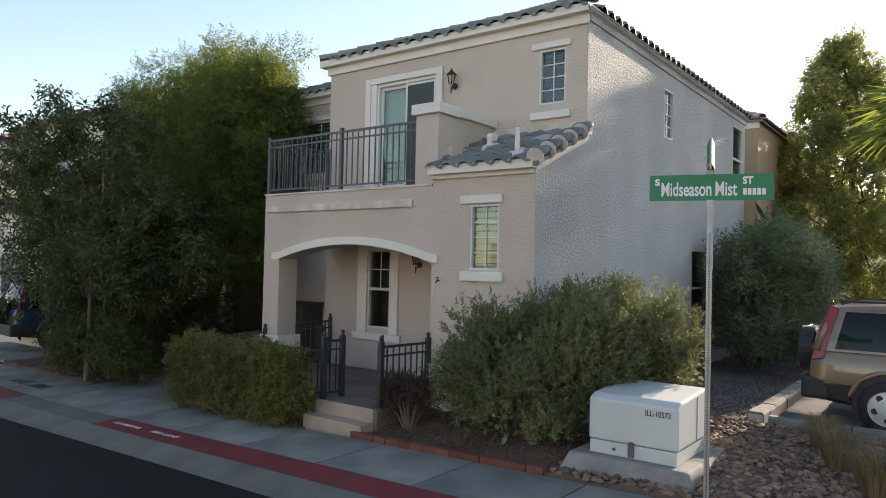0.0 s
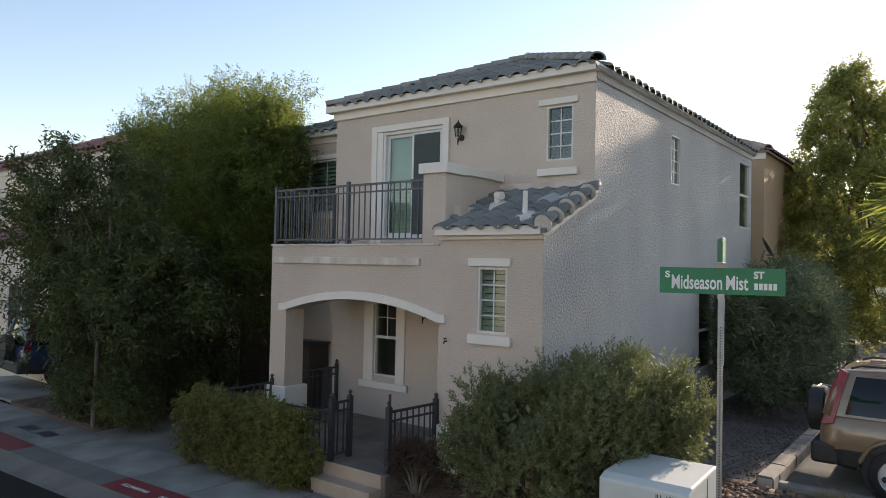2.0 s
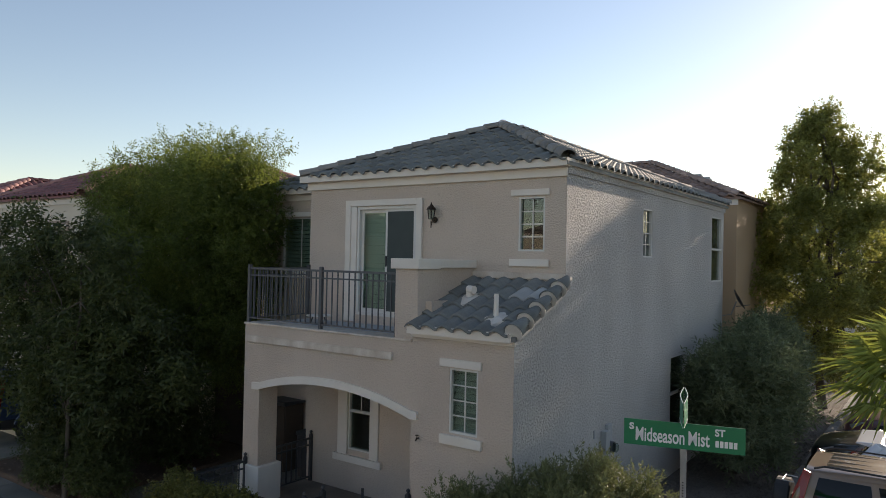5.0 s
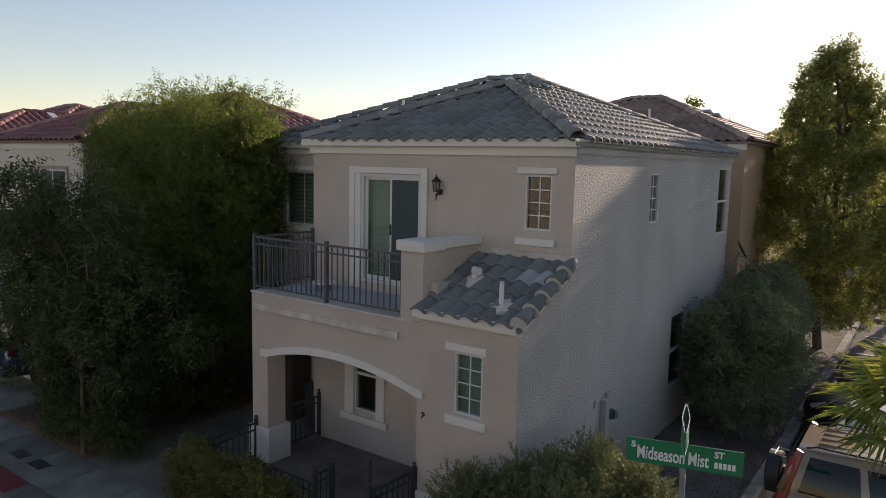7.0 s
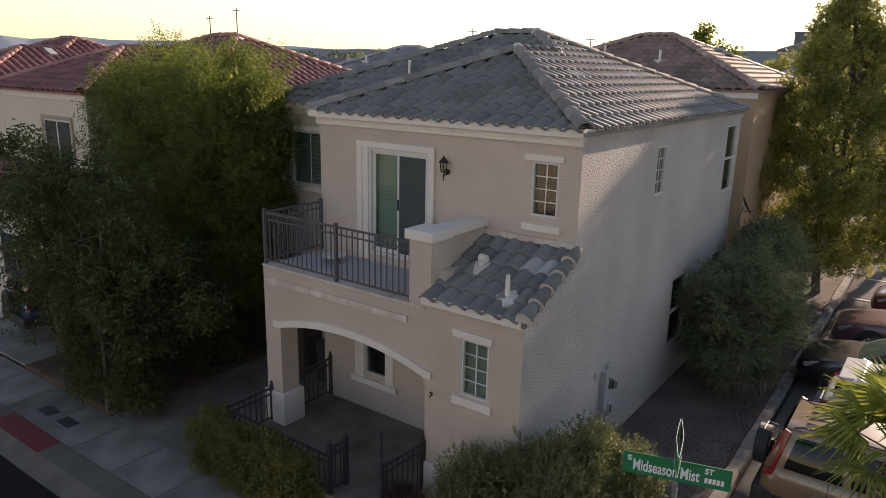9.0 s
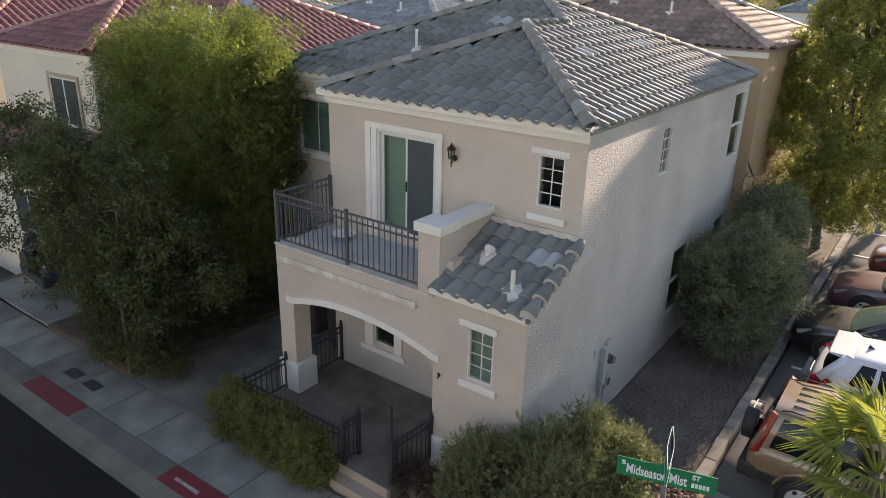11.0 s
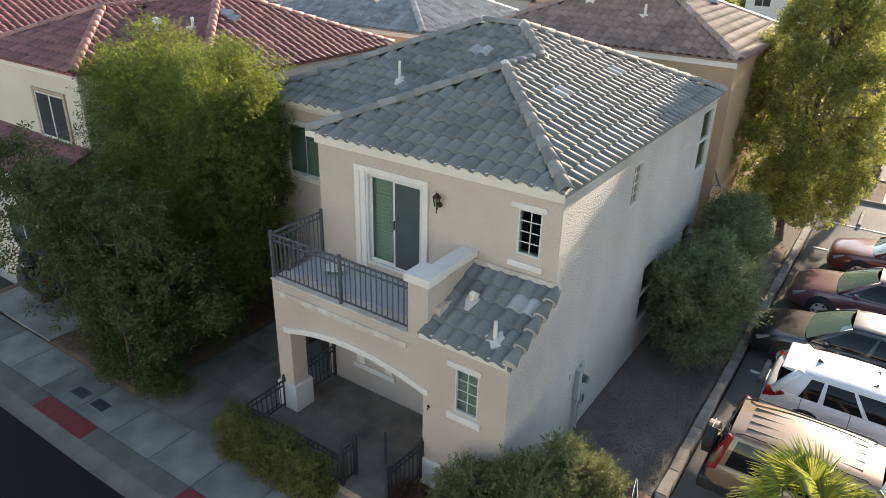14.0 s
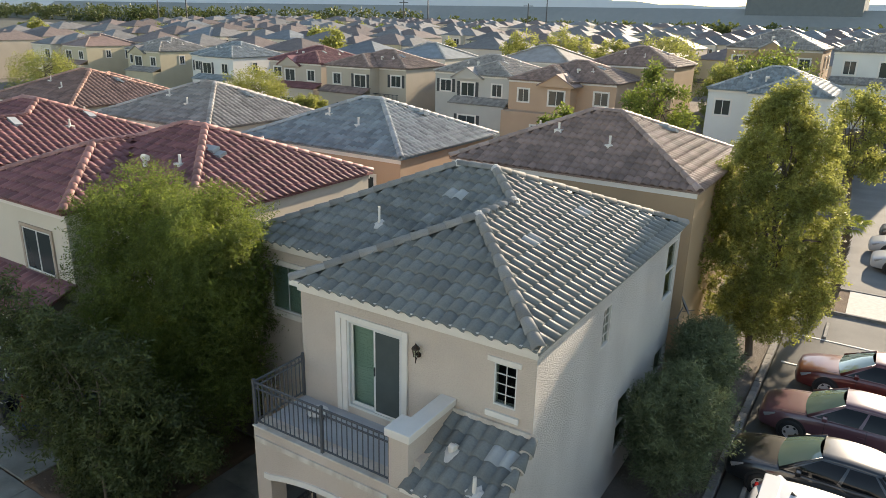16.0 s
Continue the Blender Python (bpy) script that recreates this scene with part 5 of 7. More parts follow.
def wheel(parent, x, y, r, out):
    """A wheel on its axle; out is the side it faces."""
    if r not in WHEELS:
        w = 0.21
        tyre = Shape().tube([(0, -w / 2 - 0.005, 0), (0, -w / 2, 0), (0, -w / 2 + 0.03, 0), (0, w / 2 - 0.03, 0), (0, w / 2, 0), (0, w / 2 + 0.005, 0)], [r * 0.66, r * 0.93, r, r, r * 0.93, r * 0.66], 32, caps=False)
        rim = Shape().tube([(0, 0.02, 0), (0, 0.06, 0)], [r * 0.66, r * 0.66], 28, caps=False)
        rim.tube([(0, w / 2 - 0.06, 0), (0, w / 2, 0)], [r * 0.6, r * 0.68], 28, caps=False)
        rim.tube([(0, 0.03, 0), (0, w / 2 - 0.02, 0)], [r * 0.2, r * 0.16], 14)
        for i in range(5):
            a = 2 * math.pi * i / 5
            m = Matrix.Rotation(a, 4, "Y")
            rim.add([(-0.045, 0.05, 0.05), (0.045, 0.05, 0.05), (0.03, 0.06, r * 0.66), (-0.03, 0.06, r * 0.66), (-0.035, w / 2 - 0.02, 0.05), (0.035, w / 2 - 0.02, 0.05), (0.024, w / 2 - 0.035, r * 0.66), (-0.024, w / 2 - 0.035, r * 0.66)],
                    [(4, 5, 6, 7), (0, 4, 7, 3), (1, 2, 6, 5)], m)
        rim.tube([(0, 0.03, 0), (0, 0.075, 0), (0, 0.092, 0)], [r * 0.63, r * 0.63, r * 0.3], 24)
        # dark plugs in the closed rim stand for shaded gaps between spokes
        well = Shape()
        for i in range(5):
            a = 2 * math.pi * (i + 0.5) / 5
            well.tube([(math.sin(a) * r * 0.45, 0.05, math.cos(a) * r * 0.45), (math.sin(a) * r * 0.45, 0.088, math.cos(a) * r * 0.45)], r * 0.12, 10)
        WHEELS[r] = (tyre.mesh("tyre", RUBBER, True), rim.mesh("rim", ALLOY), well.mesh("rim_opening", PLASTIC))
    ob = new("wheel")
    ob.parent = parent
    ob.matrix_basis = Matrix.Translation((x, y, r)) @ Matrix.Rotation(0 if out > 0 else math.pi, 4, "Z")
    for name, me in zip(("tyre", "rim", "rim_opening"), WHEELS[r]):
        part(name, me, None, ob)
    return ob


def ring(st):
    """Half-rounded cross-section of a car's lower body: x, half width, sill, shoulder height."""
    x, hw, zl, zt = st
    h = zt - zl
    half = [(0, zl), (hw * 0.84, zl), (hw * 0.95, zl + 0.05), (hw * 0.99, zl + h * 0.25), (hw, zl + h * 0.5), (hw * 0.995, zl + h * 0.68), (hw * 0.965, zt - 0.09), (hw * 0.92, zt - 0.025), (hw * 0.84, zt), (hw * 0.45, zt + 0.025), (0, zt + 0.032)]
    return [(x, y, z) for y, z in half] + [(x, -y, z) for y, z in half[-2:0:-1]]


def car(name, at, stations, cabin, mat, label, wheels, r, pillars, seams, low=None, group=""):
    """A car, front at +x: a lofted lower body, and a cabin of glass, pillars and roof on it.
    cabin: windscreen foot and head, rear window head and foot (x), belt height, roof height, half widths at belt and roof, radius of the rear pillar, end of the side windows."""
    ob = thing(name, at, label, "car", group)
    last = len(stations) - 1

    def spline(u):
        i = min(int(u), last - 1)
        t = u - i
        p0, p1, p2, p3 = (np.array(stations[min(max(q, 0), last)]) for q in (i - 1, i, i + 1, i + 2))
        m1, m2 = (p2 - p0) * 0.35, (p3 - p1) * 0.35
        return ring((2 * t**3 - 3 * t**2 + 1) * p1 + (t**3 - 2 * t**2 + t) * m1 + (3 * t**2 - 2 * t**3) * p2 + (t**3 - t**2) * m2)

    def section(x):
        for i in range(last):
            a, c = stations[i][0], stations[i + 1][0]
            if c <= x <= a:
                return spline(i + (a - x) / (a - c))
        return spline(last)

    def smooth_by_angle(me, limit):
        b = bmesh.new()
        b.from_mesh(me)
        for e in b.edges:
            e.smooth = len(e.link_faces) == 2 and e.calc_face_angle(0) < radians(limit)
        b.to_mesh(me)
        b.free()
        return me

    body = Shape()
    fine = [spline(i / 4) for i in range(4 * last + 1)]
    n = len(fine[0])
    for q in fine:
        body.v += [tuple(p) for p in q]
    for i in range(len(fine) - 1):
        for j in range(n):
            body.f.append((i * n + j, i * n + (j + 1) % n, (i + 1) * n + (j + 1) % n, (i + 1) * n + j))
    body.f += [tuple(range(n)), tuple((len(fine) - 1) * n + j for j in range(n))]
    part("body", smooth_by_angle(body.mesh("body", mat, True), 35), mat, ob)

    f0, f1, r1, r0, zb, zr, wb, wr, rp, tail = cabin
    L = lambda p, q, t: tuple(p[k] + (q[k] - p[k]) * t for k in range(3))

    def pane(label_, foot, head, bow, glass, inset=0.05):
        """A bowed pane across the car, from its foot line to its head line."""
        q = Shape()
        d = 1 if foot > head else -1
        for i in range(7):
            t = i / 6
            for j in range(9):
                y = -1 + j / 4
                w = (wb + (wr - wb) * t - inset) * y
                q.v.append((foot + (head - foot) * t + d * (bow * (1 - y * y) + 0.012), w, zb + 0.01 + (zr - 0.045 - zb) * t + 0.02 * math.sin(math.pi * t) + 0.03 * t * (1 - y * y)))
        q.f = [(i * 9 + j, i * 9 + j + 1, i * 9 + j + 10, i * 9 + j + 9) for i in range(6) for j in range(8)]
        return part(label_, q, glass, ob, smooth=True)
    pane("windscreen", f0, f1, 0.1, SCREEN_GLASS)
    pane("rear_window", r0, r1, 0.06, CAR_GLASS, rp + 0.03)
    cuts = [0.03, *pillars, tail]
    for sg in (1, -1):
        A, B, C, D = (f0, sg * wb, zb), (r0, sg * wb, zb), (r1, sg * wr, zr - 0.03), (f1, sg * wr, zr - 0.03)
        for c0, c1 in zip(cuts, cuts[1:]):
            q = Shape()
            for t in (0.06, 0.35, 0.65, 0.9):
                e0, e1 = L(A, D, t), L(B, C, t)
                out = 0.008 + 0.03 * math.sin(math.pi * t)
                for k in range(5):
                    g_ = L(e0, e1, c0 + 0.018 + (c1 - c0 - 0.036) * k / 4)
                    q.v.append((g_[0], g_[1] + sg * out, g_[2]))
            q.f = [(i * 5 + k, i * 5 + k + 1, i * 5 + k + 6, i * 5 + k + 5) for i in range(3) for k in range(4)]
            part("side_window", q, CAR_GLASS, ob, smooth=True)
        # cabin side in body colour behind the glass, with its frame and pillars
        q = Shape()
        for t in (0.0, 0.35, 0.65, 1.0):
            e0, e1 = L(A, D, t), L(B, C, t)
            for k in range(9):
                g_ = L(e0, e1, k / 8)
                q.v.append((g_[0], g_[1] + sg * 0.03 * math.sin(math.pi * t), g_[2]))
                q.v.append((g_[0], g_[1] + sg * (0.03 * math.sin(math.pi * t) - 0.05), g_[2]))
        for i in range(3):
            for k in range(8):
                for o in (0, 1):
                    u = i * 18 + 2 * k + o
                    q.f.append((u, u + 2, u + 20, u + 18))
        part("cabin_side", q, mat, ob, smooth=True)
        part("front_pillar", Shape().tube([A, L(A, D, 0.5), D], [0.045, 0.038, 0.034], 8), mat, ob, smooth=True)
        part("rear_pillar", Shape().tube([B, L(B, C, 0.5), C], [rp, rp * 0.95, rp * 0.8], 10), mat, ob, smooth=True)
    roof_ = Shape()
    for i in range(13):
        t = i / 12
        x = f1 + 0.03 + (r1 - f1 - 0.06) * t
        w = wr + 0.035 - 0.05 * (abs(2 * t - 1) ** 4)
        crown = 0.045 * (1 - (2 * t - 0.9) ** 2)
        for y, z in ((-1, -0.055), (-0.985, -0.02), (-0.9, 0.006), (-0.6, 0.022), (0, 0.03), (0.6, 0.022), (0.9, 0.006), (0.985, -0.02), (1, -0.055)):
            roof_.v.append((x, y * w, zr + z + crown - 0.02))
    roof_.f = [(i * 9 + j, i * 9 + j + 1, i * 9 + j + 10, i * 9 + j + 9) for i in range(12) for j in range(8)]
    roof_.f += [tuple(range(9)), tuple(range(108, 117)), *[(i * 9, i * 9 + 9, i * 9 + 17, i * 9 + 8) for i in range(12)]]
    part("roof_panel", smooth_by_angle(roof_.mesh("roof_panel", mat, True), 50), mat, ob)
    for x in seams:
        q = [Vector(p) for p in section(x)]
        for sg in (1, -1):
            part("door_seam", Shape().tube([(p.x, (p.y + 0.001) * sg, p.z) for p in q[2:8]], 0.006, 5), PLASTIC, ob)
        if x != seams[0]:
            q = [Vector(p) for p in section(x + 0.12)]
            for sg in (1, -1):
                y = (q[5].y + 0.016) * sg
                part("door_handle", Shape().box(x + 0.05, x + 0.2, min(y, y - 0.03 * sg), max(y, y - 0.03 * sg), q[5].z, q[5].z + 0.03), mat, ob, bevel=0.006)
    hood = Shape()
    for sg in (1, -1):
        pts = []
        for i in range(6):
            x = f0 + 0.08 + (stations[1][0] - f0 - 0.12) * i / 5
            q = section(x)
            pts.append((x, sg * (q[8][1] * 0.93), q[8][2] + 0.004))
        hood.tube(pts, 0.006, 5)
    part("bonnet_seam", hood, PLASTIC, ob)
    for x in wheels:
        y = section(x)[4][1]
        for sg in (1, -1):
            # a dark disc on the uncut body stands for the wheel well's shade
            part("wheel_arch", Shape().tube([(x, sg * (y - 0.05), r + 0.01), (x, sg * (y + 0.003), r + 0.01)], [r + 0.075, r + 0.07], 28), PLASTIC, ob)
            if low:
                lip = [(x + (r + 0.1) * math.cos(math.pi * k / 12), sg * (y + 0.006), r + 0.01 + (r + 0.1) * math.sin(math.pi * k / 12)) for k in range(13)]
                part("arch_flare", Shape().tube(lip, 0.035, 6), mat, ob, smooth=True)
            wheel(ob, x, sg * (y - (0.018 if low else 0.05)), r, sg)
    for sg in (1, -1):
        arm = Matrix.Scale(sg, 4, (0, 1, 0))
        part("mirror", Shape().box(f0 - 0.5, f0 - 0.37, wb + 0.04, wb + 0.2, zb + 0.03, zb + 0.15, arm).box(f0 - 0.46, f0 - 0.41, wb - 0.02, wb + 0.05, zb + 0.04, zb + 0.08, arm), mat if low is None else PLASTIC, ob, bevel=0.025)
    if low:
        q = Shape()
        xs = np.linspace(stations[0][0] - 0.02, stations[last][0] + 0.02, 18)
        for x in xs:
            w = section(x)
            for sg in (1, -1):
                q.v += [(x, sg * (w[1][1] + 0.015), w[1][2] - 0.01), (x, sg * (w[2][1] + 0.02), w[2][2]), (x, sg * (w[4][1] + 0.016), low), (x, sg * (w[4][1] - 0.01), low + 0.02)]
        q.f = [(i * 8 + k + j, i * 8 + k + j + 1, i * 8 + k + j + 9, i * 8 + k + j + 8) for i in range(17) for k in (0, 4) for j in range(3)]
        part("lower_cladding", q, PLASTIC, ob)
    return ob


LOT = 0.42
TAN = paint("tan_car_paint", (0.2, 0.13, 0.078), (0.24, 0.158, 0.094))
SUV = [(2.24, 0.60, 0.42, 0.68), (2.16, 0.80, 0.34, 0.86), (1.75, 0.875, 0.3, 0.98), (1.0, 0.89, 0.28, 1.04), (0.3, 0.89, 0.28, 1.04), (-0.7, 0.89, 0.28, 1.05), (-1.5, 0.89, 0.3, 1.06), (-2.0, 0.885, 0.34, 1.06), (-2.17, 0.86, 0.36, 1.04), (-2.23, 0.82, 0.4, 0.92)]
SUV_CABIN = (1.08, 0.42, -1.96, -2.15, 1.03, 1.66, 0.85, 0.66, 0.06, 0.95)


def suv(at, mat, label, group=""):
    ob = car("parked_suv", at, SUV, SUV_CABIN, mat, label, (1.32, -1.3), 0.345, (0.37, 0.66), (0.78, -0.3, -1.25), 0.58, group)
    part("spare_wheel_cover", Shape().tube([(-2.25, -0.05, 0.98), (-2.27, -0.05, 0.98), (-2.45, -0.05, 0.98), (-2.47, -0.05, 0.98)], [0.29, 0.33, 0.33, 0.29], 28), PLASTIC, ob, "black spare wheel cover")
    part("wheel_bracket", Shape().box(-2.3, -2.18, -0.1, 0.0, 0.8, 1.1), PLASTIC, ob)
    part("tailgate_rail", Shape().tube([(-2.2, -0.2, 1.3), (-2.36, -0.2, 1.31), (-2.36, 0.12, 1.31), (-2.2, 0.12, 1.3)], 0.011, 8), VINYL, ob, "slender white bar over the spare wheel")
    part("rear_bumper", Shape().box(-2.34, -2.0, -0.88, 0.88, 0.36, 0.66), PLASTIC, ob, bevel=0.05)
    part("front_bumper", Shape().box(2.02, 2.3, -0.82, 0.82, 0.34, 0.6), PLASTIC, ob, bevel=0.06)
    for sg in (1, -1):
        arm = Matrix.Scale(sg, 4, (0, 1, 0))
        lamp = Shape().prism([(-2.21, 0.9), (-2.06, 0.92), (-1.97, 1.3), (-1.9, 1.62), (-2.0, 1.66), (-2.12, 1.35)], 0.0, 0.05, "y")
        lamp.v = [(x, 0.845 - max(0.0, z - 1.03) * 0.27 + y, z) for x, y, z in lamp.v]
        lamp.v = [tuple(arm @ Vector(p)) for p in lamp.v]
        part("tail_light", lamp, LAMP_RED, ob, "tall red tail light", bevel=0.01)
        part("roof_rail", Shape().tube([(0.3, 0.63 * sg, 1.67), (0.2, 0.63 * sg, 1.715), (-1.75, 0.63 * sg, 1.715), (-1.88, 0.63 * sg, 1.67)], 0.014, 8), PLASTIC, ob)
        part("headlight", Shape().box(2.05, 2.22, 0.45, 0.78, 0.66, 0.82, arm), LAMP_CLEAR, ob, bevel=0.03)
    for i in range(4):
        part("roof_rib", Shape().box(-1.75, 0.15, -0.37 + i * 0.24, -0.345 + i * 0.24, 1.668, 1.704), mat, ob, bevel=0.005)
    return ob


suv(pose(5.12, 3.52, LOT), TAN, "tan compact off-road car with spare wheel on its tailgate", "parked cars")

WHITE = paint("white_car_paint", (0.66, 0.67, 0.68), (0.74, 0.75, 0.76))
HATCH = [(2.2, 0.5, 0.34, 0.56), (2.08, 0.76, 0.24, 0.7), (1.6, 0.88, 0.2, 0.83), (1.0, 0.9, 0.2, 0.91), (0.2, 0.91, 0.2, 0.93), (-0.9, 0.91, 0.2, 0.96), (-1.5, 0.905, 0.22, 0.98), (-1.95, 0.88, 0.27, 0.98), (-2.14, 0.83, 0.3, 0.9), (-2.22, 0.76, 0.36, 0.7)]
hat = car("parked_hatchback", pose(5.42, 6.75, LOT), HATCH, (1.12, 0.25, -1.62, -2.0, 0.92, 1.43, 0.84, 0.6, 0.1, 0.86), WHITE, "white hatchback car with roof spoiler parked tail to kerb", (1.36, -1.28), 0.32, (0.42, 0.7), (0.6, -0.45, -1.4), None, "parked cars")
part("spoiler", Shape().prism([(-1.5, 1.41), (-1.58, 1.452), (-1.95, 1.425), (-1.97, 1.4), (-1.75, 1.36)], -0.6, 0.6, "y"), WHITE, hat, bevel=0.012)
part("sunroof", Shape().box(-0.75, -0.15, -0.36, 0.36, 1.44, 1.472), CAR_GLASS, hat, bevel=0.005)
part("rear_bumper", Shape().box(-2.27, -2.05, -0.8, 0.8, 0.3, 0.42), PLASTIC, hat, bevel=0.04)
part("plate_bars", Shape().box(-2.235, -2.2, -0.25, 0.25, 0.62, 0.74), VINYL, hat)
for sg in (1, -1):
    arm = Matrix.Scale(sg, 4, (0, 1, 0))
    part("tail_light", Shape().prism([(-2.19, 0.74), (-2.15, 0.93), (-1.82, 0.955), (-1.75, 0.92), (-1.95, 0.8)], 0.7, 0.893, "y", arm), LAMP_RED, hat, "red wrap-round tail light", bevel=0.02)
    part("headlight", Shape().prism([(2.04, 0.56), (2.08, 0.65), (1.75, 0.76), (1.75, 0.68)], 0.5, 0.82, "y", arm), LAMP_CLEAR, hat, bevel=0.015)
part("antenna", Shape().prism([(-1.35, 1.45), (-1.2, 1.45), (-1.33, 1.54)], -0.015, 0.015, "y"), PLASTIC, hat)

SEDAN = [(2.37, 0.5, 0.32, 0.52), (2.26, 0.79, 0.22, 0.68), (1.7, 0.9, 0.19, 0.82), (1.0, 0.915, 0.18, 0.91), (0.1, 0.92, 0.18, 0.93), (-1.0, 0.92, 0.18, 0.95), (-1.7, 0.915, 0.2, 0.98), (-2.22, 0.87, 0.27, 0.97), (-2.38, 0.8, 0.32, 0.86), (-2.43, 0.74, 0.36, 0.7)]


def sedan(at, mat, label, rot=180):
    ob = car("parked_car", pose(*at, 0, 0, rot), SEDAN, (1.08, 0.2, -1.08, -1.75, 0.92, 1.43, 0.845, 0.58, 0.07, 0.95), mat, label, (1.42, -1.38), 0.325, (0.46, 0.86), (0.6, -0.4, -1.3), None, "parked cars")
    for sg in (1, -1):
        arm = Matrix.Scale(sg, 4, (0, 1, 0))
        part("headlight", Shape().prism([(2.17, 0.54), (2.22, 0.63), (1.9, 0.745), (1.88, 0.66)], 0.52, 0.835, "y", arm), LAMP_CLEAR, ob, bevel=0.02)
        part("tail_light", Shape().box(-2.41, -2.2, 0.5, 0.84, 0.72, 0.9, arm), LAMP_RED, ob, bevel=0.02)
    part("grille", Shape().box(2.3, 2.385, -0.42, 0.42, 0.36, 0.5), PLASTIC, ob, bevel=0.02)
    return ob


BLACK = paint("black_car_paint", (0.012, 0.013, 0.015), (0.02, 0.021, 0.023))
MAROON = paint("pale_maroon_car_paint", (0.13, 0.055, 0.065), (0.17, 0.075, 0.085))
REDCAR = paint("red_car_paint", (0.12, 0.022, 0.018), (0.16, 0.03, 0.023))
SILVER = paint("silver_car_paint", (0.36, 0.37, 0.38), (0.44, 0.45, 0.46))
BLUE = paint("blue_car_paint", (0.02, 0.04, 0.09), (0.03, 0.055, 0.12))
sedan((4.75, 9.4, LOT), BLACK, "black saloon car parked nose to the kerb")
sedan((5.05, 12.55, LOT), MAROON, "dusty maroon saloon car parked nose to the kerb")
sedan((5.65, 15.9, LOT), REDCAR, "red saloon car parked nose to the kerb")
sedan((7.2, 31.0, LOT), SILVER, "silver car parked far along the lot")
sedan((7.0, 34.0, LOT), SILVER, "silver car parked beside another silver one")
sedan((7.4, 37.2, LOT), BLACK, "dark car parked at the far side of the lot")
part("neighbour_drive", Shape().box(-16.6, -13.0, -1.42, 3.3, -0.3, 0.11), CONCRETE, None, "concrete drive of the house next door", kind="structure")
suv(pose(-14.9, 1.6, 0.11, 0, 0, 84), BLUE, "dark blue off-road car on the neighbour's drive")
# stall lines
for i, y in enumerate((4.9, 7.85, 10.75, 13.75, 17.0, 19.9)):
    ln = part("parking_line", Shape().box(2.7, 7.2, y - 0.05, y + 0.05, LOT, LOT + 0.018), WHITE_PAINT, None, "white painted parking stall line", kind="structure")

# wheel stops and the bed at the end of the lot
for x, y in ((3.8, 20.8), (3.0, 7.95)):
    stop = thing("wheel_stop", pose(x, y, LOT), "worn grey concrete wheel stop in a parking stall", "wheel stop", "wheel stops")
    part("block", Shape().prism([(-0.08, 0.0), (0.08, 0.0), (0.05, 0.13), (-0.05, 0.13)], -0.85 if y > 10 else -0.5, 0.85 if y > 10 else 0.5, "y"), KERB, stop, bevel=0.012)
part("lot_bed", Shape().box(2.9, 16.0, 23.1, 26.2, LOT - 0.1, LOT + 0.07), SOIL, None, "dark gravel bed at the end of the parking lot", kind="structure")
for b in ((2.75, 16.0, 22.95, 23.1), (2.75, 16.0, 26.2, 26.35), (2.75, 2.9, 23.1, 26.2)):
    part("bed_kerb", Shape().box(*b, LOT - 0.1, LOT + 0.13), KERB, None, "pale concrete kerb round the bed", kind="structure", bevel=0.015)
part("bed_path", Shape().box(4.3, 5.9, 23.12, 26.18, LOT, LOT + 0.1), MORTAR, None, "pale concrete path across the bed", kind="structure", bevel=0.01)
# ---- neighbouring houses ----
def tint(name, c, k=0.22, rough=0.85):
    return material(name, [v * (1 - k) for v in c], [v * (1 + k) for v in c], rough, 0.5, 30, 0.35)


def tile_tint(name, c):
    return material(name, [v * 0.75 for v in c], [v * 1.5 for v in c], 0.6, 1.3, 40, 0.35, spread=0.25, spec=0.45)


WALLS = {"cream": tint("cream_stucco", (0.62, 0.55, 0.45), 0.1), "tan": tint("tan_stucco", (0.41, 0.285, 0.175), 0.1), "peach": tint("peach_stucco", (0.50, 0.33, 0.22), 0.1), "grey": tint("grey_stucco", (0.50, 0.46, 0.41), 0.1), "yellow": tint("yellow_stucco", (0.50, 0.43, 0.30), 0.1), "blush": tint("blush_stucco", (0.50, 0.415, 0.335), 0.1), "sand": tint("sand_stucco", (0.47, 0.40, 0.315), 0.1), "white": tint("white_stucco", (0.66, 0.64, 0.6), 0.08)}
TILES = {"maroon": tile_tint("maroon_roof_tile", (0.175, 0.07, 0.072)), "brown": tile_tint("brown_roof_tile", (0.22, 0.15, 0.125)), "grey": tile_tint("grey_roof_tile", (0.24, 0.22, 0.20)), "blue": tile_tint("blue_grey_roof_tile", (0.20, 0.225, 0.235)), "rust": tile_tint("rust_roof_tile", (0.19, 0.115, 0.095))}
RIDGE_TINT = {t.name: tile_tint("pale_" + k + "_ridge_tile", c) for (k, t), c in zip(TILES.items(), ((0.33, 0.16, 0.14), (0.32, 0.23, 0.195), (0.34, 0.31, 0.285), (0.31, 0.32, 0.32), (0.36, 0.20, 0.15)))}
DARKGLASS = glass_material("far_window_glass", (0.045, 0.055, 0.055), 0.12, 0.2)


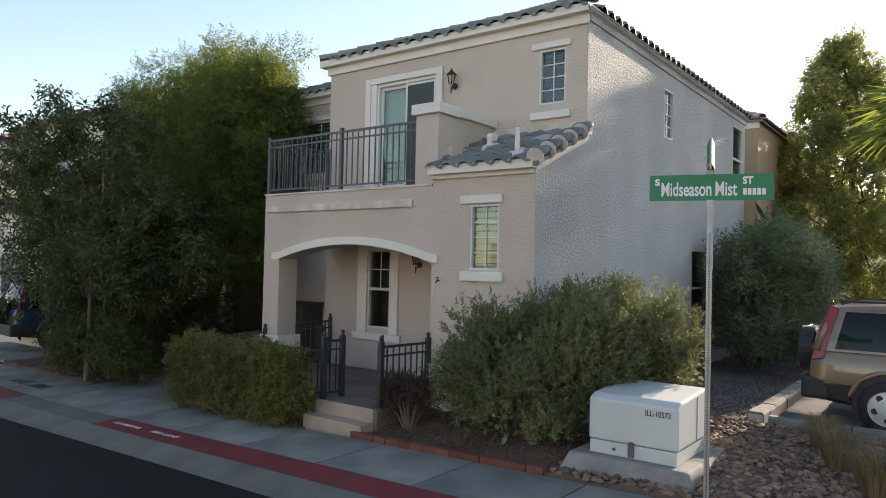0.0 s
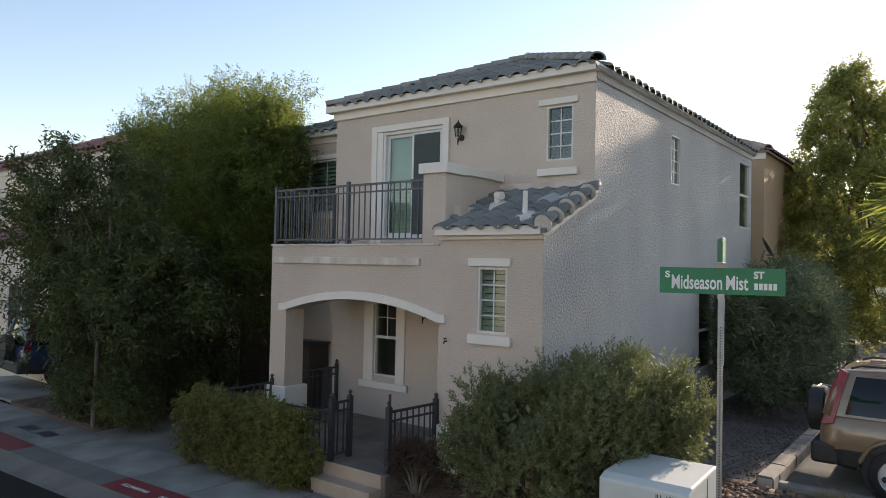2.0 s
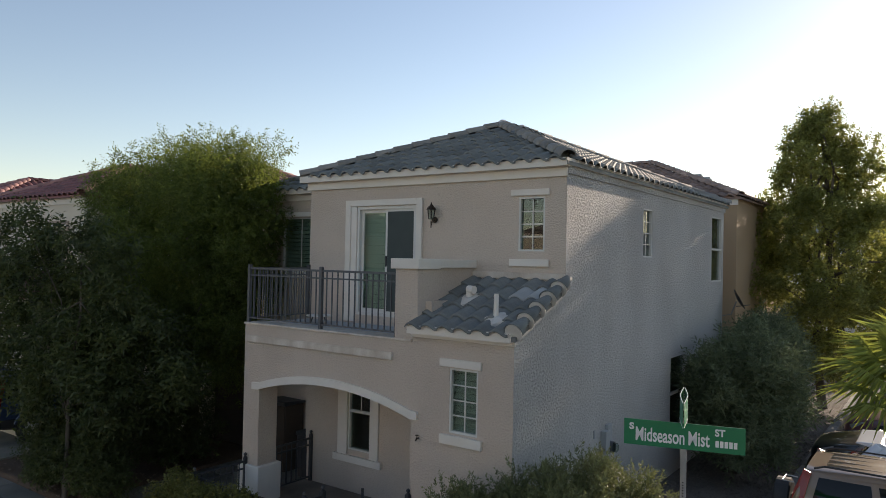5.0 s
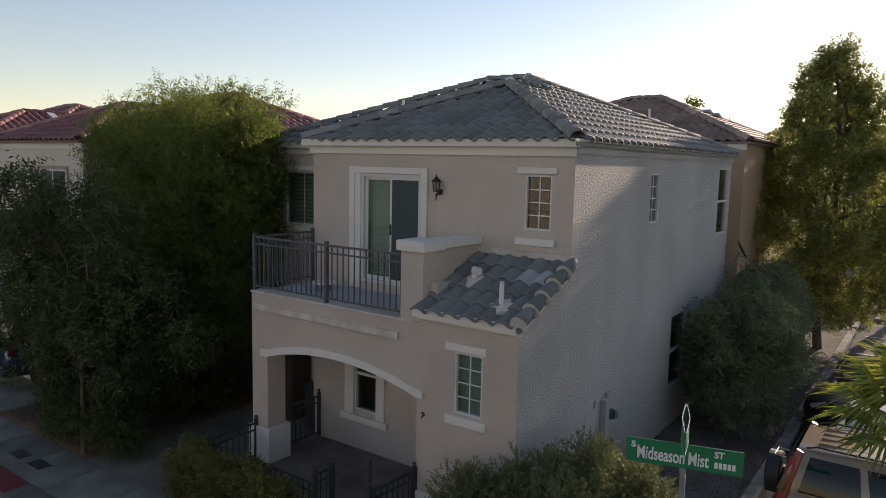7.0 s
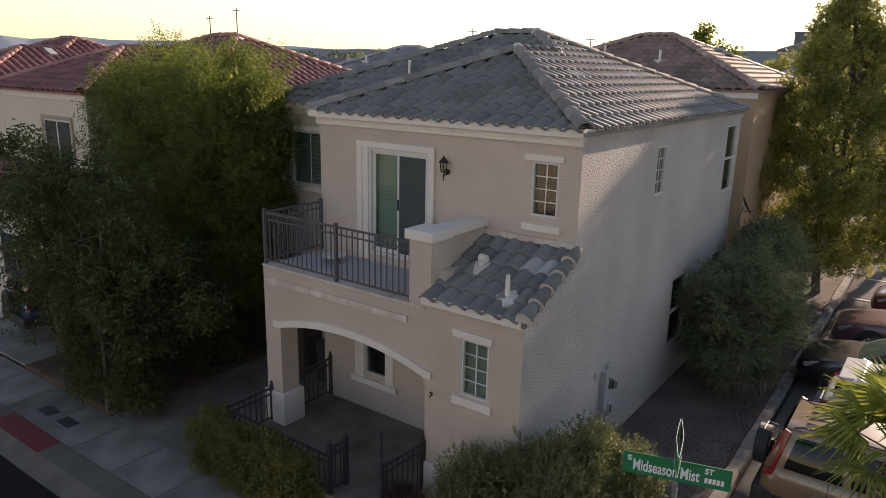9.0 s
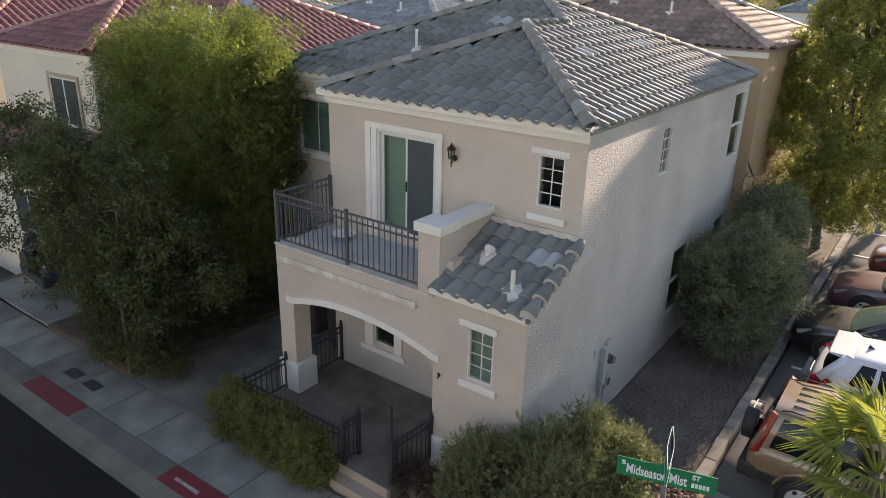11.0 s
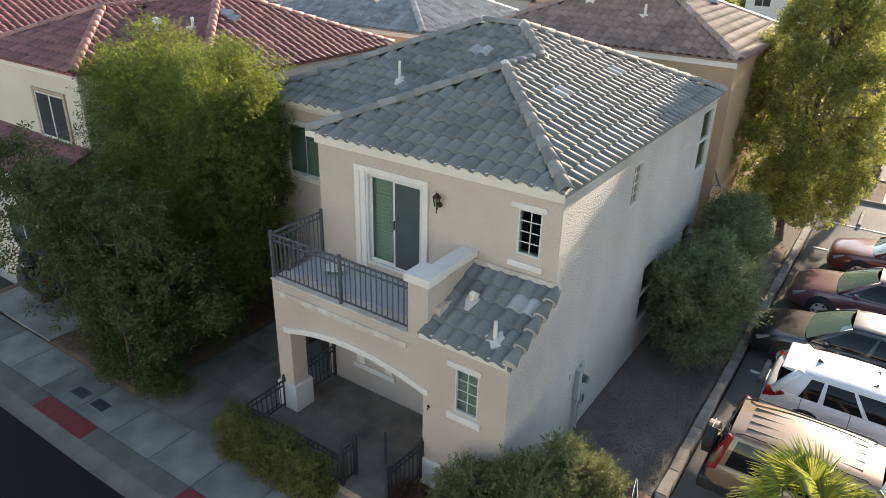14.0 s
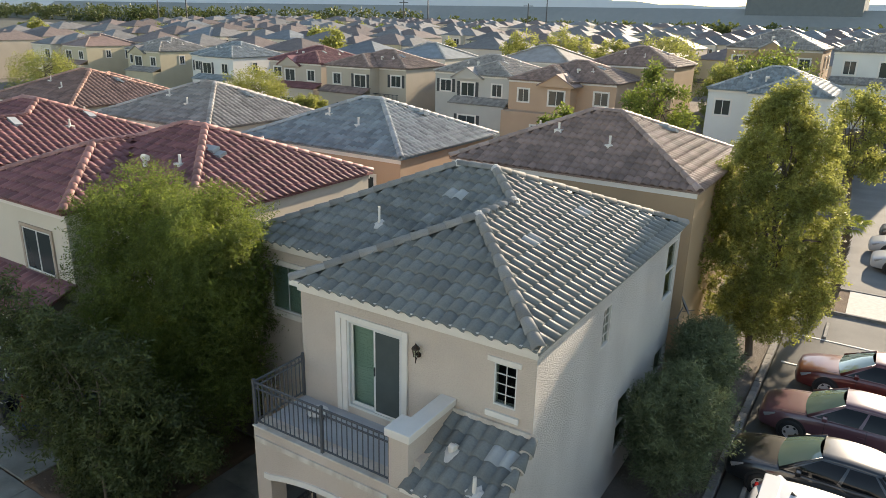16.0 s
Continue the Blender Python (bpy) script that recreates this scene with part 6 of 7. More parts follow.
def far_tiles(name, c):
    """Rows of tiles for roofs too far off to build tile by tile."""
    mat = tile_tint(name, c)
    n, l = mat.node_tree.nodes, mat.node_tree.links
    co = n.new("ShaderNodeTexCoord")
    wv = n.new("ShaderNodeTexWave")
    wv.bands_direction, wv.wave_profile = "Z", "SAW"
    wv.inputs["Scale"].default_value, wv.inputs["Distortion"].default_value, wv.inputs["Detail Scale"].default_value = 2.0, 1.2, 6.0
    l.new(co.outputs["Object"], wv.inputs["Vector"])
    bp = n.new("ShaderNodeBump")
    bp.inputs["Strength"].default_value, bp.inputs["Distance"].default_value = 0.8, 0.05
    l.new(wv.outputs["Fac"], bp.inputs["Height"])
    l.new(bp.outputs[0], n["Principled BSDF"].inputs["Normal"])
    return mat


FAR_TILES = {k: far_tiles("far_" + k + "_tiles", c) for k, c in (("brown", (0.155, 0.12, 0.105)), ("grey", (0.165, 0.158, 0.15)), ("blue", (0.15, 0.165, 0.175)))}
TB = tile_shape(steps=6)
TILE_V, TILE_F = np.array(TB.v), np.array(TB.f)
CAP_V, CAP_F = np.array(CAP.v), np.array(CAP.f)


def joined(name, places, verts, faces, mat):
    """Many alike pieces in one mesh."""
    M = np.array([[list(r) for r in m] for m in places])
    v = np.einsum("nij,kj->nki", M[:, :3, :3], verts) + M[:, None, :3, 3]
    f = faces[None] + (np.arange(len(places)) * len(verts))[:, None, None]
    me = bpy.data.meshes.new(name)
    me.from_pydata(v.reshape(-1, 3).tolist(), [], f.reshape(-1, faces.shape[1]).tolist())
    me.materials.append(mat)
    me.polygons.foreach_set("use_smooth", [True] * len(me.polygons))
    return me


def simple_window(parent, u0, u1, z0, z1, y, sign, axis="y", shutters=False, trim=TRIM, far=False):
    win = new("window")
    win.parent = parent
    put = (lambda s, a, b, c, d, e, f: s.box(a, b, min(c, d), max(c, d), e, f)) if axis == "y" else (lambda s, a, b, c, d, e, f: s.box(min(c, d), max(c, d), a, b, e, f))
    s = Shape()
    for a, b, c, d in ((u0 - 0.1, u0, z0 - 0.1, z1 + 0.1), (u1, u1 + 0.1, z0 - 0.1, z1 + 0.1), (u0, u1, z1, z1 + 0.1), (u0, u1, z0 - 0.1, z0)):
        put(s, a, b, y, y + sign * 0.05, c, d)
    if not far:
        part("window_trim", s, trim, win)
        s = Shape()
    m = (u0 + u1) / 2
    for a, b, c, d in ((u0, u0 + 0.05, z0, z1), (u1 - 0.05, u1, z0, z1), (m - 0.025, m + 0.025, z0, z1), (u0, u1, z0, z0 + 0.05), (u0, u1, z1 - 0.05, z1)):
        put(s, a, b, y, y + sign * 0.03, c, d)
    part("window_frame", s, VINYL, win)
    s = Shape()
    put(s, u0, u1, y, y + sign * 0.015, z0, z1)
    part("pane", s, DARKGLASS, win)
    if shutters:
        for a, b in ((u0 - 0.42, u0 - 0.11), (u1 + 0.11, u1 + 0.42)):
            s = Shape()
            put(s, a, b, y, y + sign * 0.035, z0 - 0.08, z1 + 0.08)
            part("shutter", s, IRON, win)
    return win


def neighbour(at, mirror, wall, tile, label, near=True, lower=True, rear_windows=True, shutters=False, balcony=False, eave=6.5, far=False, main=(-5.1, -3.7), narrow=True, main_trim=TRIM, gable=False, group="houses of the estate"):
    """A house of the same estate plan: a broad block with a narrower front wing. Front at -y, right edge at x=0."""
    ob = thing("house", at, label, "house", group)
    X = lambda x: x * mirror
    bx = lambda s, a, b, *r: s.box(min(X(a), X(b)), max(X(a), X(b)), *r)
    e = eave
    up, down = [(-8.9, 3.2), (-5.6, 3.2), (-5.6, WY), (0, WY), (0, 10.9), (-8.9, 10.9)], [(-5.6, 0.1), (0, 0.1), (0, WY), (-5.6, WY)]
    part("wall", Shape().prism([(X(x), y) for x, y in up], -0.5, e - 0.02, "z"), wall, ob)
    part("porch_wall", Shape().prism([(X(x), y) for x, y in down], -0.5, 3.7, "z"), wall, ob)
    trims = [(-5.65, 0.03, WY - 0.04, WY), (-8.94, -5.65, 3.16, 3.2), (-8.94, 0.03, 10.9, 10.94)]
    for q in trims[:1] if far else trims:
        part("eave_trim", bx(Shape(), *q, e - 0.23, e - 0.02), TRIM, ob)
    planes = [[(X(x), y, z - EAVE + e) for x, y, z in (c if mirror > 0 else [c[1], c[0], *c[:1:-1]])] for c in PLANES.values()]
    low_c = [(X(-5.7), 0.0, 3.75), (X(0.1), 0.0, 3.75), (X(0.1), WY, 4.35), (X(-5.7), WY, 4.35)]
    if lower:
        planes.append(low_c if mirror > 0 else [low_c[1], low_c[0], low_c[3], low_c[2]])
    f = lambda p: (X(p[0]), p[1], p[2] - EAVE + e)
    lines = [(f((RX, FY, EAVE)), f(apexF)), (f((LX, FY, EAVE)), f(apexF)), (f(joinR), f(apexR)), (f((RX, BY, EAVE)), f(apexR)), (f((ML, BY, EAVE)), f(apexL)), (f((ML, MY, EAVE)), f(apexL)), (f(apexF), f(joinR)), (f(apexL), f(apexR))]
    if near or not far:
        for c in planes:
            deck("roof", [c], tile, ob)
    else:
        deck("roof", planes, tile, ob)
    places = [m for a, b in lines for m in cap_places(a, b)]
    if not far:
        part("ridge_tiles", joined("ridge_tiles", places, CAP_V, CAP_F, RIDGE_TINT.get(tile.name, RIDGE)), None, ob, kind="stuff")
    if near:
        places = [m for c in planes for m in tile_places(c)]
        part("roof_tiles", joined("roof_tiles", places, TILE_V, TILE_F, tile), tile, ob, kind="stuff")
        for x, y, h in ((-6.2, 5.0, 0.3), (-3.2, 8.6, 0.28), (-5.4, 9.2, 0.35), (-1.7, 7.0, 0.3)):
            z = roof_z(x, y) - EAVE + e
            part("vent_pipe", Shape().tube([(X(x), y, z - 0.05), (X(x), y, z + h)], 0.045, 8).box(X(x) - 0.14, X(x) + 0.14, y - 0.14, y + 0.14, z - 0.1, z + 0.04), TRIM, ob)
        for x, y in ((-6.6, 6.1), (-6.3, 6.1), (-2.4, 5.2), (-2.4, 8.3)):
            z = roof_z(x, y) - EAVE + e
            part("roof_patch", Shape().prism([(-0.3, -0.14), (0.3, -0.14), (0.34, 0.14), (-0.26, 0.14)], 0.0, 0.1, "z", Matrix.Translation((X(x), y, z - 0.01)) @ (Matrix.Rotation(math.atan(PITCH), 4, "X") if y < 7 and x < -4 else Matrix.Rotation(math.atan(PITCH) * mirror, 4, "Y"))), TILE_PALE, ob)
        z = roof_z(-5.0, 4.6) - EAVE + e
        part("vent_hood", Shape().tube([(X(-5.0), 4.6, z - 0.05), (X(-5.0), 4.6, z + 0.28)], 0.07, 10).tube([(X(-5.0) - 0.05, 4.6, z + 0.3), (X(-5.0) + 0.22, 4.55, z + 0.3)], 0.1, 10), TRIM, ob)
    if gable:
        gm = (main[0] + main[1]) / 2
        part("gable", Shape().prism([(X(gm - 1.5), e - 0.45), (X(gm + 1.5), e - 0.45), (X(gm + 1.5), e - 0.3), (X(gm), e + 0.62), (X(gm - 1.5), e - 0.3)], WY - 0.28, WY + 2.2, "y"), wall, ob)
        gs = Shape()
        for q in (-1, 1):
            gs.prism([(X(gm), e + 0.62), (X(gm + q * 1.7), e - 0.42), (X(gm + q * 1.7), e - 0.32), (X(gm), e + 0.74)], WY - 0.4, WY + 2.4, "y")
        part("gable_roof", gs, tile, ob)
    w = lambda a, b, *r, **k: simple_window(ob, min(X(a), X(b)), max(X(a), X(b)), *r, far=far, **k)
    w(*main, 4.35, 5.7, WY, -1, shutters=shutters, trim=main_trim)
    w(-8.3, -7.1, 4.5, 5.7, 3.2, -1, shutters=shutters)
    if not far and narrow:
        w(-1.9, -0.9, 4.5, 5.7, WY, -1)
    w(-4.6, -2.8, 1.2, 2.6, 0.1, -1, shutters=shutters)
    if rear_windows:
        w(-7.6, -6.2, 4.4, 5.6, 10.9, 1)
        w(-3.0, -1.6, 4.4, 5.6, 10.9, 1)
    if not far:
        simple_window(ob, 4.8, 5.6, 4.7, 5.8, X(0), mirror, "x")
    simple_window(ob, 8.2, 9.4, 4.5, 5.8, X(0), mirror, "x", far=far)
    if balcony:
        br = new("balcony")
        br.parent = ob
        part("balcony_rail", bx(bx(Shape(), -8.8, -5.7, 1.9, 1.94, 3.75, 3.8), -8.8, -5.7, 1.9, 1.94, 2.95, 3.0), IRON, br)
        for i in range(20):
            x = X(-8.75 + i * 0.16)
            part("baluster", bar_mesh(0.78, 0.012, IRON), IRON, br, at=Matrix.Translation((x, 1.92, 2.98)))
        part("balcony_floor", bx(Shape(), -8.9, -5.6, 1.8, 3.2, 2.7, 2.95), wall, br)
    return ob


neighbour(pose(-20.1, 0, 0), -1, WALLS["cream"], TILES["maroon"], "cream stucco house with maroon tile roof next door", main=(-4.7, -3.15), narrow=False, main_trim=STEP)
neighbour(pose(-22.3, 0.4, 0), 1, WALLS["cream"], TILES["maroon"], "cream stucco house with maroon tile roof two doors away")
neighbour(pose(-9.15, 24.3, 0.43, 0, 0, 180), 1, WALLS["tan"], TILES["brown"], "tan stucco house with brown tile roof behind")
neighbour(pose(-20.7, 24.6, 0, 0, 0, 180), 1, WALLS["peach"], TILES["blue"], "peach stucco house with blue-grey tile roof")
neighbour(pose(-32.2, 24.6, 0, 0, 0, 180), 1, WALLS["cream"], TILES["grey"], "cream stucco house with grey tile roof")
neighbour(pose(-44.2, 24.8, 0, 0, 0, 180), 1, WALLS["sand"], TILES["rust"], "tan stucco house with rust-brown tile roof")
WIDE = Matrix.Diagonal((1.12, 1.0, 1.0, 1.0))   # the third row has broader houses
neighbour(pose(-27.6, 52.4, 0) @ WIDE, 1, WALLS["grey"], TILES["grey"], "grey stucco house with shuttered windows", shutters=True, gable=True)
neighbour(pose(-26.9, 50.6, 0) @ WIDE, -1, WALLS["peach"], TILES["brown"], "peach stucco house with brown tile roof", lower=False, gable=True)
neighbour(pose(-51.0, 51.8, 0) @ WIDE, -1, WALLS["sand"], TILES["brown"], "tan stucco house with dark shutters and balcony", shutters=True, balcony=True)
neighbour(pose(-52.4, 52.4, 0) @ WIDE, 1, WALLS["blush"], TILES["maroon"], "pinkish stucco house with maroon tile roof", gable=True)
neighbour(pose(-67.0, 52.2, 0) @ WIDE, 1, WALLS["white"], TILES["blue"], "white stucco house with blue-grey roof and shutters", shutters=True)
neighbour(pose(-84.0, 54.0, 0) @ WIDE, 1, WALLS["yellow"], TILES["grey"], "yellow stucco house with grey tile roof", gable=True)
neighbour(pose(-103.4, 55.0, 0) @ WIDE, 1, WALLS["yellow"], TILES["brown"], "yellow stucco house with brown tile roof", near=False)
neighbour(pose(0.6, 47.5, 0.5), 1, WALLS["white"], TILES["blue"], "white stucco house with blue-grey tile roof", lower=False)
neighbour(pose(-35.5, 76.5, 0.9, 0, 0, 180), 1, WALLS["cream"], TILES["grey"], "cream stucco house with grey roof seen over another", near=False)
neighbour(pose(-22.8, 72.0, 1.3, 0, 0, 180), 1, WALLS["tan"], TILES["brown"], "tan stucco house with brown roof behind a willow", lower=False)
neighbour(pose(-52.0, 77.0, 0.6, 0, 0, 180), 1, WALLS["cream"], TILES["blue"], "cream stucco house with blue roof among trees", lower=False, near=False)
sheet("hill_terrace", -17.0, 60.0, 59.0, 84.0, 20, 10, lambda x, y: 0.5 + 2.8 * min(1.0, max(0.0, (y - 59.0) / 4.0)), GRAVEL, "raised gravel terrace behind the parking lot", 0.0)
neighbour(pose(-2.2, 66.5, 3.2), 1, WALLS["tan"], TILES["grey"], "tan stucco house with brown-grey roof on the slope", gable=True)
neighbour(pose(-1.0, 63.8, 3.3), -1, WALLS["white"], TILES["grey"], "white stucco house with grey roof on the slope", balcony=True)

# the far estate: copies of a few plain houses
far_kinds = []
for i, (wk, tk) in enumerate((("cream", "grey"), ("sand", "brown"), ("blush", "brown"), ("grey", "grey"), ("yellow", "brown"), ("cream", "blue"), ("sand", "grey"))):
    far_kinds.append(neighbour(pose(-118 - 12 * i, 54.5, 0), 1 if i % 2 else -1, WALLS[wk], FAR_TILES[tk], wk + " stucco house with tiled roof further off", near=False, lower=i % 2 == 0, rear_windows=False, far=True))
rng = random.Random(5)
rows = [(77, 180, -170, -56), (89, 0, -170, -14), (100, 180, -180, 45), (126, 180, -190, 50), (138, 0, -210, 60), (164, 180, -220, 60), (177, 0, -240, 70), (205, 180, -250, 70), (220, 0, -270, 80), (250, 180, -290, 80), (268, 0, -300, 90), (298, 180, -330, 90)]
for y, rot, xa, xb in rows:
    x = xa + rng.uniform(0, 5)
    while x < xb:
        step = rng.uniform(10.6, 12.5)
        if rng.random() < 0.93:
            copy_thing(far_kinds[rng.randrange(7)], pose(x, y + rng.uniform(-1, 1), far_rise(y), 0, 0, rot))
        x += step


def estate_tree(at, label, leaf, h, r, count, length, width, seed):
    b = clumps((0, 0, h * 0.58), (r, r, h * 0.38), 46 if count < 5000 else 110, r * (0.27 if count < 5000 else 0.2), seed)
    t = thing("tree", at, label, "tree", "estate trees")
    part("trunk", trunk_shape((0, 0, 0), (0, 0, h * 0.8), 0.14, b[::4], seed + 10), BARK, t)
    part("crown", leaf_mesh("crown", b, count, length, width, leaf, seed, hollow=0.6), leaf, t, kind="stuff")
    return t


# trees that stand nearest behind the houses
for i, (x, y, leaf, h, r, label) in enumerate((
        (-6.8, 30.5, LEAF_BIG, 10.4, 2.2, "broad willow-like tree behind the tan house"),
        (2.9, 41.2, LEAF_TALL, 9.2, 2.0, "tall yellow-green tree at the end of the lot"),
        (-11.5, 29.3, LEAF_BIG, 7.6, 1.7, "small green tree before a house"),
        (-50.3, 41.8, LEAF_TALL, 7.0, 3.4, "yellow-green tree between two rows of houses"),
        (-41.3, 39.9, LEAF_TALL, 5.2, 1.8, "small yellow-green tree between houses"),
        (-85.2, 39.7, LEAF_TALL, 7.2, 4.2, "rounded yellow-green tree at the end of a row"),
        (-8.4, 57.1, LEAF_TALL, 9.6, 2.2, "yellow-green tree beside a dark hedge"),
        (-5.6, 61.6, LEAF_BIG, 10.6, 5.0, "wide dark green tree at the foot of the slope"),
        (-38.5, 77.9, LEAF_TALL, 10.4, 3.6, "yellow-green tree over the roofs"),
        (-34.1, 83.4, LEAF_TALL, 10.8, 3.6, "bright green tree over the roofs"),
        (-27.7, 82.3, LEAF_TALL, 9.6, 2.8, "rounded tree over the roofs"),
        (-21.4, 84.1, LEAF_TALL, 10.4, 4.2, "broad yellow-green tree over the roofs"))):
    estate_tree(pose(x, y, far_rise(y) - 0.1), label, leaf, h, r, 12500 if y < 60 else 7000, 0.2 if y < 60 else 0.3, 0.1 if y < 60 else 0.16, 200 + 20 * i)
kinds = [estate_tree(pose(-18 + 12 * i, 61 + i, 0.2), "rounded leafy garden tree among the houses", leaf, h, r, 1900, 0.42, 0.24, 330 + 20 * i) for i, (leaf, h, r) in enumerate(((LEAF_BIG, 6.0, 2.4), (LEAF_TALL, 7.0, 2.0), (LEAF_FRONT, 5.5, 2.6)))]
spots = []
for k in range(60):
    y = rng.choice((83, 95, 107, 132, 170, 212, 262))
    spots.append((rng.uniform(-200, -28 if y < 90 else 40), y + rng.uniform(-2, 2), rng.uniform(0.8, 1.4), rng.randrange(3)))
for x, y, k, n in spots:
    c = copy_thing(kinds[n], pose(x, y, far_rise(y) - 0.1, 0, 0, rng.uniform(0, 360)))
    c.scale = (k, k, k)
# low sheets under the far estate
sheet("estate_street", -400.0, 2.4, 37.0, 46.0, 4, 4, lambda x, y: 0.0, ASPHALT_LOT, "grey estate street between the rows of houses", 0.0)
sheet("estate_ground", -400.0, 2.4, 13.0, 37.0, 4, 4, lambda x, y: -0.02, GRAVEL, "gravel yards of the far estate", 0.0)
sheet("estate_yards", -400.0, 2.4, 46.0, 64.0, 4, 4, lambda x, y: -0.02, GRAVEL, "gravel yards of the next row of houses", 0.0)
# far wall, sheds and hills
# distance haze is put into the grey of the bank and boundary wall
HILL_NEAR = material("haze_toned_bank", (0.20, 0.215, 0.21), (0.30, 0.31, 0.30), 1.0, 0.02, 0.3, 0)
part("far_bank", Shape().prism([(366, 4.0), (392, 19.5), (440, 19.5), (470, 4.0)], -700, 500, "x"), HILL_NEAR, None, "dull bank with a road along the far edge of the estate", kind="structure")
part("far_wall", Shape().box(-950, 300, 352, 353, 3.0, 11.5), HILL_NEAR, None, "boundary wall behind the estate, haze in its grey colour", kind="structure")
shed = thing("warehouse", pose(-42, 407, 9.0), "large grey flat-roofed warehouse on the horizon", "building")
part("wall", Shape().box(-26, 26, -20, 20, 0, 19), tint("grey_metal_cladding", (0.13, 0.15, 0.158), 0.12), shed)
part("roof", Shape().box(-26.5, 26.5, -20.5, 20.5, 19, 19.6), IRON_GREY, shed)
s = Shape()
rg = random.Random(9)
N = 120
for i in range(N + 1):
    a = math.pi * (0.05 + 1.1 * i / N)
    h = 85 + 45 * (0.5 + 0.5 * math.sin(i * 0.31)) * (0.6 + 0.4 * math.sin(i * 0.113 + 1)) + rg.uniform(0, 14)
    s.v += [(3600 * math.cos(a), 3600 * math.sin(a), -5), (3700 * math.cos(a), 3700 * math.sin(a), h)]
for i in range(N):
    s.f.append((2 * i, 2 * i + 2, 2 * i + 3, 2 * i + 1))
# the haze before the hills is put into their pale colour
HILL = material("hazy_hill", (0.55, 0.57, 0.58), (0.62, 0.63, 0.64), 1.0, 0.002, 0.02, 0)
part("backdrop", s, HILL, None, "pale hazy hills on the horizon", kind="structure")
# power poles beyond the estate
for x, y, top in ((-263.2, 187.1, 26.9), (-254.5, 194.5, 30.5), (-178.5, 245.6, 18.8), (-170.9, 252.7, 23.8), (-135.3, 276.8, 18.6), (-129.1, 282.2, 21.6)):
    z = far_rise(y) - 0.6
    pole = thing("power_pole", pose(x, y, z), "tall slender power pole on the horizon", "pole", "power poles")
    part("mast", Shape().tube([(0, 0, 0), (0, 0, top - z)], [0.34, 0.2], 8), PLASTIC_GREY, pole)
    part("crossarm", Shape().box(-2.2, 2.2, -0.12, 0.12, top - z - 1.2, top - z - 0.9), PLASTIC_GREY, pole)
# far woods behind the estate
wr = np.random.default_rng(77)
belt = [(x, wr.uniform(318, 348), 4.5 + wr.uniform(1, 5.0 if x > -230 else 9.0), 5.0, 5.0, 3.4) for x in wr.uniform(-850, 120, 360)]
part("tree_belt", leaf_mesh("tree_belt", belt, 24000, 2.2, 1.3, LEAF_FRONT, 79), LEAF_FRONT, None, "dark green belt of trees before the boundary wall", kind="stuff")
wood = [(wr.uniform(-1.6, 0.5) * d, d, 0.02 * d + 3, 0.012 * d, 0.012 * d, 5.0) for d in (wr.uniform(420, 1300) for k in range(600))]
part("far_woods", leaf_mesh("far_woods", wood, 20000, 2.6, 1.6, LEAF_FRONT, 78), LEAF_FRONT, None, "scattered dark green trees on the far plain", kind="stuff")
# unseen houses across the street, behind the viewer, set back for bounced light
for i in range(5):
    c = copy_thing(far_kinds[i], pose(-26 + 11.5 * i, -21.0, 0, 0, 0, 180))
# ---- pieces: roof tiles, pavement slabs, kerb blocks, bricks ----
PATCHES = ((-1.5, 4.75, 0.22, 0.3), (-1.5, 7.7, 0.22, 0.3), (-4.6, 5.6, 0.31, 0.2))


def patched(m):
    """Whether a tile belongs to one of the patches of pale replacement tiles."""
    return any(abs(m.translation.x - x) < rx and abs(m.translation.y - y) < ry for x, y, rx, ry in PATCHES)


NEAR = []
for key in ("front_wing", "right"):
    NEAR += tile_places(PLANES[key])
NEAR.sort(key=lambda m: m.translation.y + 0.4 * abs(m.translation.x + 2))
low_tiles = tile_places(LOW)
for k, m in enumerate(low_tiles):
    pale = abs(m.translation.y - 0.72) < 0.16 and -0.8 < m.translation.x < -0.22
    part("roof_tile", TILE_MESH_PALE if pale else TILE_MESH, None, low_roof, at=m)
for m in [q for q in NEAR[:270] if not patched(q)]:
    part("roof_tile", TILE_MESH, None, roof, at=m)
rest = [q for q in NEAR[:270] if patched(q)] + NEAR[270:] + [m for key in ("wing_left", "main_front", "back", "left") for m in tile_places(PLANES[key])]
pale = [m for m in rest if patched(m)]
rest = [m for m in rest if not patched(m)]
for m in pale:
    part("roof_tile", TILE_MESH_PALE, None, roof, at=m)
own = tile_shape()
part("roof_tiles", joined("roof_tiles", rest, np.array(own.v), np.array(own.f), TILE), TILE, roof, kind="stuff")
for a, b in (((RX, FY, EAVE), apexF), ((LX, FY, EAVE), apexF), (joinR, apexR), ((RX, BY, EAVE), apexR), ((ML, BY, EAVE), apexL), ((ML, MY, EAVE), apexL), (apexF, joinR), (apexL, apexR)):
    for m in cap_places(a, b, 0.37, 0.06):
        part("ridge_tile", CAP_MESH, None, roof, at=m)
for p in (apexF, apexR, apexL, joinR):
    part("ridge_mortar", Shape().tube([(p[0], p[1], p[2] + 0.02), (p[0], p[1], p[2] + 0.12), (p[0], p[1], p[2] + 0.18)], [0.17, 0.13, 0.05], 9), MORTAR, roof)
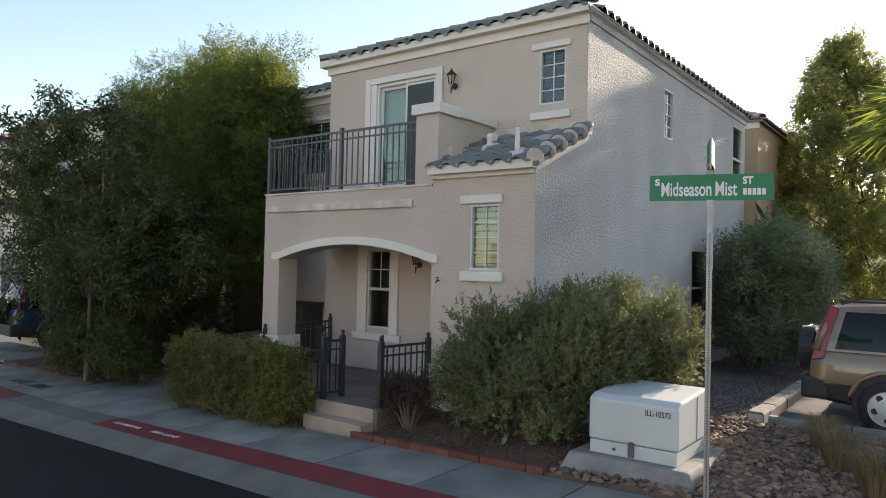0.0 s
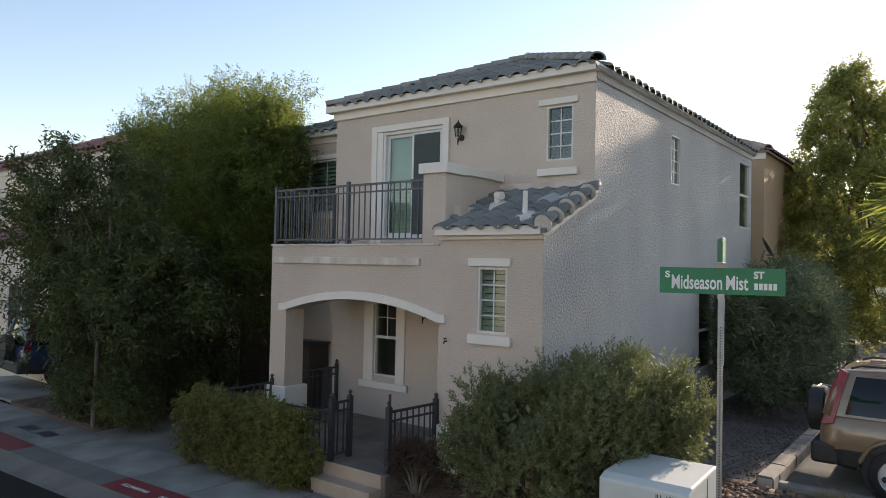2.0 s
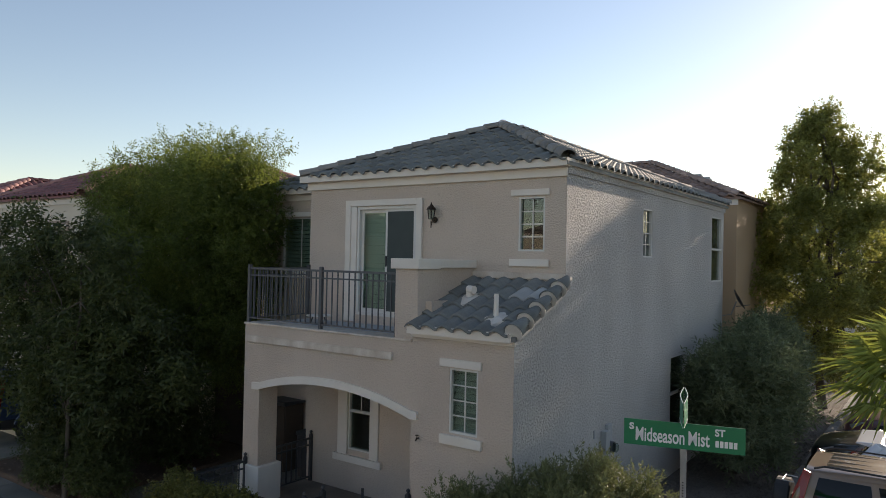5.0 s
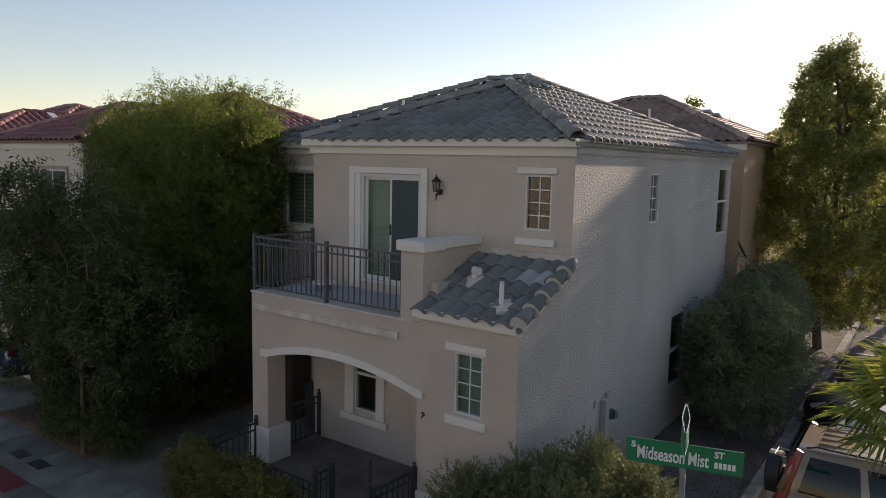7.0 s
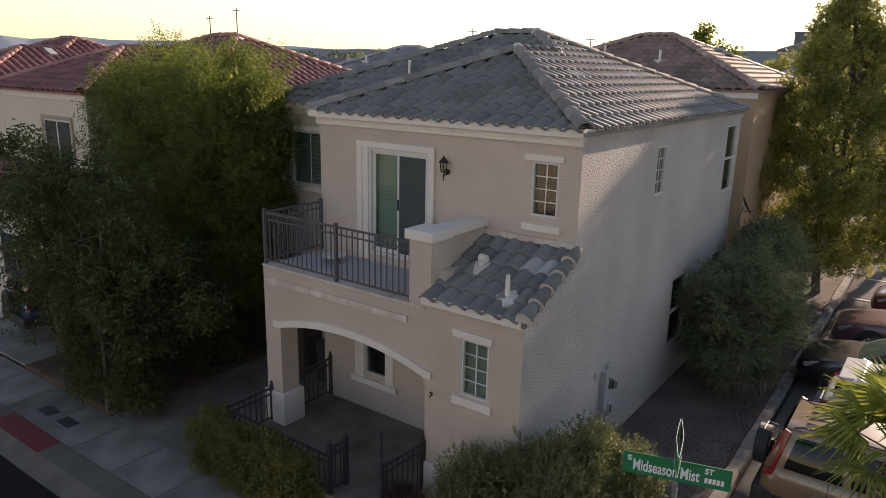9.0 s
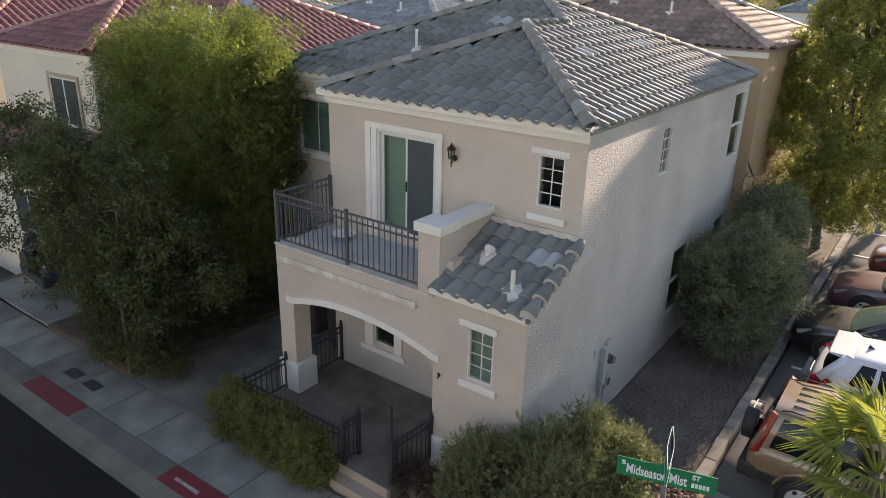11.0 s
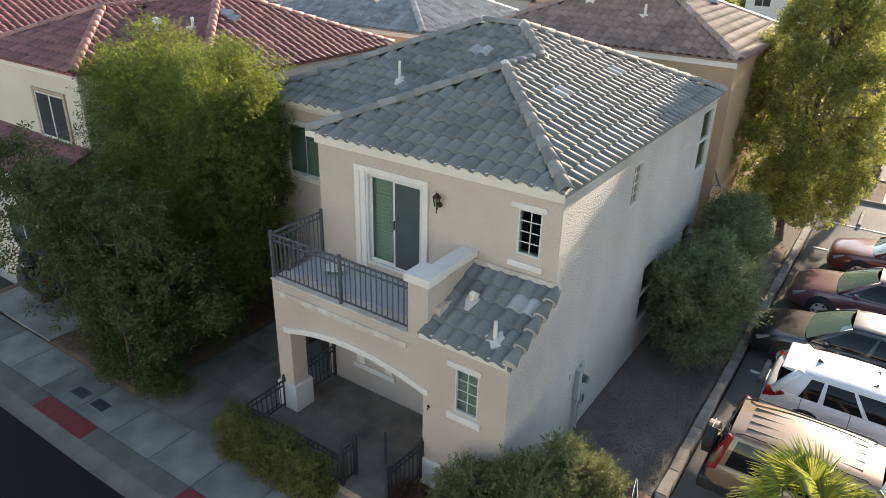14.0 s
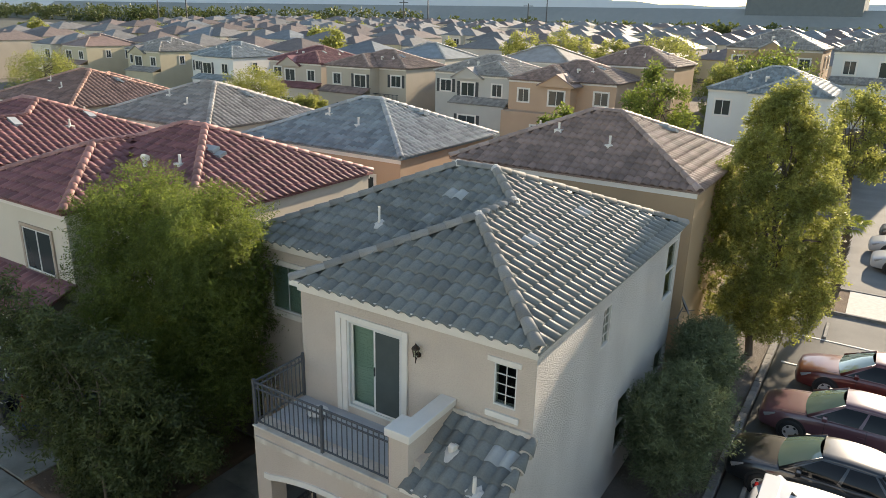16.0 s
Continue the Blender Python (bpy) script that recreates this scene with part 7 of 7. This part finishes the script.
# barrel tiles down the lower roof's rake, with mortared ends
RAKE = Shape()
for v, r in ((0.0, 0.146), (0.36, 0.07), (0.0, 0.136)):
    RAKE.v += [(math.cos(math.pi * i / 10) * r, v, math.sin(math.pi * i / 10) * r * 0.9) for i in range(11)]
for i in range(10):
    RAKE.f += [(i, i + 1, 12 + i, 11 + i), (22 + i, 23 + i, i + 1, i)]
RAKE_MESH = RAKE.mesh("rake_tile", TILE, True)
for m in cap_places((0.06, LOWY, LOWZ + 0.02), (0.06, LOWTOP, LOWZ + (LOWTOP - LOWY) * PITCH + 0.02), 0.3, 0.05):
    part("rake_tile", RAKE_MESH, None, low_roof, at=m)
    part("mortar_plug", Shape().tube([(0, 0.004, -0.012), (0, 0.05, -0.01)], [0.13, 0.11], 16), MORTAR, low_roof, at=m)
# pavement slabs
walk_root = thing("pavement", pose(0, 0, 0), "pale concrete pavement slabs with cut joints", "pavement", kind="structure")
x = -34.0
rng = random.Random(3)
while x < 6.0:
    w = 1.42
    sl = math.degrees(math.atan((rise(x + w) - rise(x)) / w))
    s = Shape().box(0, w - 0.022, -2.585, -1.44, -0.1, 0.012)
    part("slab", s, CONCRETE, walk_root, at=Matrix.Translation((x, 0, rise(x) + rng.uniform(-0.002, 0.002))) @ pose(0, 0, 0, 0, -sl, 0))
    x += w
drive = thing("driveway", pose(0, 0, 0), "stained concrete driveway slabs in shade", "driveway", kind="structure")
for i in range(2):
    for j in range(3):
        x0, y0 = -9.05 + i * 1.43, -1.425 + j * 1.54
        part("slab", Shape().box(x0, x0 + 1.415, y0, y0 + 1.525, -0.1, 0.012 + rise(x0) * 0.5), CONCRETE, drive)
# kerb blocks round the parking lot
kerb_root = thing("lot_kerb", pose(0, 0, 0), "pale concrete kerb blocks round the parking lot", "kerb", kind="structure")
KB = Shape().prism([(0.0, -0.5), (0.23, -0.5), (0.23, 0.10), (0.205, 0.13), (0.025, 0.13), (0.0, 0.10)], 0.0, 0.39, "y").mesh("kerb_block", KERB)
for i in range(49):
    part("kerb_block", KB, None, kerb_root, at=pose(2.16, 2.3 + i * 0.4, LOT + rng.uniform(-0.008, 0.008), 0, rng.uniform(-2, 2), rng.uniform(-1.2, 1.2)))
part("kerb_mortar", Shape().box(2.18, 2.37, 2.3, 21.9, -0.3, LOT + 0.10), MORTAR, kerb_root)
KB2 = Shape().prism([(0.0, -0.5), (0.16, -0.5), (0.16, 0.10), (0.14, 0.13), (0.02, 0.13), (0.0, 0.10)], 0.0, 0.98, "x").mesh("kerb_block", KERB)
for i in range(14):
    part("kerb_block", KB2, None, kerb_root, at=pose(2.48 + i * 1.0, 2.12, LOT))
# red edging bricks of the planting bed
edge = thing("brick_edging", pose(0, 0, 0), "row of red edging bricks along the planting bed", "edging", kind="structure")
BM = Shape().box(0, 0.2, -0.05, 0.05, -0.06, 0.06).mesh("brick", BRICK)
for i in range(14):
    x = -1.95 + i * 0.208
    part("brick", BM, None, edge, at=pose(x, -1.38 + rng.uniform(-0.012, 0.012), rise(x) + 0.03, rng.uniform(-4, 4), 0, rng.uniform(-3, 3)))
